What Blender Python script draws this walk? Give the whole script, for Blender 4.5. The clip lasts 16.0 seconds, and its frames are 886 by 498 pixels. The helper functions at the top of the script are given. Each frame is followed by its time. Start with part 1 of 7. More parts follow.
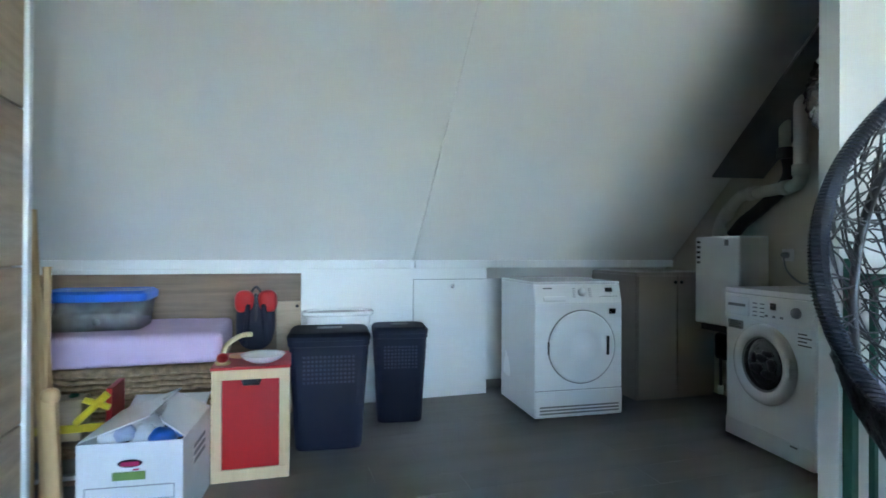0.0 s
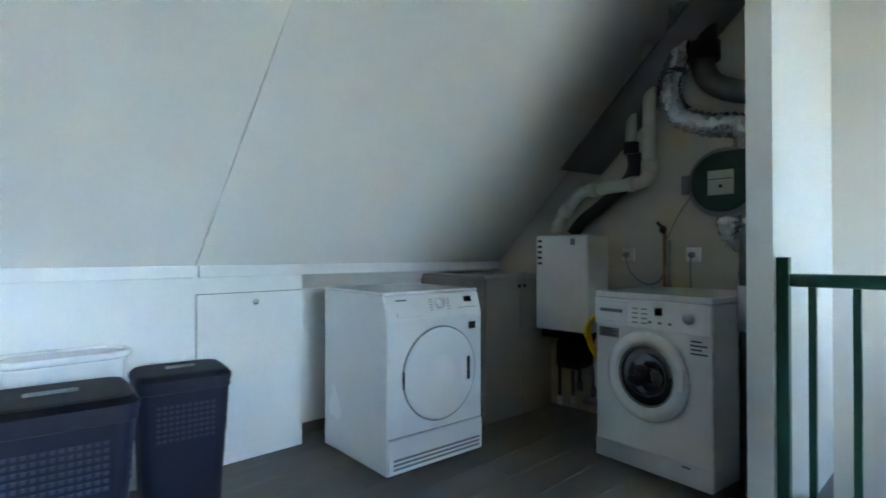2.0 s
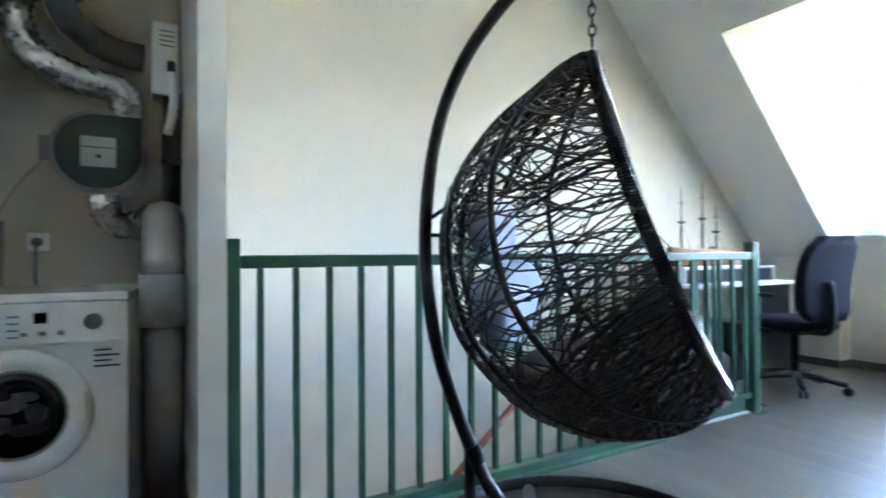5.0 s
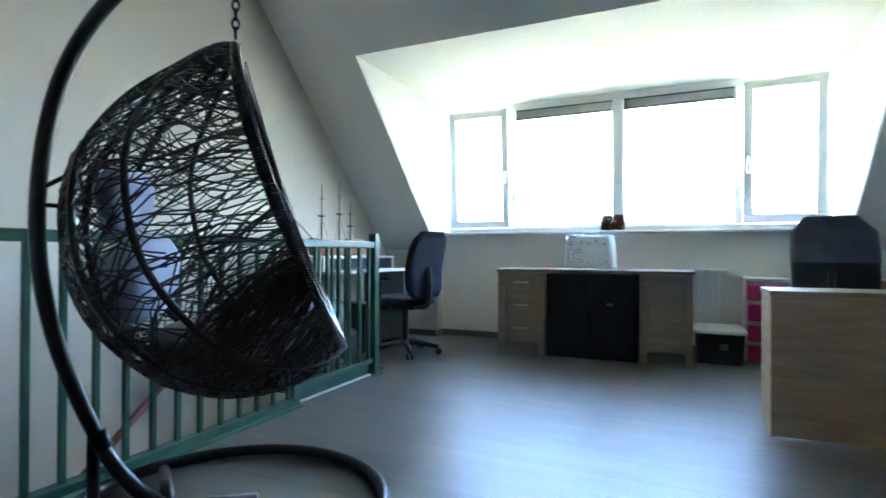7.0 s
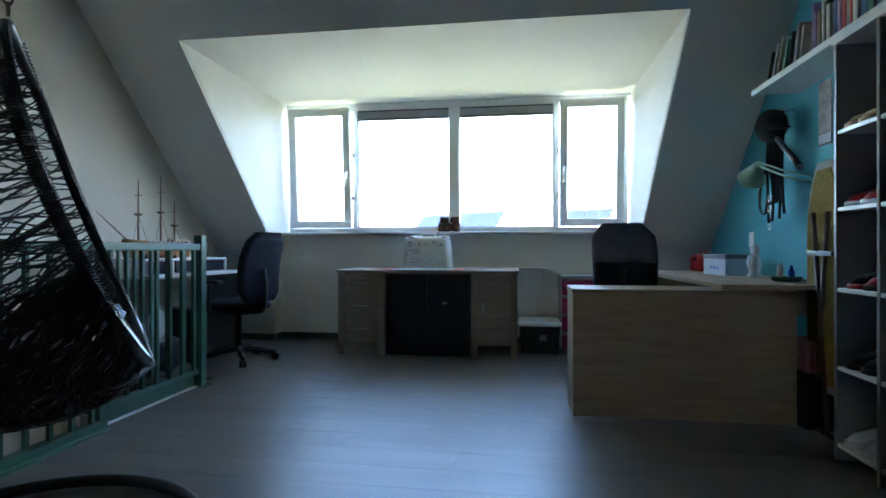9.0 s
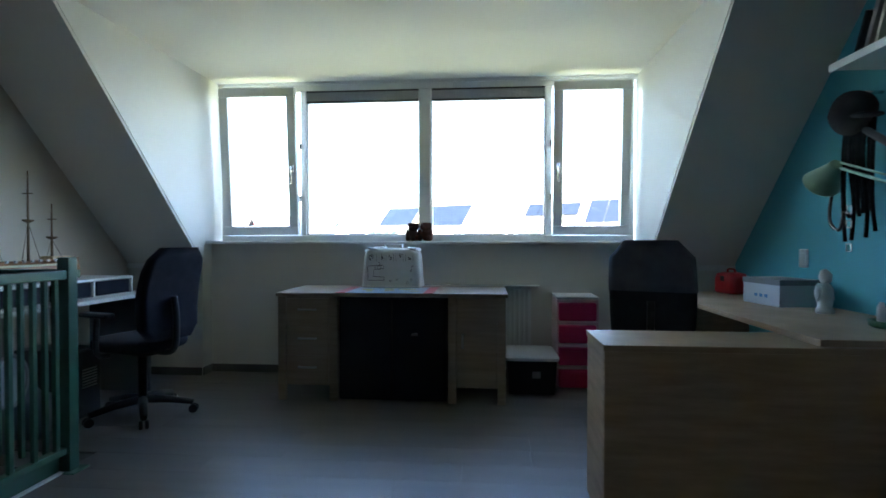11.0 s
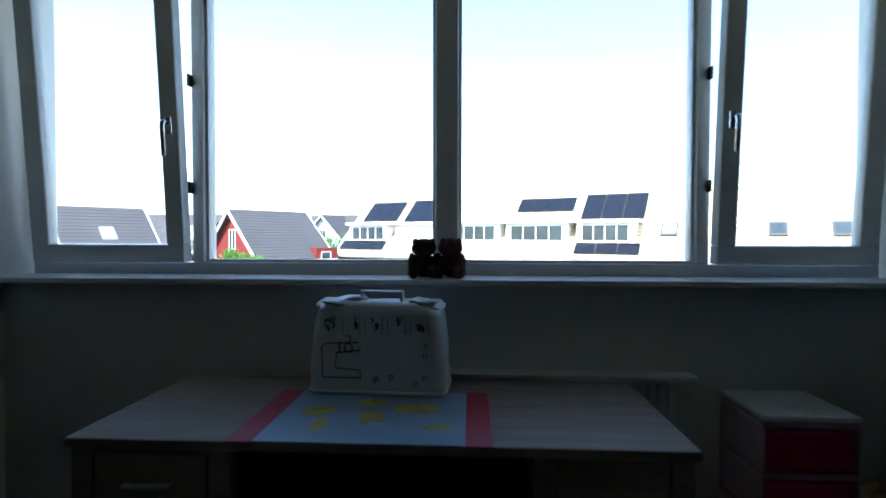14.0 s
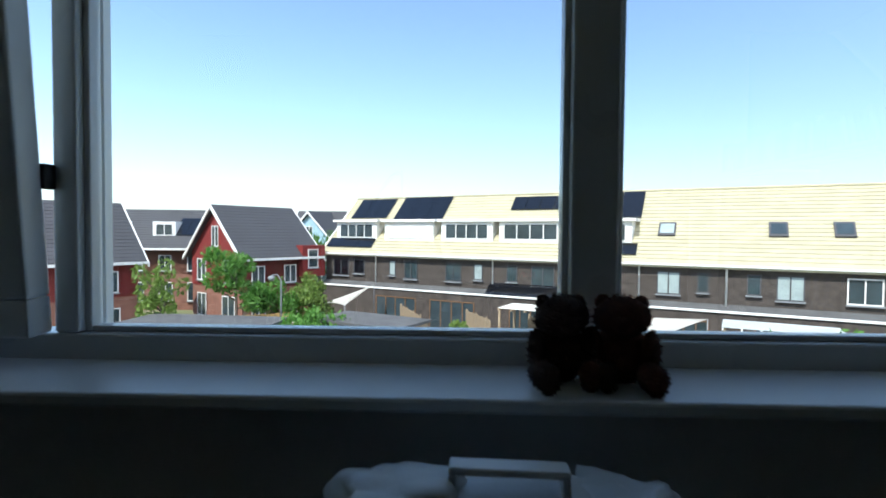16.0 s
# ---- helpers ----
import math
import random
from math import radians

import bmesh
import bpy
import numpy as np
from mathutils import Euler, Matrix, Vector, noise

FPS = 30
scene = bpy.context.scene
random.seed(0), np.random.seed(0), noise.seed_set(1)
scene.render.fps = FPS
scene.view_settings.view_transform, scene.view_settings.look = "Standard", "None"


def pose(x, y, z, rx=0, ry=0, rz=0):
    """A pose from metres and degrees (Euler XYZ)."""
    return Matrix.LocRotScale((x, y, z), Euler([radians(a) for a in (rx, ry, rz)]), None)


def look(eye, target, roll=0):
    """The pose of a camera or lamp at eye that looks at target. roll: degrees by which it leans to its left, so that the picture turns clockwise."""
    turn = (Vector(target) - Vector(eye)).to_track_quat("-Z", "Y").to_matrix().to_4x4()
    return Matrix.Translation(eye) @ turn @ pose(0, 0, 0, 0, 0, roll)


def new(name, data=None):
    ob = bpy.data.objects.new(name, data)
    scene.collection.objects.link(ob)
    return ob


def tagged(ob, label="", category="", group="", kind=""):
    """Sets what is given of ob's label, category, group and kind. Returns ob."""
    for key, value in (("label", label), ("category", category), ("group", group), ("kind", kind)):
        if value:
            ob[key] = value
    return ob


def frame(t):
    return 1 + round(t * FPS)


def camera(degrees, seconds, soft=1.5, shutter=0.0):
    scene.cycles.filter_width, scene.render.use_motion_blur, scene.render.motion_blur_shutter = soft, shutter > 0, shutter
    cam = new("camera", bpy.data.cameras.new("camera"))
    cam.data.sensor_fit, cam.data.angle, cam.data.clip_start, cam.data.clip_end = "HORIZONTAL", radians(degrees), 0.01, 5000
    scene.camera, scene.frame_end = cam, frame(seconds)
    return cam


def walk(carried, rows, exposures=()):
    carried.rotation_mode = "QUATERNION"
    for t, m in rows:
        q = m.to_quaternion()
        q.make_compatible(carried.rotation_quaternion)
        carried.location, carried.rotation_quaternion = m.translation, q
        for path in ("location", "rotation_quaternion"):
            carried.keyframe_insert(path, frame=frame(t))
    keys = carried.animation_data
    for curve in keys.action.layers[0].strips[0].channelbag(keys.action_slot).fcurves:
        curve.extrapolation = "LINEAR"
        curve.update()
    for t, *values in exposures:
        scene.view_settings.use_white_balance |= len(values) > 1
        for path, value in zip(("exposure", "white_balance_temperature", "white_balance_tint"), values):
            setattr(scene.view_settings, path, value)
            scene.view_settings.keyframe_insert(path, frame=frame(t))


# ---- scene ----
cam = camera(80.0, 16.0, soft=1.6, shutter=0.4)
PATH = [
    (0, (0.223, 0.456, 1.05), (0.821, 2.365, 1.057), 0.3),
    (0.5, (0.191, 0.736, 1.036), (0.989, 2.57, 1.046), 0.4),
    (1, (0.172, 1.015, 1.047), (1.174, 2.746, 1.059), 0.3),
    (1.5, (0.174, 1.269, 1.043), (1.369, 2.873, 1.061), 0.1),
    (2, (0.245, 1.468, 1.04), (1.633, 2.908, 1.058), -0.0),
    (2.5, (0.312, 1.642, 1.031), (1.917, 2.835, 1.051), -0.2),
    (3, (0.347, 1.827, 1.037), (2.177, 2.633, 1.046), -0.4),
    (3.5, (0.374, 2.003, 1.009), (2.342, 2.363, 1.024), -0.3),
    (4, (0.454, 2.093, 1.039), (2.449, 1.953, 1.024), -0.5),
    (4.5, (0.496, 2.151, 1.0), (2.425, 1.624, 1.018), -0.1),
    (5, (0.513, 2.227, 0.971), (2.258, 1.25, 0.99), -0.4),
    (5.2, (0.491, 2.248, 0.951), (2.155, 1.139, 0.972), -0.1),
    (7.3, (0.32, 2.351, 0.891), (1.032, 0.483, 0.903), 0.0),
    (7.5, (0.308, 2.351, 0.892), (0.957, 0.459, 0.903), -0.1),
    (8, (0.277, 2.338, 0.904), (0.792, 0.405, 0.911), -0.1),
    (8.5, (0.249, 2.356, 0.92), (0.636, 0.394, 0.921), 0.0),
    (9, (0.236, 2.356, 0.932), (0.524, 0.376, 0.934), -0.0),
    (9.5, (0.255, 2.268, 0.966), (0.486, 0.281, 0.968), 0.0),
    (12, (0.509, 0.606, 1.178), (0.664, -1.387, 1.136), 0.0),
    (12.5, (0.571, 0.22, 1.197), (0.723, -1.774, 1.159), 0.2),
    (13, (0.656, -0.137, 1.211), (0.781, -2.133, 1.161), 0.3),
    (13.5, (0.713, -0.512, 1.237), (0.838, -2.507, 1.186), 0.2),
    (14, (0.807, -0.87, 1.272), (0.913, -2.867, 1.224), 0.1),
    (14.5, (0.965, -1.196, 1.299), (1.039, -3.194, 1.241), 0.1),
    (15, (1.061, -1.496, 1.309), (1.119, -3.493, 1.254), 0.3),
    (15.5, (1.115, -1.779, 1.339), (1.178, -3.776, 1.278), 0.3),
    (16, (1.175, -2.017, 1.37), (1.232, -4.015, 1.31), 0.5),
]
EXPOSE = [(0.0, 6.3, 6200, 9), (3.0, 6.35, 6250, 10), (4.0, 6.85, 6450, 13), (4.5, 6.93, 6450, 13), (5.0, 6.97, 6550, 14), (7.5, 5.8, 6050, 10), (9.0, 5.0, 5950, 10), (9.5, 4.9, 6000, 9), (12.0, 4.0, 6150, 10), (13.0, 3.3, 6100, 10), (14.0, 2.25, 5850, 9), (14.8, 1.5, 6000, 8), (16.0, 1.0, 5950, 7)]
walk(cam, [(t, look(eye, target, roll)) for t, eye, target, roll in PATH], EXPOSE)

# ---- world and light ----
world = bpy.data.worlds.new("world")
scene.world = world
world.use_nodes = True
sky = world.node_tree.nodes.new("ShaderNodeTexSky")
sky.sky_type, sky.sun_disc = "NISHITA", False
sky.sun_elevation, sky.sun_rotation = radians(52), radians(-35)
sky.air_density, sky.dust_density, sky.ozone_density = 1.0, 1.5, 1.5
bg = world.node_tree.nodes["Background"]
bg.inputs["Strength"].default_value = 0.15
world.node_tree.links.new(sky.outputs[0], bg.inputs["Color"])
sun = new("sun", bpy.data.lights.new("sun", "SUN"))
sun.data.energy, sun.data.angle, sun.data.color = 3.5, radians(0.5), (1.0, 0.95, 0.86)
# the sun stands behind the house, high, and shines on the roofs across the gardens
SUN_AZ, SUN_EL = radians(35), radians(52)
sun_way = Vector((-math.sin(SUN_AZ) * math.cos(SUN_EL), -math.cos(SUN_AZ) * math.cos(SUN_EL), -math.sin(SUN_EL)))
sun.rotation_mode = "QUATERNION"
sun.rotation_quaternion = sun_way.to_track_quat("-Z", "Y")


# ---- materials ----
def material(name, colour, rough=0.6, vary=0.12, size=0.2, bump=0.0, metal=0.0, grain=None, gloss=0.0, tint=None, fine=60.0, piece=0.0):
    """A surface: base colour with broad and fine variation, roughness variation and relief."""
    m = bpy.data.materials.new(name)
    m.use_nodes = True
    nt = m.node_tree
    b = nt.nodes["Principled BSDF"]
    b.inputs["Roughness"].default_value, b.inputs["Metallic"].default_value = rough, metal
    b.inputs["Coat Weight"].default_value = gloss
    co = nt.nodes.new("ShaderNodeTexCoord")
    mp = nt.nodes.new("ShaderNodeMapping")
    nt.links.new(co.outputs["Object"], mp.inputs["Vector"])
    mp.inputs["Scale"].default_value = grain or (1, 1, 1)
    broad = nt.nodes.new("ShaderNodeTexNoise")
    broad.inputs["Scale"].default_value, broad.inputs["Detail"].default_value = 1.0 / size, 4.0
    small = nt.nodes.new("ShaderNodeTexNoise")
    small.inputs["Scale"].default_value, small.inputs["Detail"].default_value = fine, 3.0
    for n in (broad, small):
        nt.links.new(mp.outputs[0], n.inputs["Vector"])
    ramp = nt.nodes.new("ShaderNodeMix")
    ramp.data_type = "RGBA"
    c = Vector(colour)
    d = Vector(tint) if tint else c * (1 - 2.2 * vary)
    ramp.inputs[6].default_value = (*(c * (1 + vary)), 1)
    ramp.inputs[7].default_value = (*d, 1)
    add = nt.nodes.new("ShaderNodeMath")
    add.operation = "MULTIPLY_ADD"
    add.inputs[1].default_value = 0.35
    nt.links.new(small.outputs[0], add.inputs[0])
    sub = nt.nodes.new("ShaderNodeMath")
    sub.operation = "MULTIPLY_ADD"
    sub.inputs[1].default_value, sub.inputs[2].default_value = 1.3, -0.32
    nt.links.new(broad.outputs[0], sub.inputs[0])
    nt.links.new(sub.outputs[0], add.inputs[2])
    last = add
    if piece:
        info = nt.nodes.new("ShaderNodeObjectInfo")
        far = nt.nodes.new("ShaderNodeMath")
        far.operation = "MULTIPLY"
        far.inputs[1].default_value = 80.0
        nt.links.new(info.outputs["Random"], far.inputs[0])
        nt.links.new(far.outputs[0], mp.inputs["Location"])
        pm = nt.nodes.new("ShaderNodeMath")
        pm.operation = "MULTIPLY_ADD"
        pm.inputs[1].default_value = piece
        nt.links.new(info.outputs["Random"], pm.inputs[0])
        nt.links.new(add.outputs[0], pm.inputs[2])
        last = pm
    last.use_clamp = True
    nt.links.new(last.outputs[0], ramp.inputs[0])
    nt.links.new(ramp.outputs[2], b.inputs["Base Color"])
    rr = nt.nodes.new("ShaderNodeMapRange")
    rr.inputs[3].default_value, rr.inputs[4].default_value = max(0.02, rough - 0.08), min(1.0, rough + 0.08)
    nt.links.new(broad.outputs[0], rr.inputs[0])
    nt.links.new(rr.outputs[0], b.inputs["Roughness"])
    if bump:
        bp = nt.nodes.new("ShaderNodeBump")
        bp.inputs["Strength"].default_value, bp.inputs["Distance"].default_value = min(1.0, bump), 0.004
        nt.links.new(small.outputs[0], bp.inputs["Height"])
        nt.links.new(bp.outputs[0], b.inputs["Normal"])
    return m


def glass_material(name, colour=(1, 1, 1), rough=0.0):
    m = bpy.data.materials.new(name)
    m.use_nodes = True
    b = m.node_tree.nodes["Principled BSDF"]
    b.inputs["Base Color"].default_value = (*colour, 1)
    b.inputs["Transmission Weight"].default_value, b.inputs["Roughness"].default_value, b.inputs["IOR"].default_value = 1.0, rough, 1.45
    return m


WALL = material("white wall paint", (0.74, 0.73, 0.69), 0.75, 0.035, 1.4, 0.12, fine=180)
SLOPE = material("white ceiling board", (0.76, 0.75, 0.71), 0.7, 0.03, 1.8, 0.08, fine=160)
TEAL = material("turquoise wall paint", (0.10, 0.42, 0.50), 0.7, 0.05, 0.9, 0.12, fine=180)
BEIGE = material("bare plaster", (0.55, 0.52, 0.44), 0.85, 0.07, 0.7, 0.25, fine=120)
WHITE = material("white lacquer", (0.78, 0.79, 0.78), 0.35, 0.03, 0.7, 0.03)
PVC = material("white window plastic", (0.76, 0.77, 0.76), 0.28, 0.03, 0.5)
ENAMEL = material("white enamel", (0.80, 0.82, 0.83), 0.25, 0.02, 0.6, gloss=0.3)
FLOOR = material("grey wood laminate", (0.15, 0.14, 0.13), 0.40, 0.055, 0.45, 0.04, grain=(0.5, 0.7, 1), fine=9, piece=0.30)
SKIRT = material("grey skirting", (0.13, 0.12, 0.11), 0.5, 0.12, 0.3)
GREEN = material("dark green paint", (0.024, 0.098, 0.062), 0.38, 0.14, 0.3, 0.1)
GREENL = material("grey green paint", (0.05, 0.16, 0.10), 0.45, 0.12, 0.3, 0.1)
OAK = material("light oak veneer", (0.44, 0.32, 0.21), 0.5, 0.16, 0.25, 0.15, grain=(1, 1, 9), fine=30)
OAKX = material("greyed oak veneer", (0.31, 0.25, 0.195), 0.5, 0.18, 0.25, 0.15, grain=(0.6, 6, 9), fine=30)
WALNUT = material("brown wood board", (0.23, 0.155, 0.10), 0.55, 0.2, 0.2, 0.15, grain=(0.5, 5, 8), fine=35)
PINE = material("pine wood", (0.56, 0.37, 0.18), 0.5, 0.13, 0.2, 0.12, grain=(3, 3, 0.6), fine=30)
PALE = material("pale birch wood", (0.68, 0.52, 0.31), 0.45, 0.1, 0.2, 0.1, grain=(3, 3, 0.6), fine=30)
REDP = material("red paint", (0.43, 0.008, 0.010), 0.4, 0.08, 0.3)
NAVY = material("navy plastic", (0.007, 0.0085, 0.022), 0.6, 0.15, 0.3)
NAVYF = material("navy fabric", (0.011, 0.013, 0.030), 0.9, 0.25, 0.06, 0.5, fine=400)
BLACKF = material("black fabric", (0.012, 0.012, 0.015), 0.92, 0.25, 0.06, 0.5, fine=400)
BLACK = material("black plastic", (0.012, 0.012, 0.013), 0.4, 0.15, 0.2)
STEELB = material("black steel", (0.010, 0.010, 0.012), 0.3, 0.15, 0.2, metal=0.3)
RATTAN = material("black rattan", (0.016, 0.014, 0.014), 0.38, 0.3, 0.05, 0.5, fine=200)
CORD = material("glossy black cord", (0.035, 0.035, 0.042), 0.25, 0.2, 0.05, gloss=0.3)
# paint of the white east gable, the warm light on it tinted into the colour
WALL_WARM = material("white wall paint with warm light tinted in", (0.68, 0.635, 0.56), 0.75, 0.035, 1.4, 0.12, fine=180)
SATIN = material("satin aluminium", (0.5, 0.5, 0.5), 0.5, 0.05, 0.2, metal=0.6)
FILM = material("film-wrapped silver duct", (0.34, 0.36, 0.38), 0.25, 0.06, 0.25, 0.35, metal=0.6, gloss=0.3, fine=14)
CHROME = material("chrome", (0.7, 0.7, 0.72), 0.2, 0.05, 0.2, metal=1.0)
FOIL = material("aluminium foil duct", (0.54, 0.55, 0.56), 0.26, 0.14, 0.05, 0.9, metal=1.0, fine=45)
GREYP = material("grey plastic", (0.22, 0.23, 0.24), 0.45, 0.1, 0.2)
DUCTG = material("dark grey duct", (0.07, 0.07, 0.075), 0.5, 0.15, 0.1, 0.4, fine=90)
TAUPE = material("taupe lacquered board", (0.30, 0.26, 0.215), 0.5, 0.08, 0.5, 0.05)
LILAC = material("lilac cotton", (0.60, 0.47, 0.66), 0.9, 0.07, 0.15, 0.4, fine=300)
WICKER = material("brown wicker", (0.30, 0.20, 0.11), 0.7, 0.35, 0.03, 0.6, fine=120)
BLUEP = material("blue plastic", (0.02, 0.13, 0.55), 0.35, 0.08, 0.3)
YELLOW = material("yellow plastic", (0.70, 0.52, 0.03), 0.4, 0.1, 0.2)
CARD = material("white cardboard", (0.70, 0.71, 0.74), 0.75, 0.06, 0.2, 0.1)
CUSHION = material("dark taupe cushion", (0.085, 0.062, 0.056), 0.95, 0.2, 0.1, 0.4, fine=300)
LAVEND = material("pale blue cushion", (0.35, 0.39, 0.54), 0.95, 0.1, 0.1, 0.4, fine=300)
NAVY.node_tree.nodes["Principled BSDF"].inputs["Specular IOR Level"].default_value = 0.25
PINK = material("pink plastic", (0.55, 0.02, 0.13), 0.3, 0.08, 0.3)
CLEAR = glass_material("clear plastic", (0.86, 0.90, 0.95), 0.18)
CLEAR.node_tree.nodes["Principled BSDF"].inputs["Transmission Weight"].default_value = 0.8
GLASS = glass_material("window glass", (0.97, 0.99, 0.98), 0.0)
DARKGLASS = material("dark glass", (0.012, 0.014, 0.016), 0.06, 0.2, 0.2, gloss=1.0)
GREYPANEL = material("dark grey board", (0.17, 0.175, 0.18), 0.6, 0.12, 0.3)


# ---- builders ----
def part(name, bm, mat, parent=None, label=""):
    """Link a bmesh as one mesh object."""
    me = bpy.data.meshes.new(name)
    bm.normal_update()
    bm.to_mesh(me)
    bm.free()
    me.materials.append(mat)
    ob = new(name, me)
    if parent is not None:
        ob.parent = parent
    if label:
        ob["label"] = label
    return ob


def thing(name, label, category, m=None, group="", kind=""):
    ob = new(name)
    ob.empty_display_size = 0.05
    if m is not None:
        ob.matrix_world = m
    return tagged(ob, label, category, group, kind)


def box(x0, x1, y0, y1, z0, z1, bevel=0.0, bm=None, m=None, seg=2):
    b = bmesh.new()
    r = bmesh.ops.create_cube(b, size=1)
    for v in r["verts"]:
        v.co = Vector((x0 + (v.co.x + 0.5) * (x1 - x0), y0 + (v.co.y + 0.5) * (y1 - y0), z0 + (v.co.z + 0.5) * (z1 - z0)))
    if bevel:
        bmesh.ops.bevel(b, geom=list(b.edges), offset=bevel, segments=seg, affect="EDGES", profile=0.5)
        for f in b.faces:
            f.smooth = False
    if m is not None:
        b.transform(m)
    return merge(bm, b)


def merge(bm, b):
    if bm is None:
        return b
    me = bpy.data.meshes.new("tmp")
    b.to_mesh(me)
    b.free()
    bm.from_mesh(me)
    bpy.data.meshes.remove(me)
    return bm


def prism(pts, axis, a, b_, bm=None, bevel=0.0):
    """A flat outline pushed from a to b_ along an axis; pts are the two other coordinates in order."""
    b = bmesh.new()
    def at(p, w):
        return {"x": (w, p[0], p[1]), "y": (p[0], w, p[1]), "z": (p[0], p[1], w)}[axis]
    lo = [b.verts.new(at(p, a)) for p in pts]
    hi = [b.verts.new(at(p, b_)) for p in pts]
    b.faces.new(lo)
    b.faces.new(hi[::-1])
    for i in range(len(pts)):
        j = (i + 1) % len(pts)
        b.faces.new((lo[j], lo[i], hi[i], hi[j]))
    bmesh.ops.recalc_face_normals(b, faces=b.faces)
    if bevel:
        bmesh.ops.bevel(b, geom=list(b.edges), offset=bevel, segments=2, affect="EDGES", profile=0.5)
    return merge(bm, b)


def tube(points, radius, sides=10, bm=None, closed=False, ripple=0.0, caps=True, smooth=True):
    """A round tube along points; radius may be a list."""
    pts = [Vector(p) for p in points]
    n = len(pts)
    b = bmesh.new()
    rings = []
    up = Vector((0, 0, 1))
    prev = None
    for i, p in enumerate(pts):
        if closed:
            d = pts[(i + 1) % n] - pts[i - 1]
        else:
            d = pts[min(i + 1, n - 1)] - pts[max(i - 1, 0)]
        d.normalize()
        if prev is None:
            a = d.cross(up)
            if a.length < 0.01:
                a = d.cross(Vector((1, 0, 0)))
        else:
            a = prev - d * prev.dot(d)
            if a.length < 0.01:
                a = d.cross(up)
        a.normalize()
        prev = a
        c = d.cross(a)
        r = radius[i] if isinstance(radius, (list, tuple)) else radius
        if ripple:
            r *= 1 + (ripple if i % 2 else -ripple)
        rings.append([b.verts.new(p + (a * math.cos(2 * math.pi * k / sides) + c * math.sin(2 * math.pi * k / sides)) * r) for k in range(sides)])
    m = n if closed else n - 1
    for i in range(m):
        q, w = rings[i], rings[(i + 1) % n]
        for k in range(sides):
            f = b.faces.new((q[k], q[(k + 1) % sides], w[(k + 1) % sides], w[k]))
            f.smooth = smooth
    if caps and not closed:
        b.faces.new(rings[0][::-1])
        b.faces.new(rings[-1])
    bmesh.ops.recalc_face_normals(b, faces=b.faces)
    return merge(bm, b)


def smooth_path(points, steps=8, closed=False):
    """A rounded line through points."""
    p = [Vector(q) for q in points]
    n = len(p)
    out = []
    for i in range(n if closed else n - 1):
        if closed:
            a, b, c, d = p[i - 1], p[i], p[(i + 1) % n], p[(i + 2) % n]
        else:
            a, b, c, d = p[max(i - 1, 0)], p[i], p[i + 1], p[min(i + 2, n - 1)]
        for k in range(steps):
            t = k / steps
            out.append(0.5 * (2 * b + (c - a) * t + (2 * a - 5 * b + 4 * c - d) * t * t + (3 * b - a - 3 * c + d) * t ** 3))
    if not closed:
        out.append(p[-1])
    return out


def lathe(profile, sides=24, bm=None, m=None, smooth=True):
    """A turned body about z: profile is a list of (radius, z)."""
    b = bmesh.new()
    rings = []
    for r, z in profile:
        rings.append([b.verts.new((r * math.cos(2 * math.pi * k / sides), r * math.sin(2 * math.pi * k / sides), z)) for k in range(sides)])
    for q, w in zip(rings, rings[1:]):
        for k in range(sides):
            f = b.faces.new((q[k], q[(k + 1) % sides], w[(k + 1) % sides], w[k]))
            f.smooth = smooth
    b.faces.new(rings[0][::-1])
    b.faces.new(rings[-1])
    bmesh.ops.recalc_face_normals(b, faces=b.faces)
    if m is not None:
        b.transform(m)
    return merge(bm, b)


def blob(cx, cy, cz, rx, ry, rz, bm=None, u=16, v=10, power=1.0, m=None, wobble=0.0, seed=0.0):
    """A rounded body; power under 1 makes it boxier."""
    b = bmesh.new()
    bmesh.ops.create_uvsphere(b, u_segments=u, v_segments=v, radius=1)
    for q in b.verts:
        c = [math.copysign(abs(w) ** power, w) for w in q.co]
        k = 1 + wobble * noise.noise(Vector(c) * 1.7 + Vector((seed, seed, seed)))
        q.co = Vector((cx + c[0] * rx * k, cy + c[1] * ry * k, cz + c[2] * rz * k))
    for f in b.faces:
        f.smooth = True
    if m is not None:
        b.transform(m)
    return merge(bm, b)


def loft(sections, bm=None, smooth=True):
    """Skin over closed sections with equal point counts."""
    b = bmesh.new()
    rings = [[b.verts.new(p) for p in s] for s in sections]
    n = len(rings[0])
    for q, w in zip(rings, rings[1:]):
        for k in range(n):
            b.faces.new((q[k], q[(k + 1) % n], w[(k + 1) % n], w[k])).smooth = smooth
    b.faces.new(rings[0][::-1])
    b.faces.new(rings[-1])
    bmesh.ops.recalc_face_normals(b, faces=b.faces)
    return merge(bm, b)


def round_rect(cx, cy, w, d, r, z, n=5):
    """Points of a rounded rectangle at height z."""
    out = []
    for k, (sx, sy) in enumerate(((1, 1), (-1, 1), (-1, -1), (1, -1))):
        for i in range(n):
            a = math.pi / 2 * (k + i / (n - 1))
            out.append((cx + sx * (w / 2 - r) + r * math.cos(a), cy + sy * (d / 2 - r) + r * math.sin(a), z))
    return out


def structure(name, bm, mat, label=""):
    return tagged(part(name, bm, mat), label or name.replace("_", " "), "", "", "structure")


# ---- structure: floor, walls, roof ----
WX, EX = -1.75, 3.37          # west and east walls
NY, SY = 4.09, -2.78          # knee walls
RIDGE_Y, RIDGE_Z = 0.685, 4.385


def roof_north(y):
    return 5.07 - y


def roof_south(y):
    return y + 3.70


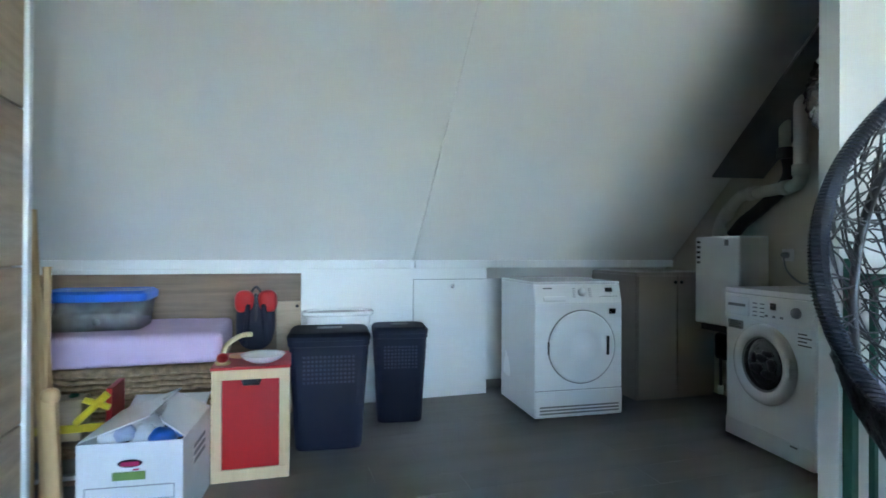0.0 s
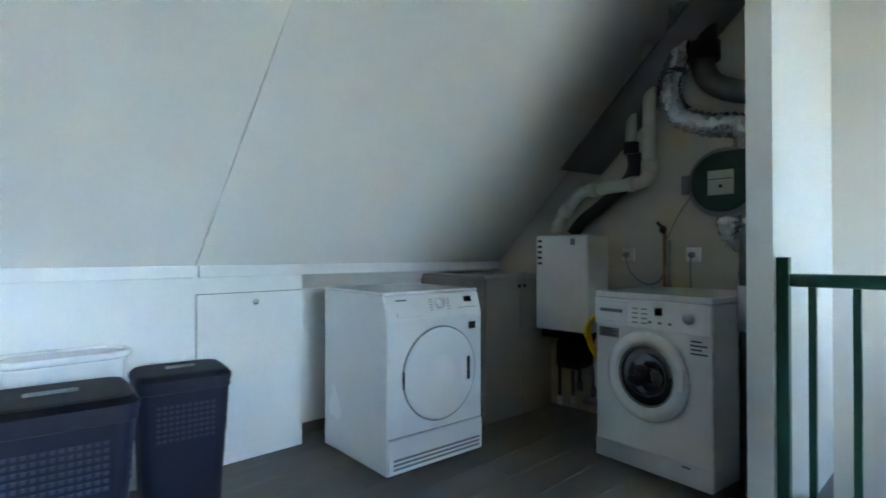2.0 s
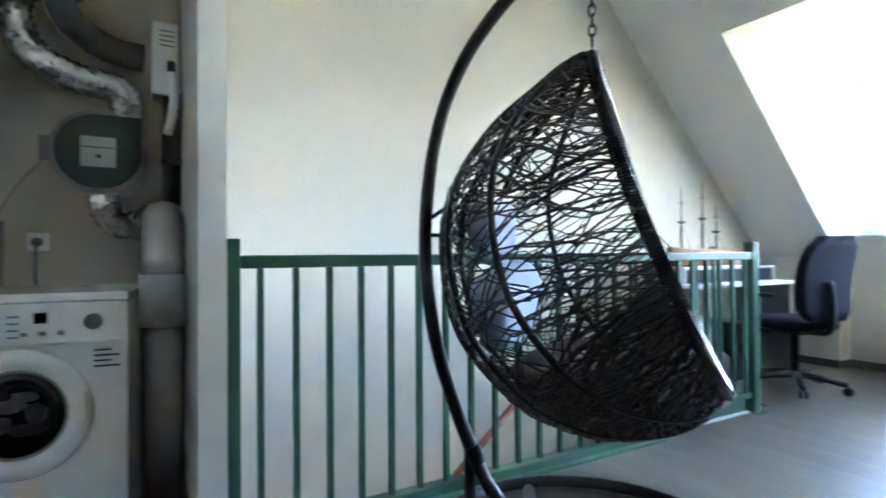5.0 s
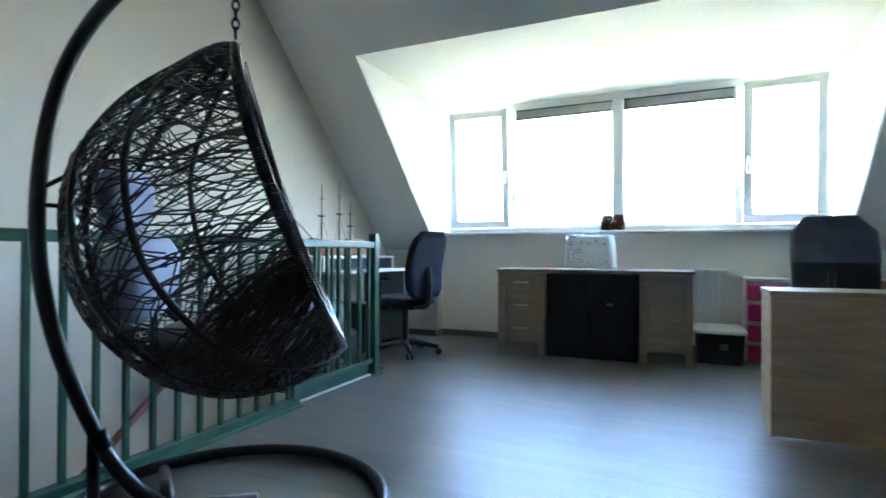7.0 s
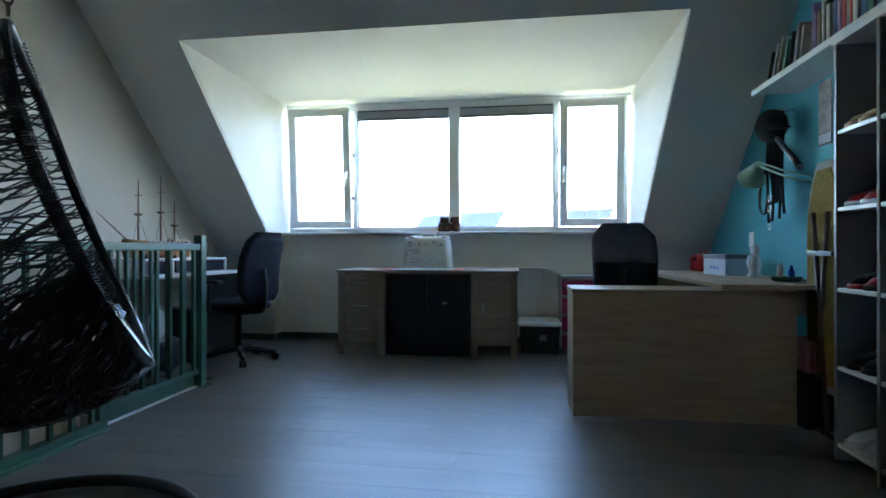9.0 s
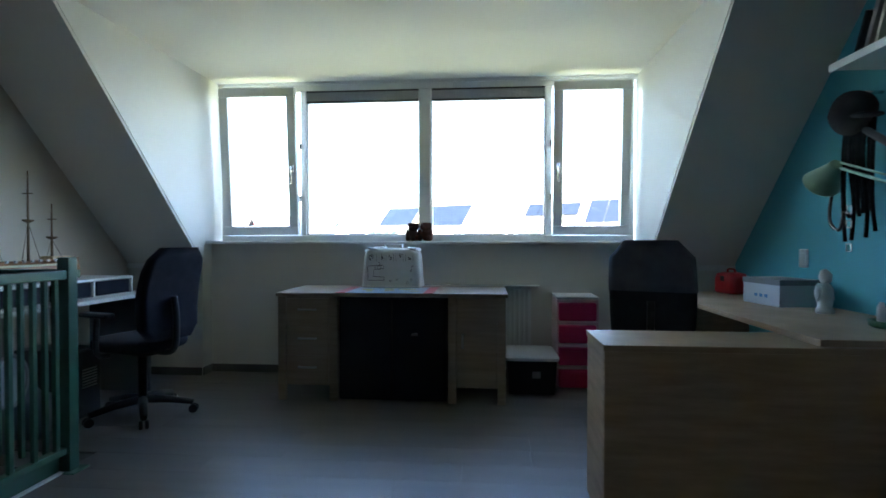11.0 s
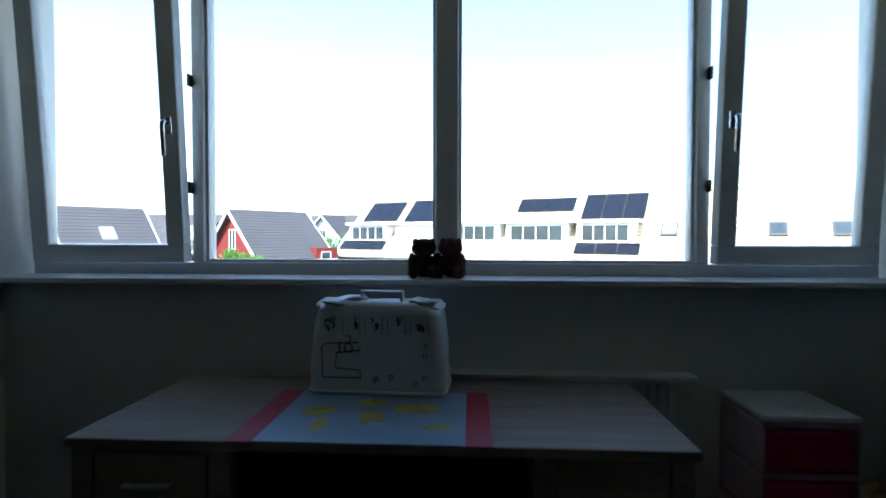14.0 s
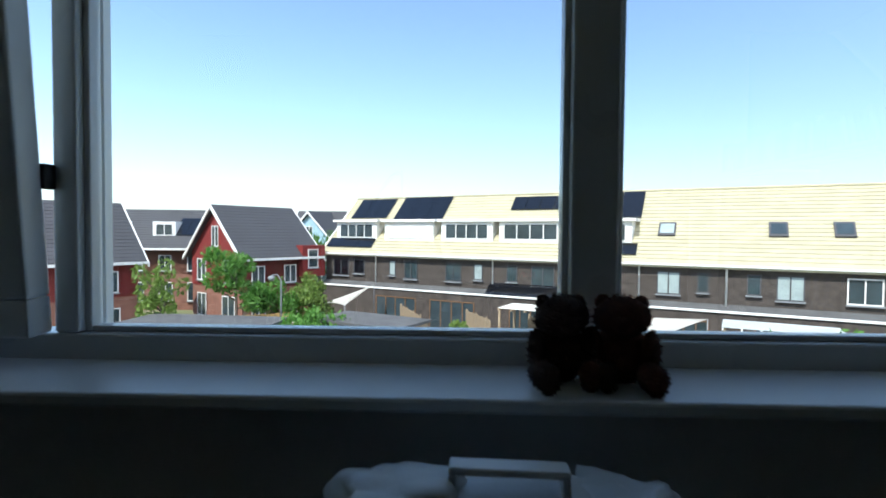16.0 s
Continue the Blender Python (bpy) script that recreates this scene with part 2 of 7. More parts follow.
floor_base = bmesh.new()
box(WX - 0.2, 2.44, -3.3, 4.5, -0.25, -0.012, bm=floor_base)
box(2.44, EX + 0.2, -3.3, -1.02, -0.25, -0.012, bm=floor_base)
box(2.44, EX + 0.2, 2.0, 4.5, -0.25, -0.012, bm=floor_base)
floor = structure("floor", floor_base, SKIRT, "grey wood-look laminate floor")

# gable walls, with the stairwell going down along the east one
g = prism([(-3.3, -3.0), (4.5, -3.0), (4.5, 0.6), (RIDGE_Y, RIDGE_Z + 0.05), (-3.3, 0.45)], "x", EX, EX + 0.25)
structure("wall_east", g, WALL_WARM, "plain white gable wall beside the stairwell")
# the west one is out of view, white to bounce light towards the niche
g = prism([(-3.3, -0.3), (4.5, -0.3), (4.5, 0.6), (RIDGE_Y, RIDGE_Z + 0.05), (-3.3, 0.45)], "x", WX - 0.25, WX)
structure("wall_west", g, WALL, "unseen gable wall painted white to bounce light")
# the gable wall steps inwards beside the desk and the shelves
g = prism([(-3.3, -0.3), (0.8, -0.3), (0.8, roof_south(0.8) + 0.03), (-3.3, roof_south(-3.3) + 0.03)], "x", WX - 0.002, WX + 0.26)
structure("wall_west_inner", g, TEAL, "turquoise painted wall beside the desk")
# bare plaster skin of the boiler niche
g = prism([(2.085, 0.0), (4.23, 0.0), (4.23, 0.86), (2.085, 2.975)], "x", EX - 0.012, EX - 0.002)
structure("niche_plaster", g, BEIGE, "bare beige plaster of the boiler niche wall")
# north knee wall: boxed out west of the hatch's edge, set back east of it
g = bmesh.new()
box(WX, 1.70, NY, NY + 0.30, 0, 0.99, bm=g)
box(1.70, EX, NY + 0.14, NY + 0.30, 0, 0.99, bm=g)
structure("wall_north", g, WHITE, "white panelled knee wall under the roof slope")
g = bmesh.new()
box(WX, 1.128, NY - 0.022, NY - 0.001, 0.925, 0.983, 0.004, bm=g)
box(1.150, EX, NY - 0.022, NY - 0.001, 0.925, 0.983, 0.004, bm=g)
box(1.705, EX, NY, NY + 0.15, 0.94, 0.975, 0.003, bm=g)
structure("trim_ledge", g, WHITE, "white wooden ledge along the foot of the slope")
g = bmesh.new()
box(1.72, EX - 0.02, NY + 0.128, NY + 0.14, 0, 0.065, 0.003, bm=g)
structure("baseboard_north", g, SKIRT, "dark grey skirting board")
# roof slopes with a seam between the boards
g = bmesh.new()
for x0, x1 in ((WX - 0.1, 1.137), (1.141, EX + 0.1)):
    prism([(NY + 0.16, roof_north(NY + 0.16)), (RIDGE_Y, RIDGE_Z), (RIDGE_Y, RIDGE_Z + 0.2), (NY + 0.4, roof_north(NY + 0.4) + 0.25)], "x", x0, x1, bm=g)
structure("ceiling_north", g, SLOPE, "white boarded roof slope with a thin seam")
DX0, DX1, DY, DZ = -0.85, 2.73, -1.22, 2.48
g = bmesh.new()
S_low = SY - 0.1
for x0, x1, y0 in ((WX - 0.1, DX0, S_low), (DX0, DX1, DY), (DX1, EX + 0.1, S_low)):
    prism([(y0, roof_south(y0)), (RIDGE_Y, RIDGE_Z), (RIDGE_Y, RIDGE_Z + 0.2), (y0, roof_south(y0) + 0.25)], "x", x0, x1, bm=g)
structure("ceiling_south", g, SLOPE, "white roof slope around the dormer")
# dormer: cheeks, ceiling
for n, x0, x1 in (("wall_dormer_east", DX1 - 0.004, DX1 + 0.12), ("wall_dormer_west", DX0 - 0.12, DX0 + 0.004)):
    g = prism([(-3.2, 0.0), (SY, 0.0), (SY, roof_south(SY) + 0.03), (DY - 0.02, DZ + 0.01), (DY - 0.2, DZ + 0.1), (-3.2, DZ + 0.1)], "x", x0, x1)
    structure(n, g, WALL, "white painted dormer cheek")
structure("ceiling_dormer", box(DX0 - 0.05, DX1 + 0.05, -3.2, DY, DZ - 0.003, DZ + 0.12), SLOPE, "white dormer ceiling")
g = bmesh.new()
box(DX1 + 0.12, EX, SY - 0.25, SY, 0, 0.93, bm=g)
box(WX, DX0 - 0.12, SY - 0.25, SY, 0, 0.93, bm=g)
structure("wall_south", g, WALL, "white knee wall beside the dormer")
g = bmesh.new()
box(DX1 + 0.01, EX, SY, SY + 0.02, 0.885, 0.925, 0.003, bm=g)
box(WX, DX0 - 0.01, SY, SY + 0.02, 0.885, 0.925, 0.003, bm=g)
structure("trim_south", g, WHITE, "white wooden ledge along the south knee wall")
structure("wall_window", box(DX0, DX1, -3.16, -2.93, 0, 1.085), WALL, "white wall under the dormer window")
g = bmesh.new()
box(DX0, DX1, -2.93, -2.918, 0, 0.065, 0.003, bm=g)
box(DX1 - 0.012, DX1, -2.918, SY, 0, 0.065, 0.003, bm=g)
box(DX1 + 0.0, EX, SY, SY + 0.012, 0, 0.065, 0.003, bm=g)
structure("baseboard_south", g, SKIRT, "dark grey skirting board")
# end of the partition between the boiler niche and the stairwell
g = prism([(2.0, -0.012), (2.085, -0.012), (2.085, roof_north(2.085) + 0.05), (2.0, roof_north(2.0) + 0.05)], "x", 2.37, EX)
structure("wall_partition", g, WALL, "white partition between boiler niche and stairwell")
# stairwell below
g = bmesh.new()
box(2.32, 2.43, -1.2, 2.1, -2.9, -0.26, bm=g)
box(2.43, EX, -1.2, -1.03, -2.9, -0.26, bm=g)
box(2.43, EX, 2.0, 2.13, -2.9, -0.26, bm=g)
structure("wall_stairwell", g, WALL, "white walls of the stairwell")
structure("floor_lower", box(2.2, EX + 0.2, -1.3, 2.2, -3.0, -2.9), SKIRT, "floor of the storey below")


# ---- window ----
FY = -3.06   # window frame plane, room side


def window_1():
    w = tagged(thing("window_1", "white plastic four-part dormer window with tilted side sashes", "window"), kind="structure")
    outer = bmesh.new()
    x0, x1, z0, z1 = DX0 + 0.03, DX1 - 0.03, 1.105, 2.455
    box(x0, x1, FY - 0.08, FY, z1 - 0.055, z1, 0.006, bm=outer)
    box(x0, x1, FY - 0.08, FY, z0, z0 + 0.056, 0.006, bm=outer)
    for a, b in ((x0, x0 + 0.05), (x1 - 0.05, x1), (1.942, 1.992), (-0.155, -0.102), (0.860, 0.955)):
        box(a, b, FY - 0.08, FY + 0.001, z0 + 0.056, z1 - 0.055, 0.006, bm=outer)
    part("window_frame", outer, PVC, w)
    for a, b in ((0.955, 1.942), (-0.102, 0.860)):
        bead = bmesh.new()
        za, zb = z0 + 0.056, z1 - 0.055
        box(a, a + 0.013, FY - 0.06, FY - 0.02, za, zb, 0.003, bm=bead)
        box(b - 0.013, b, FY - 0.06, FY - 0.02, za, zb, 0.003, bm=bead)
        box(a + 0.013, b - 0.013, FY - 0.06, FY - 0.02, za, za + 0.012, 0.003, bm=bead)
        part("glazing_bead", bead, PVC, w)
        rv = bmesh.new()
        box(b - 0.004, b + 0.02, FY - 0.105, FY - 0.081, za - 0.02, zb, bm=rv)
        box(a - 0.02, a + 0.004, FY - 0.105, FY - 0.081, za - 0.02, zb, bm=rv)
        part("outer_reveal", rv, PVC, w)
        gl = part("pane", box(a + 0.01, b - 0.01, FY - 0.05, FY - 0.044, za, zb), GLASS, w)
        gl.visible_shadow = False
        # pleated blind drawn up to the top
        bl = bmesh.new()
        for k in range(8):
            box(a + 0.012, b - 0.012, FY - 0.025, FY + 0.012, zb - 0.022 - k * 0.010, zb - 0.016 - k * 0.010, bm=bl)
        blind = part("blind", bl, GREYP, w, "grey pleated blind drawn up")
        rail = bmesh.new()
        box(a + 0.008, b - 0.008, FY - 0.028, FY + 0.015, zb - 0.014, zb - 0.002, 0.003, bm=rail)
        box(a + 0.008, b - 0.008, FY - 0.028, FY + 0.015, zb - 0.106, zb - 0.090, 0.003, bm=rail)
        part("blind_rail", rail, BLACK, blind)
    # side sashes, tilted inwards at the top
    for a, b, hx in ((1.992, x1 - 0.05, 2.027), (x0 + 0.05, -0.155, -0.19)):
        za, zb = z0 + 0.06, z1 - 0.05
        tilt = Matrix.Translation((0, FY + 0.002, za)) @ pose(0, 0, 0, -4.5 if a > 1 else -4.0) @ Matrix.Translation((0, -FY, -za))
        sash = bmesh.new()
        t = 0.075
        box(a, b, FY, FY + 0.06, za, za + t, 0.006, bm=sash, m=tilt)
        box(a, b, FY, FY + 0.06, zb - t, zb, 0.006, bm=sash, m=tilt)
        box(a, a + t, FY, FY + 0.06, za + t, zb - t, 0.006, bm=sash, m=tilt)
        box(b - t, b, FY, FY + 0.06, za + t, zb - t, 0.006, bm=sash, m=tilt)
        s = part("sash", sash, PVC, w, "white tilted casement sash")
        gl = part("pane", box(a + t - 0.01, b - t + 0.01, FY + 0.025, FY + 0.031, za + t - 0.01, zb - t + 0.01, m=tilt), GLASS, s)
        gl.visible_shadow = False
        hd = bmesh.new()
        box(hx - 0.014, hx + 0.014, FY + 0.06, FY + 0.072, 1.69, 1.76, 0.004, bm=hd, m=tilt)
        tube([tilt @ Vector(q) for q in ((hx, FY + 0.07, 1.735), (hx, FY + 0.105, 1.735), (hx, FY + 0.112, 1.72), (hx, FY + 0.110, 1.60))], 0.010, 8, bm=hd)
        part("handle", hd, CHROME, s, "metal window handle")
        hg = bmesh.new()
        xx = a - 0.008 if a > 1 else b + 0.004
        for z in (1.45, 1.9):
            box(xx, xx + 0.012, FY, FY + 0.03, z, z + 0.05, 0.003, bm=hg)
        part("hinge", hg, BLACK, s)
    sill = part("window_sill", box(DX0 - 0.02, DX1 + 0.02, -3.06, -2.835, 1.086, 1.110, 0.006), WHITE, w, "white painted window sill")
    return w


window_1()
# draughty gap trim above the frame
structure("trim_window", box(DX0, DX1, -3.13, -3.05, 2.455, DZ, 0.002), WHITE, "white filler strip above the window")


# ---- railing round the stairwell ----
def railing():
    r = thing("railing", "dark green painted steel and wood stair railing", "railing", pose(2.40, 0, 0))

    def post(x, y, z0, z1, h):
        return part("post", box(x - h, x + h, y - h, y + h, z0, z1, 0.003), GREEN, r)
    post(0, 1.975, -0.2, 1.028, 0.019)
    post(0.02, -0.125, -0.2, 0.925, 0.028)
    post(0.004, -0.985, -0.012, 1.030, 0.029)
    part("top_rail", box(-0.020, 0.020, -0.955, 1.955, 0.926, 0.971, 0.006), GREEN, r)
    part("top_rail", box(0.034, 0.94, -1.005, -0.965, 0.926, 0.971, 0.006), GREEN, r)
    part("rail_end", box(-0.016, 0.020, -1.045, -1.015, 0.93, 0.968, 0.004), GREEN, r)
    part("bottom_rail", box(-0.035, 0.03, -0.097, 1.955, 0.0, 0.045, 0.005), GREEN, r)
    part("bottom_rail", box(-0.01, 0.03, -0.955, -0.153, 0.090, 0.122, 0.004), GREEN, r)
    part("kick_board", box(0.030, 0.044, -0.955, -0.153, -0.22, 0.089, 0.002), GREEN, r)
    y = 1.89
    while y > -0.92:
        low = 0.045 if y > -0.10 else 0.122
        if abs(y + 0.125) > 0.05:
            part("baluster", box(-0.011, 0.011, y - 0.011, y + 0.011, low, 0.926, 0.002), GREEN, r)
        y -= 0.1215
    x = 0.125
    while x < 0.9:
        part("baluster", box(x - 0.011, x + 0.011, -0.996, -0.974, 0.05, 0.926, 0.002), GREEN, r)
        x += 0.125
    part("foot_plate", box(-0.06, 0.0, -1.04, -0.935, -0.012, 0.006, 0.002), GREENL, r)


railing()
structure("trim_stair_edge", box(2.40, 2.425, -0.95, -0.16, -0.012, 0.008, 0.002), WHITE, "white nosing at the stair opening")
structure("trim_stair_kerb", box(2.33, 2.363, -0.10, 1.94, -0.012, 0.012, 0.002), GREENL, "green strip along the stair opening")
hr = thing("handrail", "reddish brown wooden stair handrail on the gable wall", "handrail", pose(0, 0, 0))
part("rail", tube([(3.27, -0.35, 0.42), (3.27, 2.3, -1.75)], 0.024, 10), material("mahogany handrail", (0.22, 0.06, 0.03), 0.4, 0.2, 0.15), hr)
for k in (0.15, 0.5, 0.85):
    y = -0.35 + 2.65 * k
    z = 0.42 - 2.17 * k
    part("bracket", tube([(3.27, y, z - 0.02), (3.30, y, z - 0.06), (3.37, y, z - 0.06)], 0.008, 6), STEELB, hr)


# ---- boiler niche and laundry ----
def rod(name, a, b, r, mat, parent, sides=8):
    return part(name, tube([a, b], r, sides), mat, parent)


def tumble_dryer():
    d = thing("tumble_dryer", "white tumble dryer with large round closed door", "tumble dryer", pose(1.731, 3.376, 0.0, 0, 0, -3.7))
    side = [(0.0, 0.02), (0.0, 0.72), (0.035, 0.845), (0.60, 0.845), (0.60, 0.02)]
    part("body", prism(side, "x", 0.0, 0.597, bevel=0.006), ENAMEL, d)
    part("top", box(0.0, 0.597, 0.03, 0.61, 0.845, 0.860, 0.005), ENAMEL, d)
    slope = Matrix.Translation((0, -0.003, 0.72)) @ pose(0, 0, 0, -15.6)
    panel = part("control_panel", box(0.004, 0.593, -0.004, 0.002, 0.004, 0.122, 0.002, m=slope), WHITE, d)
    part("knob", lathe([(0.026, 0), (0.026, 0.008), (0.022, 0.018), (0.0, 0.019)], 20, m=slope @ pose(0.32, -0.004, 0.075, 90)), ENAMEL, panel, "round programme knob")
    part("display", box(0.485, 0.535, -0.007, -0.003, 0.075, 0.103, m=slope), DARKGLASS, panel)
    part("drawer_handle", box(0.055, 0.205, -0.012, -0.003, 0.02, 0.05, 0.004, m=slope), WHITE, panel)
    mk = bmesh.new()
    for k in range(5):
        for sx in (0.255, 0.365):
            box(sx, sx + 0.022, -0.006, -0.003, 0.045 + k * 0.013, 0.048 + k * 0.013, bm=mk, m=slope)
    for k in range(6):
        box(0.44 + k * 0.023, 0.452 + k * 0.023, -0.006, -0.003, 0.045, 0.049, bm=mk, m=slope)
    box(0.06, 0.12, -0.006, -0.003, 0.098, 0.106, bm=mk, m=slope)
    part("print", mk, GREYP, panel)["kind"] = "stuff"
    dm = pose(0.315, -0.002, 0.455, 90)
    part("door_ring", lathe([(0.232, -0.004), (0.232, 0.004), (0.222, 0.004), (0.222, -0.004)], 48, m=dm), GREYP, d)
    door = part("door", lathe([(0.225, 0), (0.224, 0.010), (0.212, 0.016), (0.10, 0.019), (0.0, 0.019)], 48, m=dm), ENAMEL, d)
    part("handle", box(0.478, 0.497, -0.024, -0.014, 0.40, 0.52, 0.006), BLACK, door, "dark recessed door grip")
    part("hinge", box(0.082, 0.092, -0.014, -0.004, 0.41, 0.49, 0.002), BLACK, door)
    lb = bmesh.new()
    box(0.505, 0.55, -0.004, -0.001, 0.655, 0.69, bm=lb)
    part("sticker", lb, DARKGLASS, d)
    kick = part("kick_panel", box(0.004, 0.593, -0.010, 0.002, 0.03, 0.185, 0.004), ENAMEL, d)
    gl = bmesh.new()
    for k in range(3):
        box(0.03, 0.57, -0.013, -0.009, 0.045 + k * 0.02, 0.055 + k * 0.02, 0.001, bm=gl)
    part("grille", gl, GREYP, kick)
    ln = bmesh.new()
    box(0.004, 0.593, -0.0025, -0.0005, 0.187, 0.190, bm=ln)
    part("joint", ln, GREYP, d)
    for x in (0.06, 0.54):
        for y in (0.06, 0.54):
            part("foot", lathe([(0.02, 0), (0.02, 0.021)], 12, m=pose(x, y, 0)), BLACK, d)
    return d


def washing_machine():
    d = thing("washing_machine", "white front-loading washing machine with porthole door", "washing machine", pose(2.701, 2.879, 0.0, 0, 0, -97.5))
    part("body", box(0.0, 0.598, 0.0, 0.56, 0.02, 0.82, 0.008), ENAMEL, d)
    part("top", box(-0.002, 0.600, -0.006, 0.57, 0.822, 0.852, 0.006), ENAMEL, d)
    panel = part("control_panel", box(0.0, 0.598, -0.010, -0.001, 0.685, 0.820, 0.005), WHITE, d)
    part("drawer", box(0.015, 0.19, -0.014, -0.009, 0.705, 0.805, 0.004), ENAMEL, panel)
    part("drawer_grip", box(0.035, 0.165, -0.018, -0.013, 0.752, 0.768, 0.003), GREYP, panel)
    part("display", box(0.335, 0.372, -0.012, -0.009, 0.755, 0.79), DARKGLASS, panel)
    part("knob", lathe([(0.027, 0), (0.025, 0.014), (0.0, 0.016)], 20, m=pose(0.50, -0.010, 0.755, 90)), GREYP, panel, "grey programme knob")
    mk = bmesh.new()
    for k in range(4):
        for sx in (0.215, 0.265):
            box(sx, sx + 0.03, -0.012, -0.0095, 0.71 + k * 0.022, 0.716 + k * 0.022, bm=mk)
    for k in range(3):
        box(0.30 + k * 0.05, 0.318 + k * 0.05, -0.012, -0.0095, 0.715, 0.727, bm=mk)
    part("print", mk, GREYP, panel)["kind"] = "stuff"
    dm = pose(0.29, -0.001, 0.466, 90)
    door = part("door", lathe([(0.205, 0), (0.212, 0.008), (0.205, 0.022), (0.178, 0.034), (0.148, 0.030), (0.140, 0.010), (0.139, 0.0)], 48, m=dm), ENAMEL, d)
    part("porthole", lathe([(0.142, 0.004), (0.135, 0.012), (0.09, 0.004), (0.0, 0.001)], 40, m=dm), DARKGLASS, door, "dark domed porthole glass")
    part("gasket", tube([(0.29 + 0.140 * math.cos(a), -0.016, 0.466 + 0.140 * math.sin(a)) for a in [2 * math.pi * k / 40 for k in range(40)]], 0.006, 6, closed=True), GREYP, door, "grey rubber door seal")
    wash = material("dark laundry behind glass", (0.045, 0.038, 0.045), 0.5, 0.5, 0.05)
    for k, (x, z, rx, rz) in enumerate(((-0.05, -0.03, 0.05, 0.025), (0.03, -0.05, 0.055, 0.02), (0.05, 0.0, 0.03, 0.035), (-0.02, 0.03, 0.045, 0.022), (0.02, 0.055, 0.035, 0.015), (-0.07, 0.02, 0.02, 0.03))):
        part("laundry", blob(0.29 + x, -0.008, 0.466 + z, rx, 0.006, rz, u=14, v=8, wobble=0.5, seed=k * 2.3), wash, door)
    part("door_grip", box(0.455, 0.485, -0.036, -0.02, 0.43, 0.53, 0.006), WHITE, door)
    lb = bmesh.new()
    box(0.02, 0.135, -0.0035, -0.001, 0.625, 0.672, bm=lb)
    part("energy_label", lb, GREYP, d)
    lb = bmesh.new()
    for k in range(4):
        box(0.035, 0.12 - 0.02 * (k % 2), -0.0055, -0.004, 0.632 + k * 0.01, 0.637 + k * 0.01, bm=lb)
        box(0.50, 0.575 - 0.025 * (k % 2), -0.004, -0.001, 0.60 + k * 0.018, 0.606 + k * 0.018, bm=lb)
    part("label_lines", lb, BLACK, d)["kind"] = "stuff"
    kick = part("kick_panel", box(0.002, 0.596, -0.006, -0.001, 0.02, 0.115, 0.003), ENAMEL, d)
    part("latch", box(0.46, 0.50, -0.009, -0.005, 0.095, 0.103), GREYP, kick)
    for x in (0.06, 0.54):
        for y in (0.06, 0.50):
            part("foot", lathe([(0.02, 0), (0.02, 0.021)], 12, m=pose(x, y, 0)), BLACK, d)
    return d


tumble_dryer()
washing_machine()


def niche_cabinet():
    c = thing("storage_cabinet", "taupe two-door low storage cabinet with knobs", "cabinet", pose(2.64, 3.585, 0, 0, 0, -3))
    part("body", box(0.0, 0.645, 0.02, 0.62, 0.0, 0.885, 0.003), TAUPE, c)
    part("top", box(-0.01, 0.655, 0.0, 0.63, 0.886, 0.905, 0.003), TAUPE, c)
    for k in range(2):
        d = part("door", box(0.004 + k * 0.321, 0.319 + k * 0.322, 0.0, 0.018, 0.03, 0.878, 0.003), TAUPE, c)
        part("knob", lathe([(0.006, 0), (0.006, 0.008), (0.013, 0.013), (0.011, 0.020), (0.0, 0.021)], 14, m=pose(0.297 + k * 0.05, 0.0, 0.835, 90)), BLACK, d, "small dark knob")


niche_cabinet()


def boiler():
    b = thing("boiler", "white wall-hung central heating boiler", "boiler", pose(3.10, 3.165, 0.55))
    part("casing", box(0.0, 0.255, 0.0, 0.385, 0.0, 0.61, 0.012), ENAMEL, b)
    part("badge", box(-0.003, 0.001, 0.09, 0.12, 0.545, 0.585), GREYP, b)
    v = bmesh.new()
    for k in range(5):
        box(-0.003, 0.002, 0.335, 0.365, 0.42 + k * 0.036, 0.435 + k * 0.036, bm=v)
    part("vent", v, BLACK, b)["kind"] = "stuff"
    u = bmesh.new()
    box(0.03, 0.25, 0.03, 0.36, -0.05, 0.0, 0.005, bm=u)
    part("underside", u, BLACK, b)
    for k, (y, z) in enumerate(((0.30, -0.48), (0.23, -0.48), (0.15, -0.36), (0.08, -0.40))):
        part("pipe", tube([(0.15 + 0.05 * (k % 2), y, -0.04), (0.15 + 0.05 * (k % 2), y, z)], 0.011, 8), CHROME if k % 2 else DUCTG, b)
        part("valve", lathe([(0.018, 0), (0.02, 0.02), (0.018, 0.06)], 10, m=pose(0.15 + 0.05 * (k % 2), y, z - 0.03)), PVC if k < 2 else GREYP, b)
    part("pump", box(0.06, 0.24, 0.10, 0.28, -0.25, -0.06, 0.03), BLACK, b)


boiler()


def pipe_thing(name, label, category, pts, r, mat, ripple=0.0, steps=6, collars=()):
    p = thing(name, label, category, pose(*pts[0]))
    o = Vector(pts[0])
    part("pipe", tube(smooth_path([Vector(q) - o for q in pts], steps), r, 14, ripple=ripple), mat, p)
    for q, w, h, m in collars:
        v = Vector(q) - o
        part("collar", lathe([(w * 0.95, -h / 2), (w, -h / 2 + 0.004), (w, h / 2 - 0.004), (w * 0.95, h / 2)], 16, m=Matrix.Translation(v)), m, p)
    return p


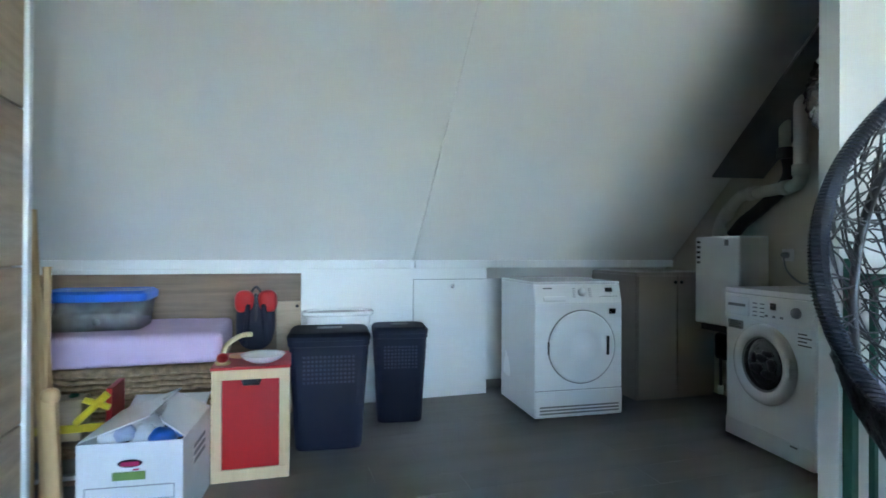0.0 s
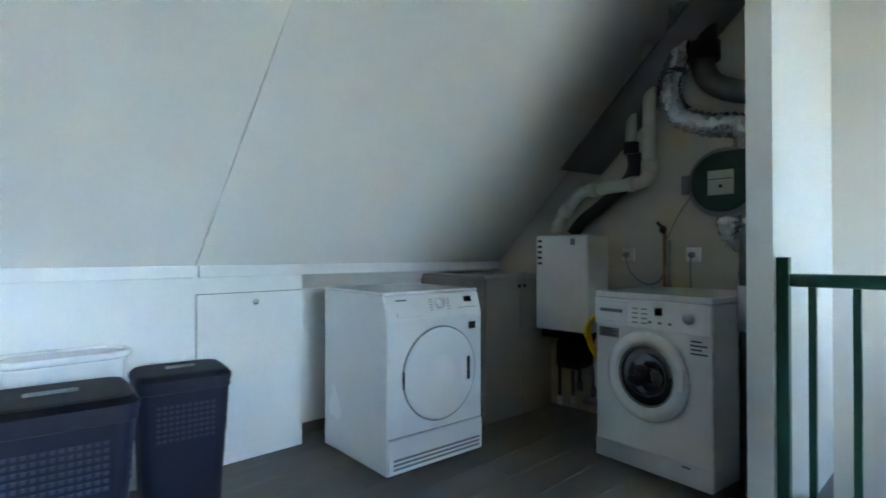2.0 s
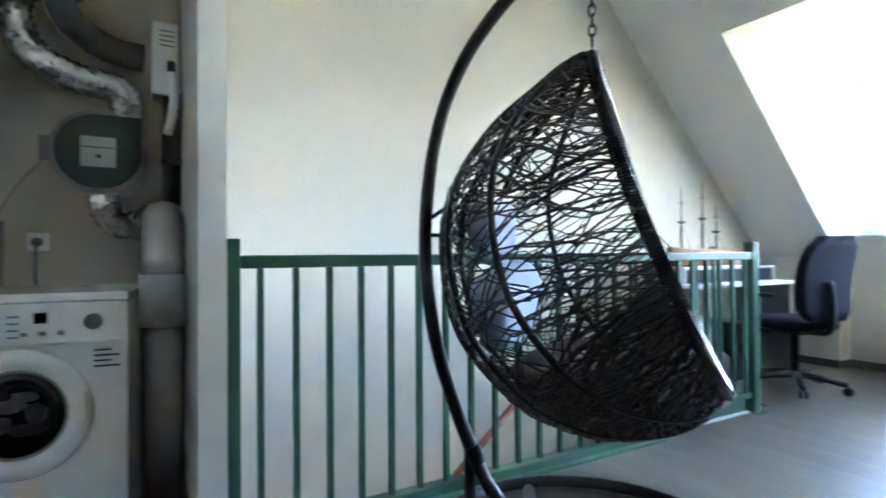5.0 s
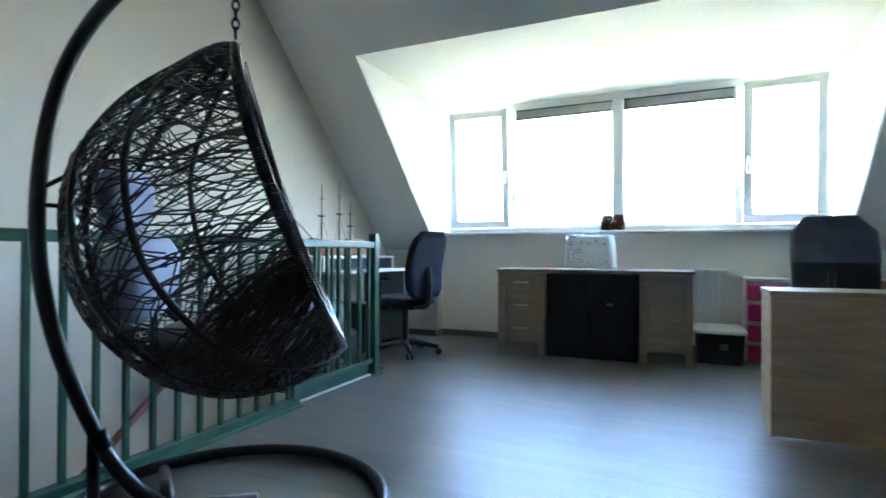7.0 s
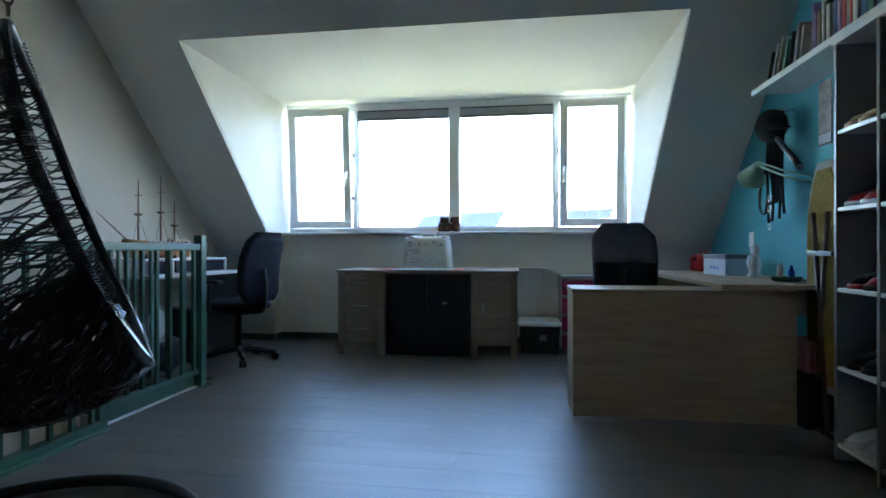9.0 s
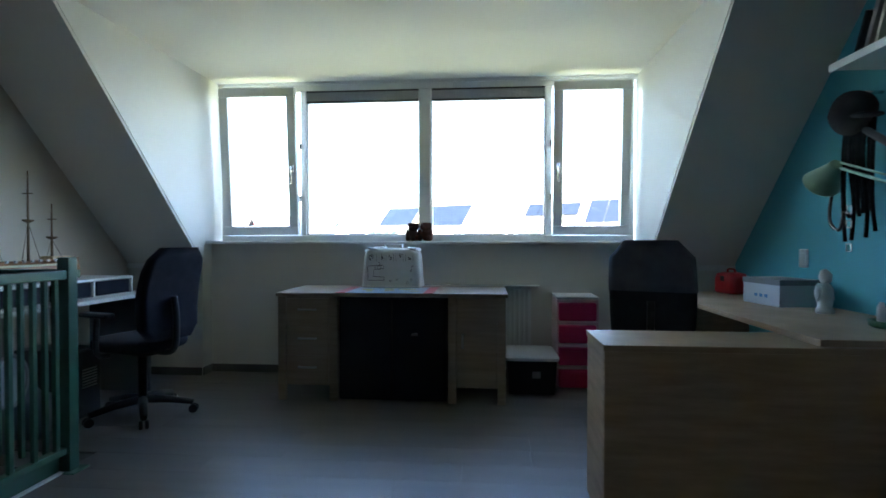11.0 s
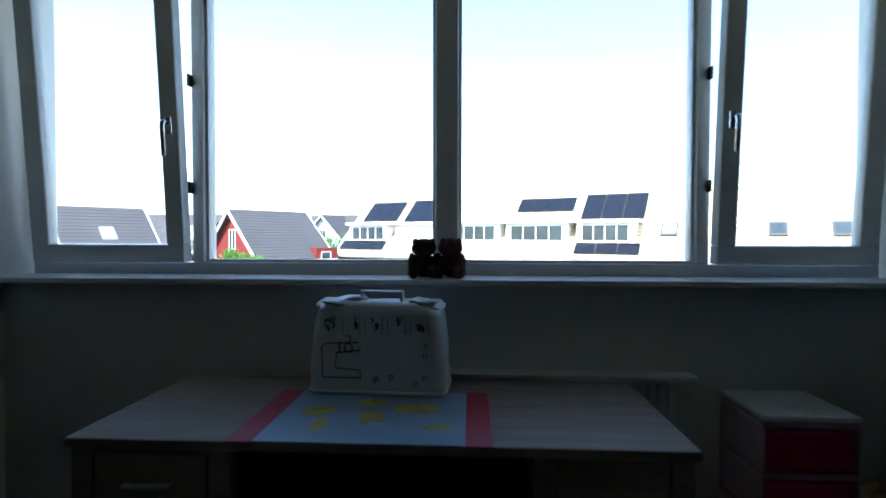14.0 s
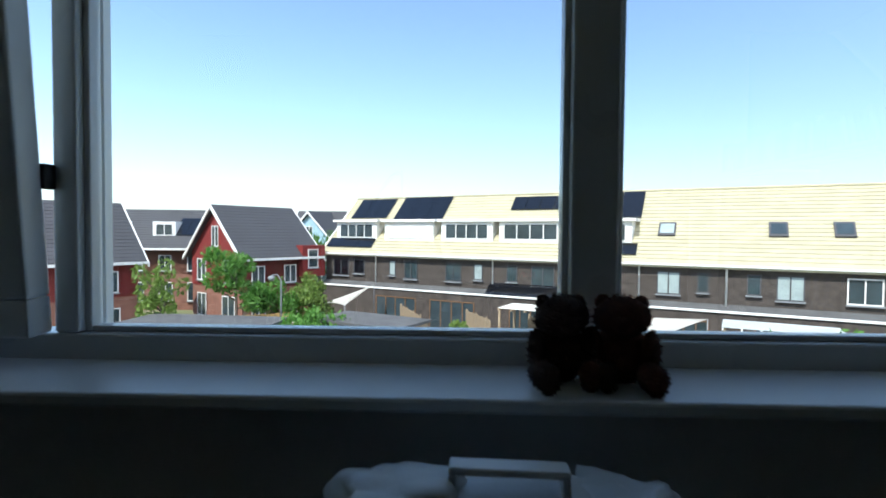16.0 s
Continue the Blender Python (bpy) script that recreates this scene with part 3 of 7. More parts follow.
IVORY = material("ivory pvc pipe", (0.62, 0.61, 0.55), 0.35, 0.06, 0.3)
fp = thing("flue_pipe", "ivory plastic flue pipe with elbows from boiler to roof", "pipe", pose(0, 0, 0))
run = [(3.24, 3.47, 1.15), (3.24, 3.47, 1.245), (3.245, 3.455, 1.275), (3.25, 3.34, 1.405), (3.25, 3.30, 1.432), (3.25, 3.26, 1.44), (3.22, 2.90, 1.455), (3.205, 2.855, 1.462), (3.20, 2.83, 1.485), (3.20, 2.825, 1.52), (3.20, 2.825, 2.25)]
part("pipe", tube(run, 0.038, 16), IVORY, fp)
for a, b in (((3.24, 3.47, 1.17), (3.24, 3.47, 1.225)), ((3.246, 3.43, 1.30), (3.249, 3.385, 1.355)), ((3.245, 3.225, 1.441), (3.24, 3.17, 1.444)), ((3.228, 2.96, 1.452), (3.222, 2.915, 1.454)), ((3.20, 2.825, 1.515), (3.20, 2.825, 1.575))):
    part("socket_collar", tube([a, b], 0.046, 16), IVORY, fp)
pipe_thing("air_pipe", "ivory plastic air pipe with black coupling", "pipe", [(3.22, 2.945, 1.64), (3.22, 2.945, 1.8), (3.22, 2.945, 2.10)], 0.033, IVORY,
           collars=(((3.22, 2.945, 1.665), 0.045, 0.07, BLACK),))
pipe_thing("black_duct", "black flexible air duct", "duct", [(3.25, 2.945, 1.64), (3.27, 2.95, 1.55), (3.29, 3.02, 1.46), (3.29, 3.18, 1.34), (3.27, 3.30, 1.25), (3.24, 3.36, 1.16)], 0.042, BLACK, 0.03, 6)
pipe_thing("foil_duct", "silver flexible foil ventilation duct", "duct", [(3.2, 2.64, 2.40), (3.17, 2.66, 2.09), (3.15, 2.69, 1.94), (3.15, 2.63, 1.79), (3.15, 2.48, 1.71), (3.15, 2.36, 1.69), (3.16, 2.31, 1.64), (3.17, 2.31, 1.55)], 0.062, FOIL, 0.085, 8,
           collars=(((3.165, 2.67, 2.03), 0.068, 0.03, DUCTG),))
pipe_thing("grey_duct", "dark grey insulated duct with black collar", "duct", [(3.28, 2.54, 2.5), (3.27, 2.54, 2.21), (3.26, 2.56, 2.10), (3.25, 2.50, 1.96), (3.25, 2.36, 1.88), (3.25, 2.24, 1.865)], 0.06, DUCTG, 0.02, 7,
           collars=(((3.265, 2.55, 2.14), 0.085, 0.10, BLACK),))
pipe_thing("foil_elbow", "silver foil elbow duct below the ventilation unit", "duct", [(3.17, 2.39, 1.27), (3.15, 2.385, 1.18), (3.11, 2.33, 1.11), (3.03, 2.25, 1.10), (2.880, 2.20, 1.12)], 0.06, FOIL, 0.06, 6)
vd = thing("vertical_duct", "tall silver ventilation duct wrapped in clear film", "duct", pose(2.850, 2.175, 0))
part("pipe", lathe([(0.078, 0.0), (0.078, 0.62), (0.081, 0.625), (0.081, 0.66), (0.078, 0.665), (0.078, 0.93), (0.081, 0.935), (0.081, 0.96), (0.078, 0.965), (0.078, 1.12), (0.06, 1.17), (0.0, 1.19)], 28), FILM, vd)
part("tape", lathe([(0.0825, 0.70), (0.0825, 0.90)], 28), material("grey tape", (0.4, 0.45, 0.52), 0.35, 0.15, 0.1), vd)
dk = thing("riser_pipe", "dark riser pipe in the niche corner", "pipe", pose(3.25, 2.13, 0))
part("pipe", tube([(0, 0, 0), (0, 0, 1.72)], 0.04, 12), DUCTG, dk)
for z in (0.7, 1.4):
    part("clip", lathe([(0.045, -0.012), (0.045, 0.012)], 12, m=pose(0, 0, z)), CHROME, dk)


def ventilation_unit():
    u = thing("ventilation_unit", "round grey ventilation unit with dark green front", "ventilation unit", pose(3.09, 2.40, 1.40))
    m = pose(0, 0, 0, 0, -90, 0)
    part("housing", lathe([(0.15, -0.27), (0.175, -0.25), (0.178, -0.02), (0.165, 0.0), (0.0, 0.0)], 40, m=m), GREYP, u)
    fr = lathe([(0.152, 0.0), (0.152, 0.014), (0.140, 0.020), (0.0, 0.020)], 40, m=m)
    part("front_cover", box(-0.019, -0.002, -0.15, -0.02, 0.05, 0.152, 0.004, bm=fr), material("dark green plastic", (0.012, 0.045, 0.032), 0.4, 0.1, 0.2), u)
    lab = part("label_plate", box(-0.027, -0.019, -0.06, 0.062, -0.065, 0.058, 0.003), material("grey label", (0.42, 0.45, 0.44), 0.5, 0.06, 0.1), u)
    part("label_mark", box(-0.029, -0.026, -0.055, 0.055, 0.012, 0.016), BLACK, lab)
    part("arrow", box(-0.029, -0.026, -0.008, 0.008, -0.03, -0.015), BLACK, lab)
    part("spigot", lathe([(0.066, 0.13), (0.066, 0.19)], 20, m=pose(0.09, -0.085, 0)), GREYP, u)
    part("clip", box(-0.01, 0.03, 0.16, 0.20, -0.05, 0.05, 0.006), GREYP, u)


ventilation_unit()
cb = thing("control_box", "white wall-mounted control box with dangling leads", "control box", pose(3.20, 2.10, 1.70))
part("casing", box(0.0, 0.16, 0.0, 0.11, 0.0, 0.33, 0.008), ENAMEL, cb)
mk = bmesh.new()
for k in range(4):
    box(-0.002, 0.001, 0.02, 0.08, 0.22 + k * 0.022, 0.226 + k * 0.022, bm=mk)
part("print", mk, GREYP, cb)["kind"] = "stuff"
part("plug", box(-0.03, 0.0, 0.015, 0.05, 0.10, 0.15, 0.006), BLACK, cb)
part("lead", tube(smooth_path([(-0.01, 0.03, 0.10), (-0.02, 0.02, 0.0), (0.0, 0.03, -0.1), (-0.01, 0.05, -0.18)], 6), 0.02, 8, ripple=0.1), CARD, cb)
gp = thing("roof_board", "dark grey bare board under the slope in the niche", "board", pose(0, 0, 0))
bm = bmesh.new()
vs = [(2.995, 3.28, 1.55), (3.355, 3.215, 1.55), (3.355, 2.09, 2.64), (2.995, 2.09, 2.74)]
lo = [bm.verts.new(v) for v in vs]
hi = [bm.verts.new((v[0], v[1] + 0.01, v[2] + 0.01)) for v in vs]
bm.faces.new(lo)
bm.faces.new(hi[::-1])
for k in range(4):
    bm.faces.new((lo[k], lo[(k + 1) % 4], hi[(k + 1) % 4], hi[k]))
bmesh.ops.recalc_face_normals(bm, faces=bm.faces)
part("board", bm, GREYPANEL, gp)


def socket(x, y, z, m, wire=None):
    s = thing("wall_socket", "white double wall socket on bare plaster", "socket", pose(x, y, z) @ m, "wall sockets")
    part("plate", box(-0.04, 0.04, -0.012, 0.0, -0.04, 0.04, 0.005), PVC, s)
    part("insert", lathe([(0.02, 0), (0.022, 0.004), (0.0, 0.004)], 16, m=pose(0, -0.012, 0, 90)), WHITE, s)
    return s


for y in (3.03, 2.64):
    s = socket(EX - 0.012, y, 1.035, pose(0, 0, 0, 0, 0, -90))
    part("plug", lathe([(0.02, 0), (0.018, 0.03), (0.008, 0.045)], 14, m=pose(0, -0.016, 0, 90)), GREYP, s)
cable = thing("cable", "grey power cables hanging on the niche wall", "cable", pose(3.31, 3.03, 1.03))
part("wire", tube(smooth_path([(0, 0, 0), (-0.01, -0.04, -0.10), (0, -0.13, -0.17), (0, -0.22, -0.14), (0, -0.25, -0.05)], 6), 0.006, 6), GREYP, cable)
cable = thing("cable", "thin cable to the ventilation unit", "cable", pose(3.31, 2.64, 1.03))
part("wire", tube(smooth_path([(0, 0, 0), (0, 0.0, -0.10), (0, 0.0, -0.2)], 6), 0.006, 6), GREYP, cable)
part("wire", tube(smooth_path([(0.02, 0.14, 0.10), (0.01, 0.06, 0.25), (0.0, -0.06, 0.40), (-0.04, -0.08, 0.42)], 6), 0.004, 6), GREYP, cable)
tp = thing("water_tap", "brass water tap with black hose on the wall", "tap", pose(3.30, 2.79, 0.0))
part("pipe", tube([(0.02, 0, 0.0), (0.02, 0, 1.19)], 0.012, 8), material("dull copper", (0.30, 0.17, 0.09), 0.4, 0.2, 0.1, metal=1.0), tp)
part("pipe", tube([(0.0, -0.035, 0.1), (0.0, -0.035, 1.12)], 0.012, 8), GREYP, tp)
part("body", blob(0.0, 0, 1.18, 0.03, 0.02, 0.025), BLACK, tp)
part("lever", tube([(0.0, 0, 1.19), (-0.02, 0.03, 1.225)], 0.010, 8), BLACK, tp)
hc = thing("hose", "coiled yellow garden hose", "hose", pose(3.06, 3.02, 0.54))
pts = []
for k in range(90):
    a = k / 90 * 2 * math.pi * 5
    r = 0.135 + 0.012 * math.sin(k * 0.7) 
    pts.append((0.05 * (k / 90) + 0.008 * math.sin(a * 1.3), r * math.cos(a), r * 1.12 * math.sin(a)))
part("coil", tube(pts, 0.011, 8), YELLOW, hc)
ev = thing("expansion_vessel", "round red expansion vessel behind the hose", "vessel", pose(3.22, 3.00, 0.50))
part("tank", blob(0, 0, 0, 0.12, 0.17, 0.17, u=24, v=14), REDP, ev)
part("pipe", tube([(0.0, 0.05, -0.15), (0.0, 0.08, -0.5)], 0.011, 8), CHROME, ev)
dp = thing("drain_pipe", "grey drain pipe along the niche floor", "pipe", pose(3.2, 2.5, 0.10))
part("pipe", tube([(0, 0, 0), (0, 0.75, 0.02)], 0.025, 10), GREYP, dp)
hatch = tagged(thing("door_1", "white low hatch door in the knee wall with round knob", "door", pose(1.14, NY, 0)), kind="structure")
part("leaf", box(0.004, 0.556, -0.010, -0.001, 0.004, 0.842, 0.002), WHITE, hatch)
part("knob", lathe([(0.014, 0), (0.016, 0.006), (0.012, 0.010), (0.0, 0.011)], 16, m=pose(0.29, -0.010, 0.795, 90)), CHROME, hatch)
fr = bmesh.new()
box(0.0, 0.003, -0.003, -0.001, 0.0, 0.847, bm=fr)
box(0.0, 0.56, -0.003, -0.001, 0.8425, 0.8465, bm=fr)
part("shadow_gap", fr, GREYP, hatch)


# ---- storage corner ----
hb = thing("headboard", "long brown wooden headboard leaning on the knee wall", "headboard", pose(0, 4.06, 0))
part("board", box(-1.70, 0.372, -0.012, 0.018, 0.0, 0.897, 0.004), WALNUT, hb)
sb = thing("wooden_board", "small light wooden board with metal bolt", "board", pose(0.295, 4.015, 0.0))
part("board", box(-0.075, 0.075, -0.012, 0.012, 0.0, 0.72, 0.003), OAK, sb)
part("bolt", lathe([(0.006, 0), (0.01, 0.03), (0.0, 0.032)], 10, m=pose(0.05, -0.01, 0.69, 90)), BLACK, sb)


def wicker_bench():
    w = thing("wicker_bench", "brown woven wicker bench base", "bench", pose(-0.9, 3.66, 0))
    core = box(-0.78, 0.83, -0.27, 0.30, 0.0, 0.46, 0.01)
    part("core", core, WICKER, w)
    for r in range(16):
        z = 0.035 + r * 0.027
        pts = [(-0.78 + k * 0.0402, -0.275 - 0.011 * (1 if (k + r) % 2 else -1), z + 0.003 * math.sin(k * 1.7 + r)) for k in range(41)]
        part("weave_strand", tube(pts, 0.0125, 5), WICKER, w)
    part("rim", tube([(-0.79, -0.28, 0.455), (0.835, -0.28, 0.455), (0.835, 0.30, 0.455)], 0.022, 8, ripple=0.02), WICKER, w)


wicker_bench()
mt = thing("mattress", "thick mattress in a pale lilac fitted sheet", "mattress", pose(-0.86, 3.67, 0.478))
bm = box(-0.80, 0.82, -0.33, 0.31, 0.0, 0.155, 0.035, seg=4)
bmesh.ops.subdivide_edges(bm, edges=[e for e in bm.edges if e.calc_length() > 0.3], cuts=14, use_grid_fill=True)
for v in bm.verts:
    v.co.z += 0.006 * noise.noise(v.co * 4.0) if v.co.z > 0.05 else 0
    v.co.y += 0.006 * noise.noise(Vector((v.co.x * 7, v.co.z * 3, 2)))
for f in bm.faces:
    f.smooth = True
part("sheet", bm, LILAC, mt)
bx = thing("storage_box", "clear plastic storage box with a blue lid", "storage box", pose(-0.67, 3.66, 0.637))
part("tub", loft([round_rect(0, 0, 0.44, 0.30, 0.04, 0.0), round_rect(0, 0, 0.47, 0.33, 0.04, 0.145)]), CLEAR, bx)
part("lid", loft([round_rect(0, 0, 0.49, 0.35, 0.04, 0.147), round_rect(0, 0, 0.50, 0.36, 0.045, 0.155), round_rect(0, 0, 0.50, 0.36, 0.045, 0.185), round_rect(0, 0, 0.46, 0.32, 0.04, 0.200), round_rect(0, 0, 0.44, 0.30, 0.04, 0.196)], smooth=False), BLUEP, bx, "opaque blue snap lid")
part("contents", box(-0.19, 0.19, -0.12, 0.12, 0.004, 0.085, 0.02), material("mixed pale toys", (0.48, 0.47, 0.46), 0.7, 0.3, 0.06), bx)
part("clip", lathe([(0.016, 0), (0.016, 0.012), (0.0, 0.012)], 14, m=pose(0.03, -0.158, 0.045, 90)), GREYP, bx)


def backpack():
    b = thing("backpack", "navy and red toddler backpack seat", "backpack", pose(0.10, 3.90, 0.46))
    part("bag", blob(0, 0, 0.15, 0.115, 0.075, 0.165, power=0.7, wobble=0.08), NAVYF, b)
    for s in (-1, 1):
        part("red_panel", blob(s * 0.066, -0.03, 0.275, 0.058, 0.055, 0.070, power=0.75), REDP, b, "glossy red shoulder pad")
        part("strap", tube(smooth_path([(s * 0.045, -0.07, 0.26), (s * 0.05, -0.095, 0.15), (s * 0.06, -0.08, 0.02)], 6), 0.016, 8), NAVYF, b)
    part("handle", tube(smooth_path([(-0.03, -0.03, 0.33), (0, -0.04, 0.365), (0.03, -0.03, 0.33)], 5), 0.008, 8), BLACK, b)
    part("zip", box(-0.006, 0.006, -0.086, -0.06, 0.16, 0.33), BLACK, b)


backpack()


def toy_kitchen():
    t = thing("toy_kitchen", "red and pale wood toy kitchen with white bowl", "toy kitchen", pose(-0.058, 3.02, 0, 0, 0, -2))
    W, D, H = 0.338, 0.36, 0.505
    part("side_panel", box(0.0, 0.012, 0.0, D, 0, H, 0.002), PALE, t)
    part("side_panel", box(W - 0.012, W, 0.0, D, 0, H, 0.002), PALE, t)
    for z0, z1 in ((0.0, 0.055), (H - 0.045, H)):
        part("front_rail", box(0.012, W - 0.012, 0.0, 0.02, z0, z1, 0.002), PALE, t)
    for x0, x1 in ((0.012, 0.045), (W - 0.045, W - 0.012)):
        part("front_stile", box(x0, x1, 0.0, 0.02, 0.055, H - 0.045, 0.002), PALE, t)
    part("back_panel", box(0.012, W - 0.012, D - 0.01, D, 0, H, 0.001), PALE, t)
    pts = [(0.046, 0.056), (W - 0.046, 0.056), (W - 0.046, H - 0.046), (0.215, H - 0.046), (0.205, H - 0.075), (0.135, H - 0.075), (0.125, H - 0.046), (0.046, H - 0.046)]
    part("door", prism(pts, "y", 0.004, 0.016), REDP, t, "red painted door")
    part("inside", box(0.014, W - 0.014, 0.06, 0.07, 0.05, H - 0.02), BLACK, t)
    part("worktop", box(-0.004, W + 0.004, -0.004, D, H, H + 0.014, 0.003), REDP, t, "red painted worktop")
    for x in (0.10, 0.24):
        part("hob", lathe([(0.055, 0), (0.055, 0.008), (0.0, 0.008)], 28, m=pose(x, 0.255, H + 0.014)), PINE, t)
    part("bowl", lathe([(0.05, 0.0), (0.09, 0.02), (0.102, 0.035), (0.104, 0.037), (0.092, 0.03), (0.05, 0.012), (0.0, 0.010)], 32, m=pose(0.215, 0.095, H + 0.0145)), ENAMEL, t, "white plastic bowl")
    tap = part("tap", tube(smooth_path([(0.04, 0.10, H + 0.014), (0.04, 0.10, H + 0.06), (0.055, 0.12, H + 0.10), (0.11, 0.17, H + 0.13), (0.155, 0.20, H + 0.13)], 6), 0.012, 10), PALE, t)
    part("tap_knob", blob(0.04, 0.06, H + 0.045, 0.026, 0.026, 0.024), REDP, tap)
    part("tap_foot", blob(0.04, 0.07, H + 0.022, 0.035, 0.03, 0.016), PINE, tap)


toy_kitchen()


def hamper(x, y, w, d, h, rz, label):
    b = thing("laundry_hamper", label, "laundry hamper", pose(x, y, 0, 0, 0, rz), "laundry hampers")
    secs = [round_rect(0, 0, w * s, d * s, 0.05, z * h) for z, s in ((0, 0.80), (0.02, 0.82), (0.55, 0.91), (0.88, 0.97), (0.885, 1.0), (0.93, 1.0))]
    part("basket", loft(secs, smooth=False), NAVY, b)
    part("lid", loft([round_rect(0, 0, w * 1.02, d * 1.02, 0.05, h * 0.932), round_rect(0, 0, w * 1.02, d * 1.02, 0.05, h * 0.965), round_rect(0, 0, w * 0.94, d * 0.92, 0.05, h * 0.995), round_rect(0, 0, w * 0.8, d * 0.8, 0.05, h)], smooth=False), NAVY, b, "ribbed navy lid")
    gr = bmesh.new()
    box(-w * 0.16, w * 0.16, -0.012, 0.012, h - 0.002, h + 0.008, 0.004, bm=gr)
    part("lid_grip", gr, GREYP, b)
    holes = bmesh.new()
    mat = BLACK
    for face, (half, dep) in enumerate(((w, d), (d, w))):
        n = int(half * 0.68 / 0.021)
        for r in range(7):
            z = h * 0.58 + r * h * 0.036
            s = 0.91 + (z / h - 0.55) * 0.18
            for k in range(n):
                a = (k - (n - 1) / 2) * 0.021
                for sg in (-1, 1):
                    yy = sg * dep * s / 2
                    if face == 0 and sg < 0:
                        box(a - 0.0065, a + 0.0065, yy - 0.0025, yy + 0.004, z - 0.0055, z + 0.0055, bm=holes)
                    elif face == 1:
                        box(yy - 0.0025, yy + 0.0025, a - 0.0065, a + 0.0065, z - 0.0055, z + 0.0055, bm=holes)
    hl = part("vent_holes", holes, material("hamper inside", (0.030, 0.036, 0.065), 0.8, 0.2, 0.1), b)
    hl["kind"] = "stuff"
    return b


hamper(0.50, 3.43, 0.425, 0.36, 0.62, -6, "large dark navy plastic laundry hamper with perforated sides")
hamper(0.96, 3.73, 0.335, 0.29, 0.585, -8, "narrow dark navy plastic laundry hamper with perforated sides")
bt = thing("baby_bath", "white plastic baby bath standing against the wall", "baby bath", pose(0.60, 3.93, 0.0))
part("shell", loft([round_rect(0, 0, 0.34, 0.10, 0.045, 0.0), round_rect(0, 0, 0.38, 0.16, 0.06, 0.30), round_rect(0, -0.01, 0.41, 0.20, 0.08, 0.62), round_rect(0, -0.01, 0.43, 0.22, 0.09, 0.645), round_rect(0, -0.01, 0.36, 0.15, 0.07, 0.655)]), ENAMEL, bt)
part("rim", tube([(p[0], p[1], p[2]) for p in round_rect(0, -0.01, 0.43, 0.22, 0.09, 0.648)], 0.014, 8, closed=True), ENAMEL, bt)


def cardboard_box():
    b = thing("cardboard_box", "open white cardboard removal box filled with toys", "box", pose(-0.282, 2.62, 0, 0, 0, -6))
    W, D, H, T = 0.355, 0.42, 0.35, 0.005
    part("front_panel", box(-W / 2, W / 2, 0, T, 0, H, 0.001), CARD, b)
    part("back_panel", box(-W / 2, W / 2, D - T, D, 0, H, 0.001), CARD, b)
    part("side_panel", box(-W / 2, -W / 2 + T, T, D - T, 0, H, 0.001), CARD, b)
    part("side_panel", box(W / 2 - T, W / 2, T, D - T, 0, H, 0.001), CARD, b)
    part("bottom", box(-W / 2 + T, W / 2 - T, T, D - T, 0, T), CARD, b)
    # two long flaps lean together over the toys, the tip of one torn
    lean = math.degrees(math.atan2(0.085, 0.235))
    part("flap", box(0, 0.25, 0.02, D, -0.002, 0.003, 0.001, m=pose(-W / 2, 0, H, 0, -lean, 0)), CARD, b)
    part("flap", prism([(0, 0.03), (0.10, 0.06), (0.125, 0.10), (0.135, 0.22), (0.17, 0.25), (0.15, D - 0.02), (0, D)], "z", -0.002, 0.003), CARD, b).matrix_local = pose(W / 2, 0, H, 0, 30, 0) @ Matrix.Diagonal((-1, 1, 1, 1))
    part("flap", box(-W / 2 + 0.02, W / 2 - 0.02, 0.0, 0.11, -0.002, 0.003, 0.001, m=pose(0, D, H, 20)), CARD, b)
    hole = part("hand_hole", lathe([(0.03, 0), (0.03, 0.003), (0.0, 0.003)], 20, m=pose(0.0, -0.001, 0.275, 90) @ Matrix.Diagonal((1.35, 0.48, 1, 1))), BLACK, b)
    part("pink_toy", box(-0.03, 0.032, -0.0055, -0.0035, 0.266, 0.282, 0.002), PINK, hole)
    part("logo", box(-0.058, 0.052, -0.0035, -0.001, 0.215, 0.245, 0.001), material("olive green print", (0.18, 0.30, 0.08), 0.7), b)
    part("logo_accent", box(0.012, 0.03, -0.0035, -0.001, 0.249, 0.255), PINK, b)
    ln = bmesh.new()
    for z in (0.06, 0.10, 0.14, 0.19):
        box(-0.15, 0.15, -0.002, -0.0005, z, z + 0.003, bm=ln)
    for x in (-0.15, 0.147):
        box(x, x + 0.003, -0.002, -0.0005, 0.06, 0.193, bm=ln)
    for k in range(3):
        box(W / 2, W / 2 + 0.002, 0.15, 0.33, 0.20 + k * 0.03, 0.215 + k * 0.03, bm=ln)
    part("print", ln, material("grey print", (0.25, 0.26, 0.3), 0.7), b)
    for k, (x, y, z, r, m) in enumerate(((-0.10, 0.10, 0.35, 0.045, CARD), (-0.05, 0.09, 0.365, 0.04, LAVEND), (0.0, 0.13, 0.345, 0.05, CARD), (0.08, 0.10, 0.34, 0.05, BLUEP), (0.12, 0.2, 0.33, 0.05, BLUEP), (-0.02, 0.25, 0.34, 0.06, CARD))):
        part("toy", blob(x, y, z - 0.01, r, r, r * 0.8, wobble=0.2, seed=k), m, b)
    part("toy_heap", box(-W / 2 + 0.01, W / 2 - 0.01, 0.01, D - 0.01, 0.01, 0.31, 0.02), NAVYF, b)


cardboard_box()


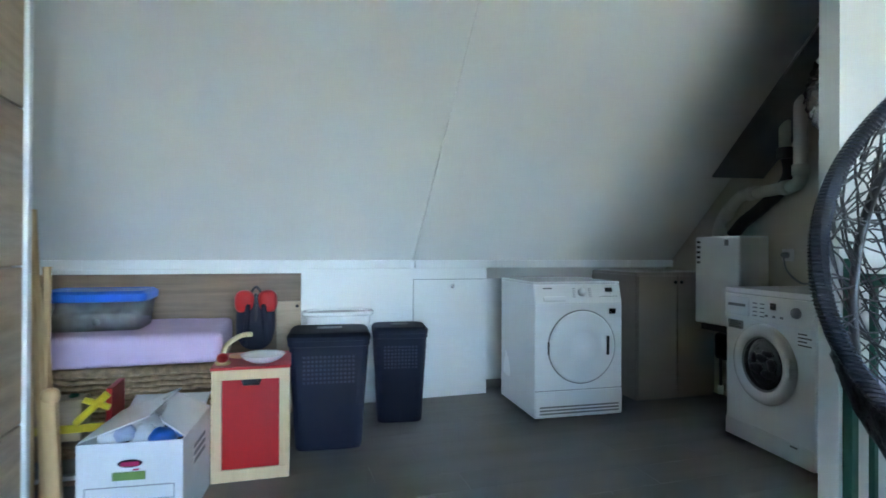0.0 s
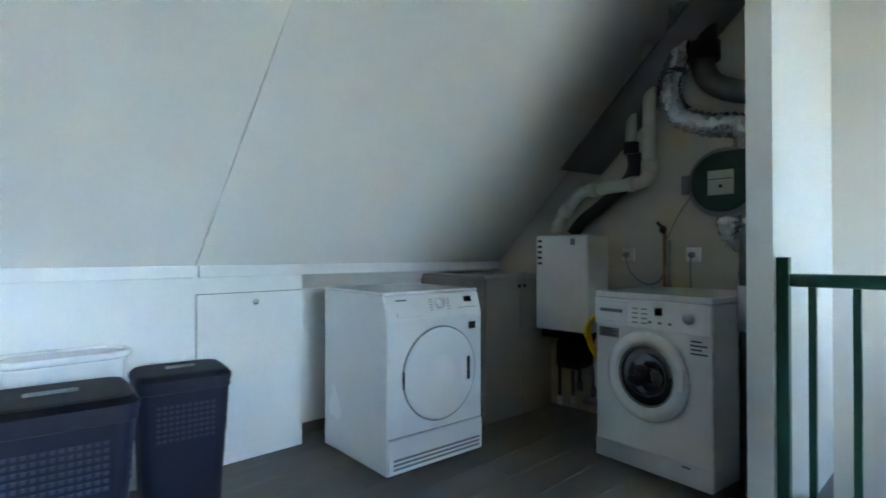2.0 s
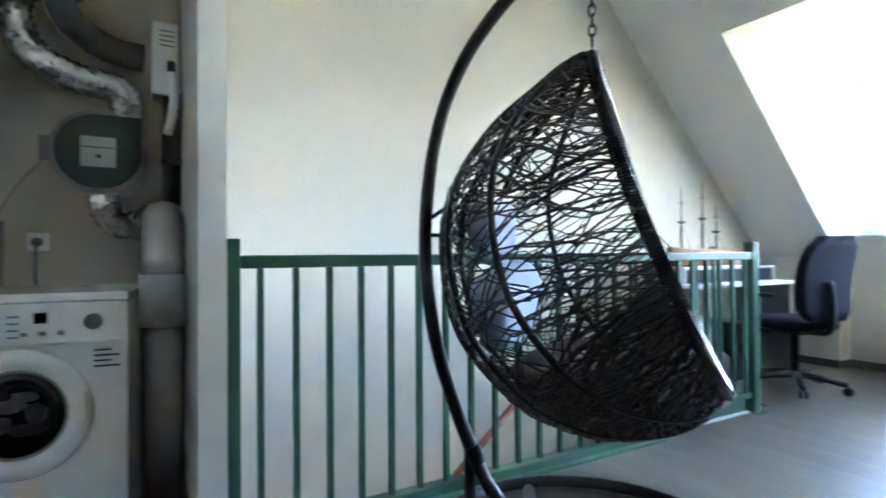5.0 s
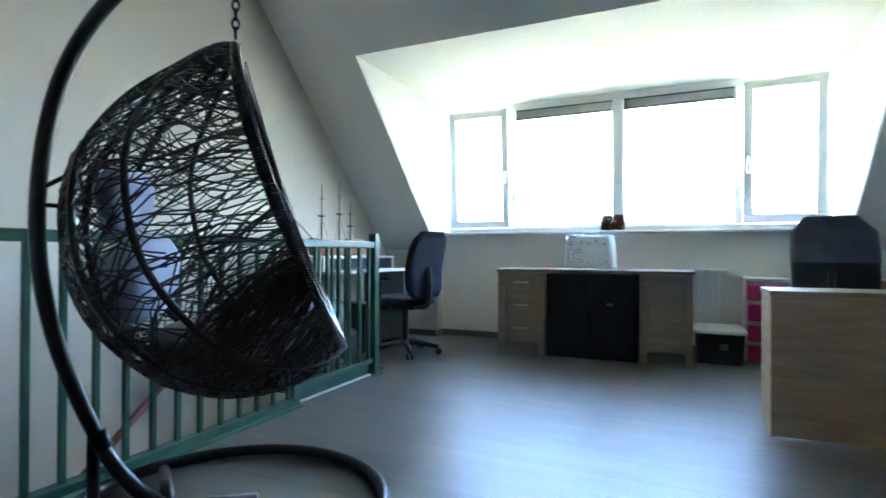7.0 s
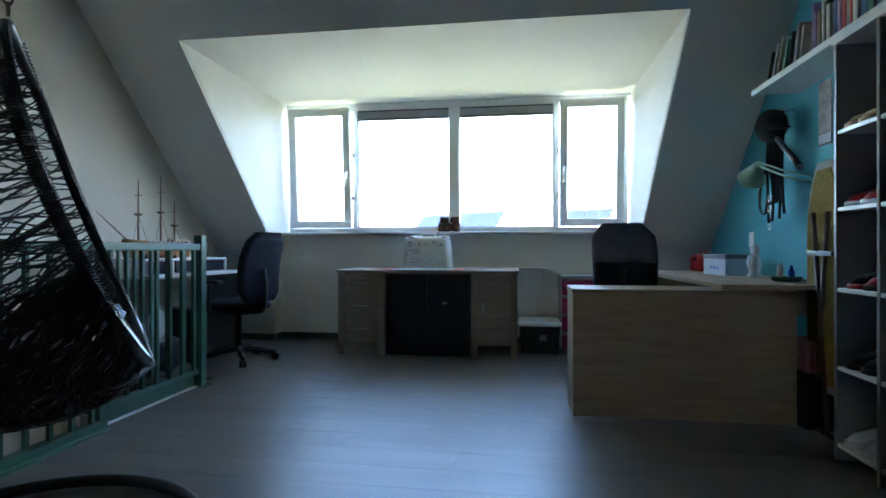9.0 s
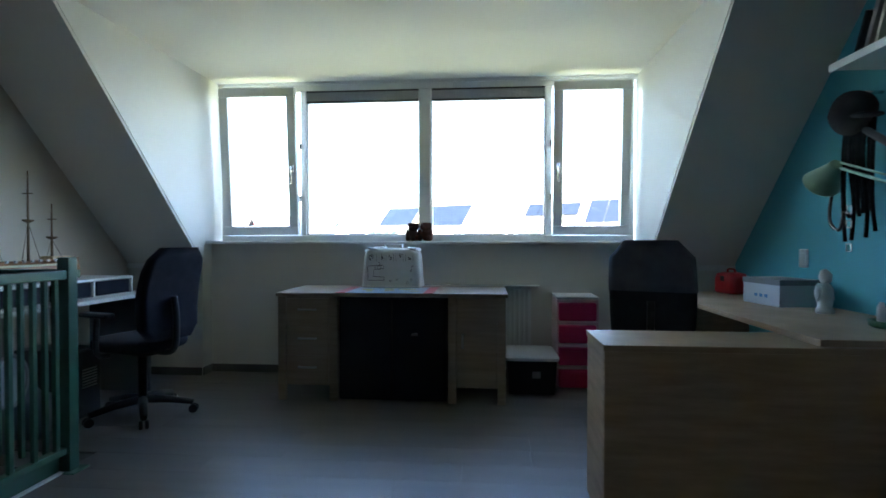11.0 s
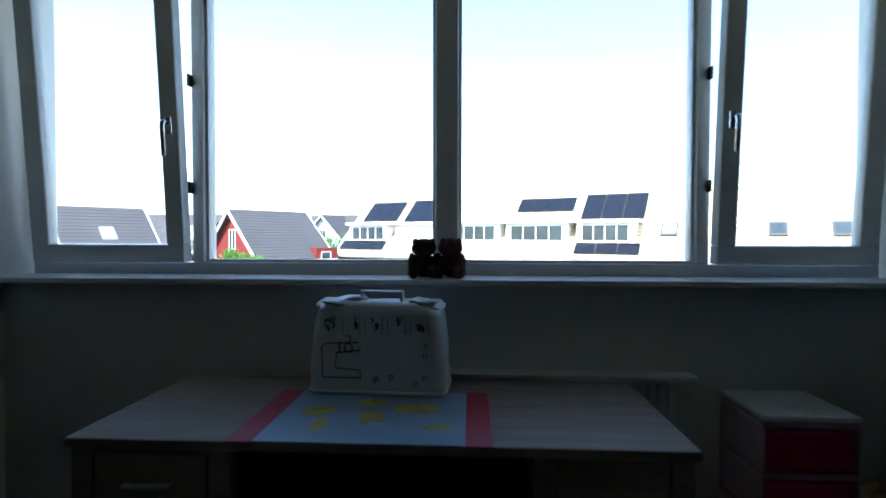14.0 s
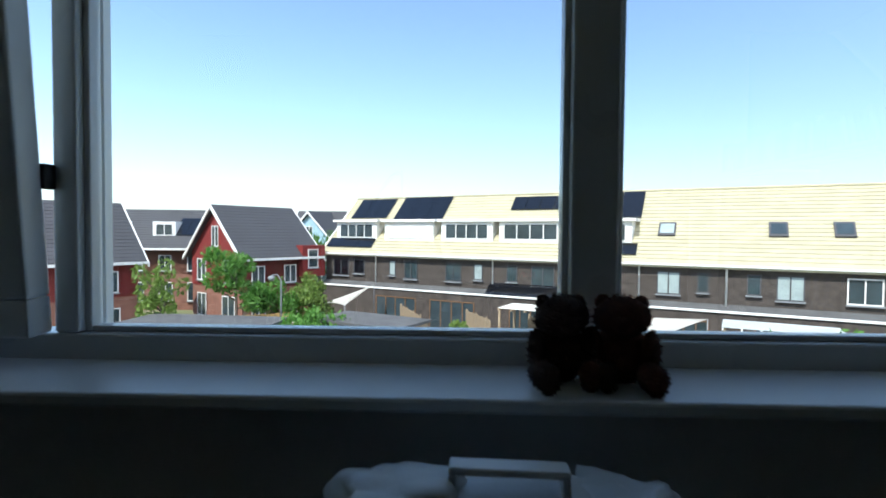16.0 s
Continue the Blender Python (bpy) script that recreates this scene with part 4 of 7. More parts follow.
def toy_rack():
    r = thing("toy_rack", "wooden toy rack in red and yellow with toys", "toy rack", pose(-0.60, 3.10, 0))
    part("side", box(0.11, 0.135, 0.0, 0.20, 0, 0.44, 0.004), REDP, r)
    part("side", box(-0.30, -0.275, 0.0, 0.20, 0, 0.44, 0.004), PINE, r)
    part("shelf", box(-0.275, 0.11, 0.0, 0.20, 0.20, 0.215, 0.003), WALNUT, r)
    part("shelf", box(-0.275, 0.11, 0.0, 0.20, 0.03, 0.045, 0.003), WALNUT, r)
    part("bar", box(-0.28, 0.11, -0.012, 0.0, 0.26, 0.295, 0.003), YELLOW, r)
    part("bar", tube([(0.0, -0.01, 0.30), (0.12, -0.012, 0.42)], 0.016, 8), YELLOW, r)
    part("bar", tube([(0.03, -0.01, 0.40), (0.13, -0.012, 0.36)], 0.014, 8), YELLOW, r)
    part("toy", blob(-0.03, 0.06, 0.36, 0.03, 0.03, 0.055, wobble=0.3), GREENL, r)
    part("toy", blob(-0.10, 0.06, 0.33, 0.05, 0.03, 0.03, wobble=0.3), YELLOW, r)
    part("bin", box(-0.12, 0.02, 0.0, 0.12, 0.22, 0.40, 0.01), OAK, r, "light wood toy bin")
    part("book", box(-0.20, 0.02, 0.01, 0.18, 0.05, 0.07, 0.002), CARD, r)
    part("book", box(-0.22, 0.0, 0.0, 0.18, 0.072, 0.085, 0.002), GREYP, r)


toy_rack()


def slat_frame():
    s = thing("slat_bundle", "leaning bundle of pine bed slats and posts", "slats", pose(-0.62, 2.80, 0))
    for k, (x0, x1, top, r) in enumerate(((0.02, -0.055, 1.20, 0.018), (0.0, -0.01, 0.98, 0.016), (-0.05, -0.075, 1.12, 0.016), (0.035, -0.035, 0.9, 0.012))):
        part("slat", tube([(x0, 0.02 * k, 0.0), (x1, 0.02 * k + 0.05, top)], r, 6, smooth=False), PINE, s)
    part("post", box(0.0, 0.052, -0.07, -0.03, 0.0, 0.50, 0.006, m=pose(0.04, 0, 0, 0, -3)), PINE, s)
    part("post_cap", blob(0.045, -0.05, 0.505, 0.032, 0.024, 0.03, power=0.8), PINE, s)
    part("slat", tube([(-0.06, -0.04, 0.70), (-0.02, -0.06, 0.40)], 0.012, 6), PINE, s)


slat_frame()


def wardrobe():
    w = thing("wardrobe", "tall light oak wardrobe with grooved panels and white edge", "wardrobe", pose(-0.572, 1.25, 0))
    part("carcass", box(-0.60, -0.03, 0.0, 1.29, 0.0, 2.25, 0.004), OAK, w)
    z = 0.04
    for h in (0.44, 0.515, 0.515, 0.515):
        for y0, y1 in ((0.0, 0.63), (0.64, 1.265)):
            part("panel", box(-0.028, 0.0, y0, y1, z, z + h - 0.006, 0.003), OAK, w)
        z += h
    part("edge_profile", box(-0.034, 0.012, 1.268, 1.30, 0.0, 2.26, 0.003), PVC, w, "white metal edge profile")


wardrobe()


# ---- hanging egg chair ----
def egg_chair():
    e = thing("egg_chair", "black rattan hanging egg chair on a curved steel stand", "hanging chair", pose(1.73, 1.0, 0, 0, 0, -142))
    profile = smooth_path([(0, 0, 1.60), (-0.085, 0, 1.56), (-0.19, 0, 1.47), (-0.33, 0, 1.355), (-0.44, 0, 1.215), (-0.482, 0, 1.10), (-0.493, 0, 0.98), (-0.475, 0, 0.82), (-0.43, 0, 0.695), (-0.35, 0, 0.59), (-0.23, 0, 0.485), (-0.13, 0, 0.44), (-0.02, 0, 0.415), (0.10, 0, 0.418), (0.21, 0, 0.445), (0.30, 0, 0.495), (0.37, 0, 0.555)], 6)
    run = [0.0]
    for p, q in zip(profile, profile[1:]):
        run.append(run[-1] + (q - p).length)
    top, tip = profile[0], profile[-1]
    inward = Vector((-0.944, 0, -0.33))

    def back(u):
        g = max(0.0, min(1.0, u)) * run[-1]
        i = 0
        while i < len(run) - 2 and run[i + 1] < g:
            i += 1
        return profile[i].lerp(profile[i + 1], (g - run[i]) / (run[i + 1] - run[i]))

    def at(u, phi, out=0.0):
        u = max(0.0, min(1.0, u))
        c = top.lerp(tip, u) + inward * (0.035 * math.sin(math.pi * u))
        w = 0.48 * max(0.0, 1 - abs(2 * u ** 1.06 - 1) ** 2.2) ** 0.75
        b = back(u) - c
        k = 1 + out / max(0.1, b.length)
        return c + b * (k * math.cos(phi)) + Vector((0, (w + out) * math.sin(phi), 0))

    U = [k / 40 for k in range(41)]
    rim = [at(u, math.pi / 2) for u in U] + [at(u, -math.pi / 2) for u in U[-2:0:-1]]
    part("rim", tube(rim, 0.014, 8, closed=True), RATTAN, e)
    for ss in (-1, 1):
        # cord wound round the rim
        cord = []
        for k in range(900):
            g = 0.03 + 0.95 * k / 900
            c, d = at(g, ss * math.pi / 2), Vector((0.33, 0, -0.944))
            side = d.cross(Vector((0, 1, 0)))
            a = k * 0.9
            cord.append(c + side * (0.017 * math.cos(a)) + Vector((0, 0.017 * math.sin(a), 0)))
        part("rim_binding", tube(cord, 0.0042, 4, smooth=False), CORD, e, "glossy cord wound round the rim")
    for phi in (-57, -34, -11, 11, 34, 57):
        part("rib", tube([at(u, radians(phi)) for u in U], 0.0115, 6), RATTAN, e)
    rng = random.Random(4)
    weave = bmesh.new()

    def strand(u0, p0, p1, slope, wave, thick, seed):
        n = max(5, int(abs(p1 - p0) * 9))
        q = []
        for i in range(n + 1):
            t = i / n
            ph = p0 + (p1 - p0) * t
            uu = u0 + slope * (t - 0.5) + wave * noise.noise(Vector((ph * 2.6, seed * 3.1, 0.3)))
            q.append(at(max(0.012, min(0.992, uu)), max(-1.57, min(1.57, ph)), 0.007 * math.sin(ph * 7 + seed * 2)))
        tube(q, thick, 4, bm=weave, smooth=False)

    # long strands running round the shell, crossing one another at shallow angles
    for k in range(92):
        u0 = 0.03 + 0.94 * (k + rng.random()) / 92
        strand(u0, -1.57, 1.57, 0.16 * (rng.random() - 0.5), 0.10, 0.0028, k)
    # short slanting strands between the ribs
    for k in range(250):
        u0 = 0.06 + 0.90 * rng.random()
        p0 = -1.5 + 2.3 * rng.random()
        strand(u0, p0, p0 + 0.45 + 0.5 * rng.random(), rng.choice((-1, 1)) * (0.06 + 0.16 * rng.random()), 0.05, 0.0026, k + 100)
    # the crown and the seat are woven close
    for k in range(22):
        strand(0.02 + 0.11 * rng.random(), -1.57, 1.57, 0.05 * (rng.random() - 0.5), 0.03, 0.0036, k + 400)
    for k in range(125):
        strand(0.66 + 0.33 * rng.random() ** 0.8, -1.57, 1.57, 0.10 * (rng.random() - 0.5), 0.05, 0.004, k + 500)
    part("weave", weave, RATTAN, e, "irregular black woven strands")["kind"] = "stuff"
    part("seat_cushion", blob(0.02, 0, 0.60, 0.25, 0.31, 0.08, power=0.75, wobble=0.08, u=28, v=16), CUSHION, e, "dark taupe seat cushion")
    part("back_cushion", blob(-0.27, -0.02, 0.815, 0.085, 0.25, 0.135, power=0.8, wobble=0.15), LAVEND, e, "pale blue cushion")
    part("back_cushion", blob(-0.345, 0.05, 1.065, 0.06, 0.20, 0.105, power=0.8, wobble=0.15), LAVEND, e, "pale blue cushion")
    part("side_pillow", blob(0.20, 0.20, 0.68, 0.10, 0.10, 0.06, power=0.8, wobble=0.3), LAVEND, e, "pale grey blue pillow")
    # stand
    pole = smooth_path([(-0.20, 0, 0.04), (-0.30, 0, 0.12), (-0.40, 0, 0.27), (-0.535, 0, 0.62), (-0.585, 0, 0.98), (-0.545, 0, 1.36), (-0.43, 0, 1.645), (-0.24, 0, 1.86), (-0.06, 0, 1.96), (0.0, 0, 1.94)], 6)
    part("pole", tube(pole, 0.024, 12), STEELB, e)
    part("sleeve", tube([(-0.39, 0, 0.255), (-0.415, 0, 0.31)], 0.029, 12), STEELB, e)
    part("brace", tube([(-0.578, 0, 1.09), (-0.475, 0, 1.15)], 0.008, 6), STEELB, e)
    part("brace", tube([(-0.583, 0, 1.04), (-0.485, 0, 1.035)], 0.008, 6), STEELB, e)
    c = (-0.02, -0.005)
    ring = [(c[0] + 0.53 * math.cos(a), c[1] + 0.53 * math.sin(a), 0.028) for a in [2 * math.pi * k / 56 for k in range(56)]]
    part("base_ring", tube(ring, 0.024, 10, closed=True), STEELB, e)
    part("base_tube", tube([(c[0] - 0.50, c[1], 0.045), (c[0] + 0.1, c[1], 0.045)], 0.022, 10), STEELB, e)
    part("base_tube", tube([(-0.20, 0, 0.05), (-0.05, -0.40, 0.04)], 0.022, 10), STEELB, e)
    part("base_tube", tube([(-0.20, 0, 0.05), (-0.30, 0.34, 0.04)], 0.022, 10), STEELB, e)
    part("strut", tube([(-0.42, 0.0, 0.33), (-0.47, 0.13, 0.05)], 0.02, 8), STEELB, e)
    z = 1.93
    k = 0
    while z > 1.61:
        a = [(0.011 * math.cos(q), 0.0, 0.021 * math.sin(q)) for q in [2 * math.pi * i / 10 for i in range(10)]]
        m = Matrix.Translation((0, 0, z)) @ pose(0, 0, 0, 0, 0, 90 * (k % 2))
        part("chain_link", tube([m @ Vector(p) for p in a], 0.0042, 5, closed=True), STEELB, e)
        z -= 0.032
        k += 1


egg_chair()


# ---- study corner under the dormer ----
def centre_desk():
    d = thing("desk", "grey oak desk with three drawers and a cupboard", "desk", pose(0.25, -2.165, 0))
    W = 1.60
    part("desktop", box(-0.005, W + 0.005, -0.62, 0.0, 0.725, 0.752, 0.004), OAKX, d)
    for x in (0.01, 0.345, 1.17, 1.535):
        for y in (-0.02, -0.60):
            part("leg", box(x, x + 0.055, y - 0.02, y + 0.015, 0.0, 0.724, 0.003), OAKX, d)
    for x0, x1 in ((0.065, 0.345), (1.225, 1.535)):
        part("carcass", box(x0, x1, -0.60, -0.024, 0.105, 0.722, 0.002), OAKX, d)
    dr = part("cupboard_door", box(0.072, 0.338, -0.022, -0.006, 0.118, 0.715, 0.003), OAKX, d)
    part("handle", tube([(0.30, -0.004, 0.385), (0.30, 0.012, 0.39), (0.30, 0.012, 0.47), (0.30, -0.004, 0.475)], 0.0075, 8), SATIN, dr, "metal bar handle")
    for k in range(3):
        f = part("drawer", box(1.232, 1.528, -0.022, -0.006, 0.118 + k * 0.2, 0.312 + k * 0.2, 0.003), OAKX, d)
        part("handle", tube([(1.32, -0.004, 0.235 + k * 0.2), (1.32, 0.012, 0.235 + k * 0.2), (1.44, 0.012, 0.235 + k * 0.2), (1.44, -0.004, 0.235 + k * 0.2)], 0.0075, 6), SATIN, f, "metal bar handle")


centre_desk()
pcs = thing("storage_chest", "dark navy two-door chest under the desk", "chest", pose(0.66, -2.20, 0))
part("body", box(0.005, 0.755, -0.50, -0.02, 0.0, 0.715, 0.006), NAVY, pcs)
for k in range(2):
    d_ = part("door", box(0.01 + k * 0.373, 0.378 + k * 0.373, -0.018, 0.0, 0.02, 0.705, 0.004), NAVY, pcs)
    if k == 0:
        part("lock", box(0.20, 0.245, 0.0, 0.006, 0.455, 0.475, 0.002), CHROME, d_)

dp_ = thing("desk_pad", "world map desk pad with red tape edges", "desk pad", pose(1.09, -2.38, 0.753))
TAPE = material("red tape", (0.48, 0.02, 0.045), 0.35, 0.08, 0.2)
SEA = material("map sea blue", (0.29, 0.42, 0.58), 0.35, 0.06, 0.2)
LAND = material("map land yellow", (0.62, 0.50, 0.10), 0.4, 0.3, 0.06)
part("sheet", box(-0.27, 0.27, -0.22, 0.22, 0.0, 0.003, 0.001), SEA, dp_)
rng = random.Random(8)
for k, (x, y, rx, ry) in enumerate(((0.17, -0.02, 0.07, 0.05), (0.13, 0.09, 0.03, 0.06), (0.0, 0.03, 0.05, 0.07), (0.02, -0.10, 0.06, 0.04), (-0.12, -0.05, 0.09, 0.06), (-0.19, 0.10, 0.05, 0.03))):
    pts = []
    for i in range(16):
        a = 2 * math.pi * i / 16
        q = 0.75 + 0.4 * noise.noise(Vector((math.cos(a) * 1.5 + k * 3, math.sin(a) * 1.5, k)))
        pts.append((x + rx * q * math.cos(a), y + ry * q * math.sin(a)))
    part("continent", prism(pts, "z", 0.0032, 0.0036), LAND, dp_)
for s in (-1, 1):
    part("red_tape", box(s * 0.305 - 0.034, s * 0.305 + 0.034, -0.225, 0.225, 0.0, 0.0035, 0.001), TAPE, dp_, "glossy red tape strip")


def sewing_case():
    c = thing("sewing_machine_case", "white quilted sewing machine cover with line drawings", "sewing machine case", pose(1.11, -2.66, 0.7565, 0, 0, -3))
    secs = []
    shape = ((0.0, 0.452, 0.21, 0.03), (0.012, 0.458, 0.214, 0.03), (0.03, 0.450, 0.21, 0.03), (0.09, 0.445, 0.205, 0.035), (0.15, 0.442, 0.20, 0.035), (0.21, 0.432, 0.195, 0.04), (0.255, 0.425, 0.185, 0.045), (0.28, 0.405, 0.165, 0.05), (0.297, 0.37, 0.13, 0.045), (0.302, 0.29, 0.08, 0.035))
    for z, w, d, r in shape:
        q = round_rect(0, 0, w, d, r, z, 12)
        soft = min(1.0, z / 0.05)
        secs.append([(p[0] + soft * 0.010 * noise.noise(Vector(p) * 14), p[1] + soft * 0.003 * noise.noise(Vector(p) * 16 + Vector((3, 0, 0))), p[2] + (0.018 * noise.noise(Vector(p) * 11) + 0.008 * noise.noise(Vector(p) * 30) if z > 0.2 else 0)) for p in q])
    part("cover", loft(secs), material("white oilcloth", (0.66, 0.68, 0.68), 0.38, 0.06, 0.15, 0.5, fine=28), c)
    part("hem", tube([(p[0], p[1], p[2]) for p in round_rect(0, 0, 0.456, 0.213, 0.03, 0.010, 8)], 0.005, 6, closed=True), WHITE, c)
    for k, (x, y, w, d) in enumerate(((0.135, 0.01, 0.075, 0.07), (-0.15, 0.0, 0.062, 0.066))):
        part("fold", blob(x, y, 0.284, w, d, 0.022, power=0.8, wobble=0.7, seed=4 + 3 * k, u=24, v=12), bpy.data.materials["white oilcloth"], c)
    grip = bmesh.new()
    box(-0.074, 0.074, -0.018, 0.018, 0.320, 0.330, 0.004, bm=grip)
    for sx in (-0.074, 0.064):
        box(sx, sx + 0.010, -0.018, 0.018, 0.280, 0.322, 0.003, bm=grip)
    part("handle", grip, WHITE, c, "flat white carrying handle")
    ink = material("faded black ink", (0.05, 0.05, 0.06), 0.7)

    def face(z):
        for a, b in zip(shape, shape[1:]):
            if a[0] <= z <= b[0]:
                return (a[2] + (b[2] - a[2]) * (z - a[0]) / (b[0] - a[0])) / 2 + 0.001
        return 0.1

    def stroke(pts, r=0.0022):
        part("drawing", tube([(x, face(z), z) for x, z in pts], r, 5), ink, c)
    # a sewing machine
    stroke([(0.05, 0.055), (0.175, 0.055), (0.18, 0.155), (0.165, 0.165), (0.06, 0.17), (0.05, 0.145), (0.13, 0.135), (0.135, 0.085), (0.05, 0.08), (0.05, 0.055)])
    stroke([(0.09 + 0.014 * math.cos(a), 0.152 + 0.014 * math.sin(a)) for a in [i * math.pi / 5 for i in range(11)]])
    stroke([(0.085, 0.17), (0.085, 0.19), (0.095, 0.19)])
    stroke([(0.12, 0.165), (0.12, 0.135)])
    # a row of small pictures along the top
    rng = random.Random(6)
    for k in range(5):
        x = 0.175 - 0.075 * k
        if k:
            for dx in (0.0, 0.058):
                stroke([(x - dx + 0.01, 0.20), (x - dx + 0.012, 0.255)], 0.0011)
        for j in range(4):
            px, pz = x - 0.008 - 0.032 * rng.random(), 0.205 + 0.035 * rng.random()
            stroke([(px, pz), (px - 0.006, pz + 0.012), (px + 0.004, pz + 0.018)], 0.0016 + 0.0012 * rng.random())
    stroke([(0.172, 0.235), (0.162, 0.243), (0.152, 0.238)], 0.0035)
    stroke([(0.170, 0.228), (0.162, 0.215), (0.154, 0.212)], 0.0028)
    for x, z in ((-0.165, 0.15), (-0.05, 0.05), (-0.16, 0.05), (-0.13, 0.03), (0.0, 0.04), (-0.16, 0.12)):
        stroke([(x, z), (x + 0.006, z + 0.014), (x - 0.004, z + 0.02), (x - 0.008, z + 0.008)], 0.002)


sewing_case()


def teddy(x, y, rz, mat, name):
    t = thing("teddy_bear", name, "teddy bear", pose(x, y, 1.1125, 0, 0, rz), "teddy bears on the sill")
    b = bmesh.new()
    blob(0, 0, 0.047, 0.050, 0.040, 0.050, bm=b, wobble=0.12, seed=1)
    blob(0, 0.01, 0.113, 0.049, 0.042, 0.037, bm=b, wobble=0.12, seed=2)
    blob(0, 0.042, 0.106, 0.019, 0.018, 0.016, bm=b)
    for s in (-1, 1):
        blob(s * 0.031, 0.004, 0.136, 0.012, 0.009, 0.011, bm=b)
        blob(s * 0.047, 0.02, 0.058, 0.016, 0.024, 0.034, bm=b, wobble=0.1)
        blob(s * 0.045, 0.045, 0.022, 0.022, 0.040, 0.022, bm=b, wobble=0.1)
        blob(s * 0.05, 0.085, 0.025, 0.018, 0.012, 0.024, bm=b)
    rng = random.Random(int(x * 1000))
    verts = [v.co.copy() for v in b.verts]
    normals = [(v.co - Vector((0, 0.01, 0.07))).normalized() for v in b.verts]
    for c, n in zip(verts, normals):
        for k in range(2):
            d = (n + Vector((rng.gauss(0, 0.5), rng.gauss(0, 0.5), rng.gauss(0, 0.5)))).normalized() * 0.007
            e = d.cross(Vector((0.3, 0.5, 0.8))).normalized() * 0.0016
            b.faces.new([b.verts.new(c + e), b.verts.new(c - e), b.verts.new(c + d)])
    part("plush", b, mat, t)


teddy(0.995, -2.955, 12, material("dark brown plush", (0.065, 0.032, 0.022), 0.95, 0.3, 0.02, 1.0, fine=300), "small dark brown teddy bear sitting on the window sill")
teddy(0.885, -2.955, -14, material("reddish brown plush", (0.15, 0.055, 0.036), 0.95, 0.3, 0.02, 1.0, fine=300), "small reddish brown teddy bear sitting on the window sill")


def radiator():
    r = thing("radiator", "white panel radiator under the window", "radiator", pose(0.0, -2.90, 0.12))
    part("panel", box(0.03, 1.2, -0.02, 0.0, 0.0, 0.62, 0.004), ENAMEL, r)
    for k in range(30):
        part("rib", box(0.045 + k * 0.038, 0.065 + k * 0.038, 0.0, 0.012, 0.02, 0.60, 0.004), ENAMEL, r)
    part("grille", box(-0.03, 1.2, -0.028, 0.055, 0.62, 0.635, 0.002), ENAMEL, r)


radiator()
lb = thing("storage_box", "dark plastic crate with a whitish lid by the radiator", "storage box", pose(0.06, -2.62, 0))
part("tub", loft([round_rect(0, 0, 0.33, 0.36, 0.03, 0.0), round_rect(0, 0, 0.36, 0.40, 0.03, 0.245)], smooth=False), BLACK, lb)
part("lid", loft([round_rect(0, 0, 0.38, 0.42, 0.03, 0.247), round_rect(0, 0, 0.39, 0.43, 0.03, 0.27), round_rect(0, 0, 0.35, 0.39, 0.03, 0.285)], smooth=False), CARD, lb, "whitish lid")
part("label", box(-0.06, 0.0, 0.19, 0.194, 0.12, 0.17), GREYP, lb)


def drawer_tower():
    t = thing("drawer_tower", "tower of four pink plastic drawers with clear frame", "drawer unit", pose(-0.293, -2.62, 0))
    z = 0.0
    for k in range(4):
        h = 0.165
        fr_ = bmesh.new()
        box(-0.155, 0.155, -0.29, 0.0, z + h - 0.018, z + h, 0.005, bm=fr_)
        box(-0.155, -0.145, -0.29, 0.0, z, z + h - 0.018, 0.002, bm=fr_)
        box(0.145, 0.155, -0.29, 0.0, z, z + h - 0.018, 0.002, bm=fr_)
        part("frame", fr_, material("milky plastic", (0.62, 0.45, 0.50), 0.4, 0.05, 0.2), t)
        f = part("drawer", box(-0.140, 0.140, -0.28, 0.012, z + 0.006, z + h - 0.024, 0.012), PINK, t)
        part("grip", box(-0.05, 0.05, 0.010, 0.02, z + h - 0.05, z + h - 0.03, 0.004), PINK, f)
        z += h + 0.003
    part("top_cover", box(-0.157, 0.157, -0.295, 0.005, z, z + 0.022, 0.008), CARD, t)


drawer_tower()


def wicker_basket():
    b = thing("wicker_basket", "pale wicker basket holding red and wooden toys", "basket", pose(-0.648, -2.60, 0))
    for r in range(14):
        z = 0.015 + r * 0.03
        rad = 0.150 + 0.018 * r / 13
        pts = [((rad + 0.005 * (1 if (k + r) % 2 else -1)) * math.cos(2 * math.pi * k / 30), (rad + 0.005 * (1 if (k + r) % 2 else -1)) * math.sin(2 * math.pi * k / 30), z) for k in range(30)]
        part("weave_strand", tube(pts, 0.016, 5, closed=True), PALE if r > 11 else WICKER, b)
    part("bottom", lathe([(0.145, 0.004), (0.145, 0.012)], 24), WICKER, b)
    part("toy", tube([(0.04, 0.0, 0.15), (-0.06, -0.02, 0.57)], 0.025, 8), REDP, b, "red toy shaft")
    part("toy", blob(-0.06, -0.02, 0.56, 0.045, 0.03, 0.03), REDP, b)
    part("toy", tube([(0.12, 0.03, 0.45), (-0.08, 0.05, 0.47)], 0.014, 8), PINE, b)
    part("toy", blob(0.03, 0.02, 0.36, 0.08, 0.07, 0.06, wobble=0.3), PALE, b)


wicker_basket()


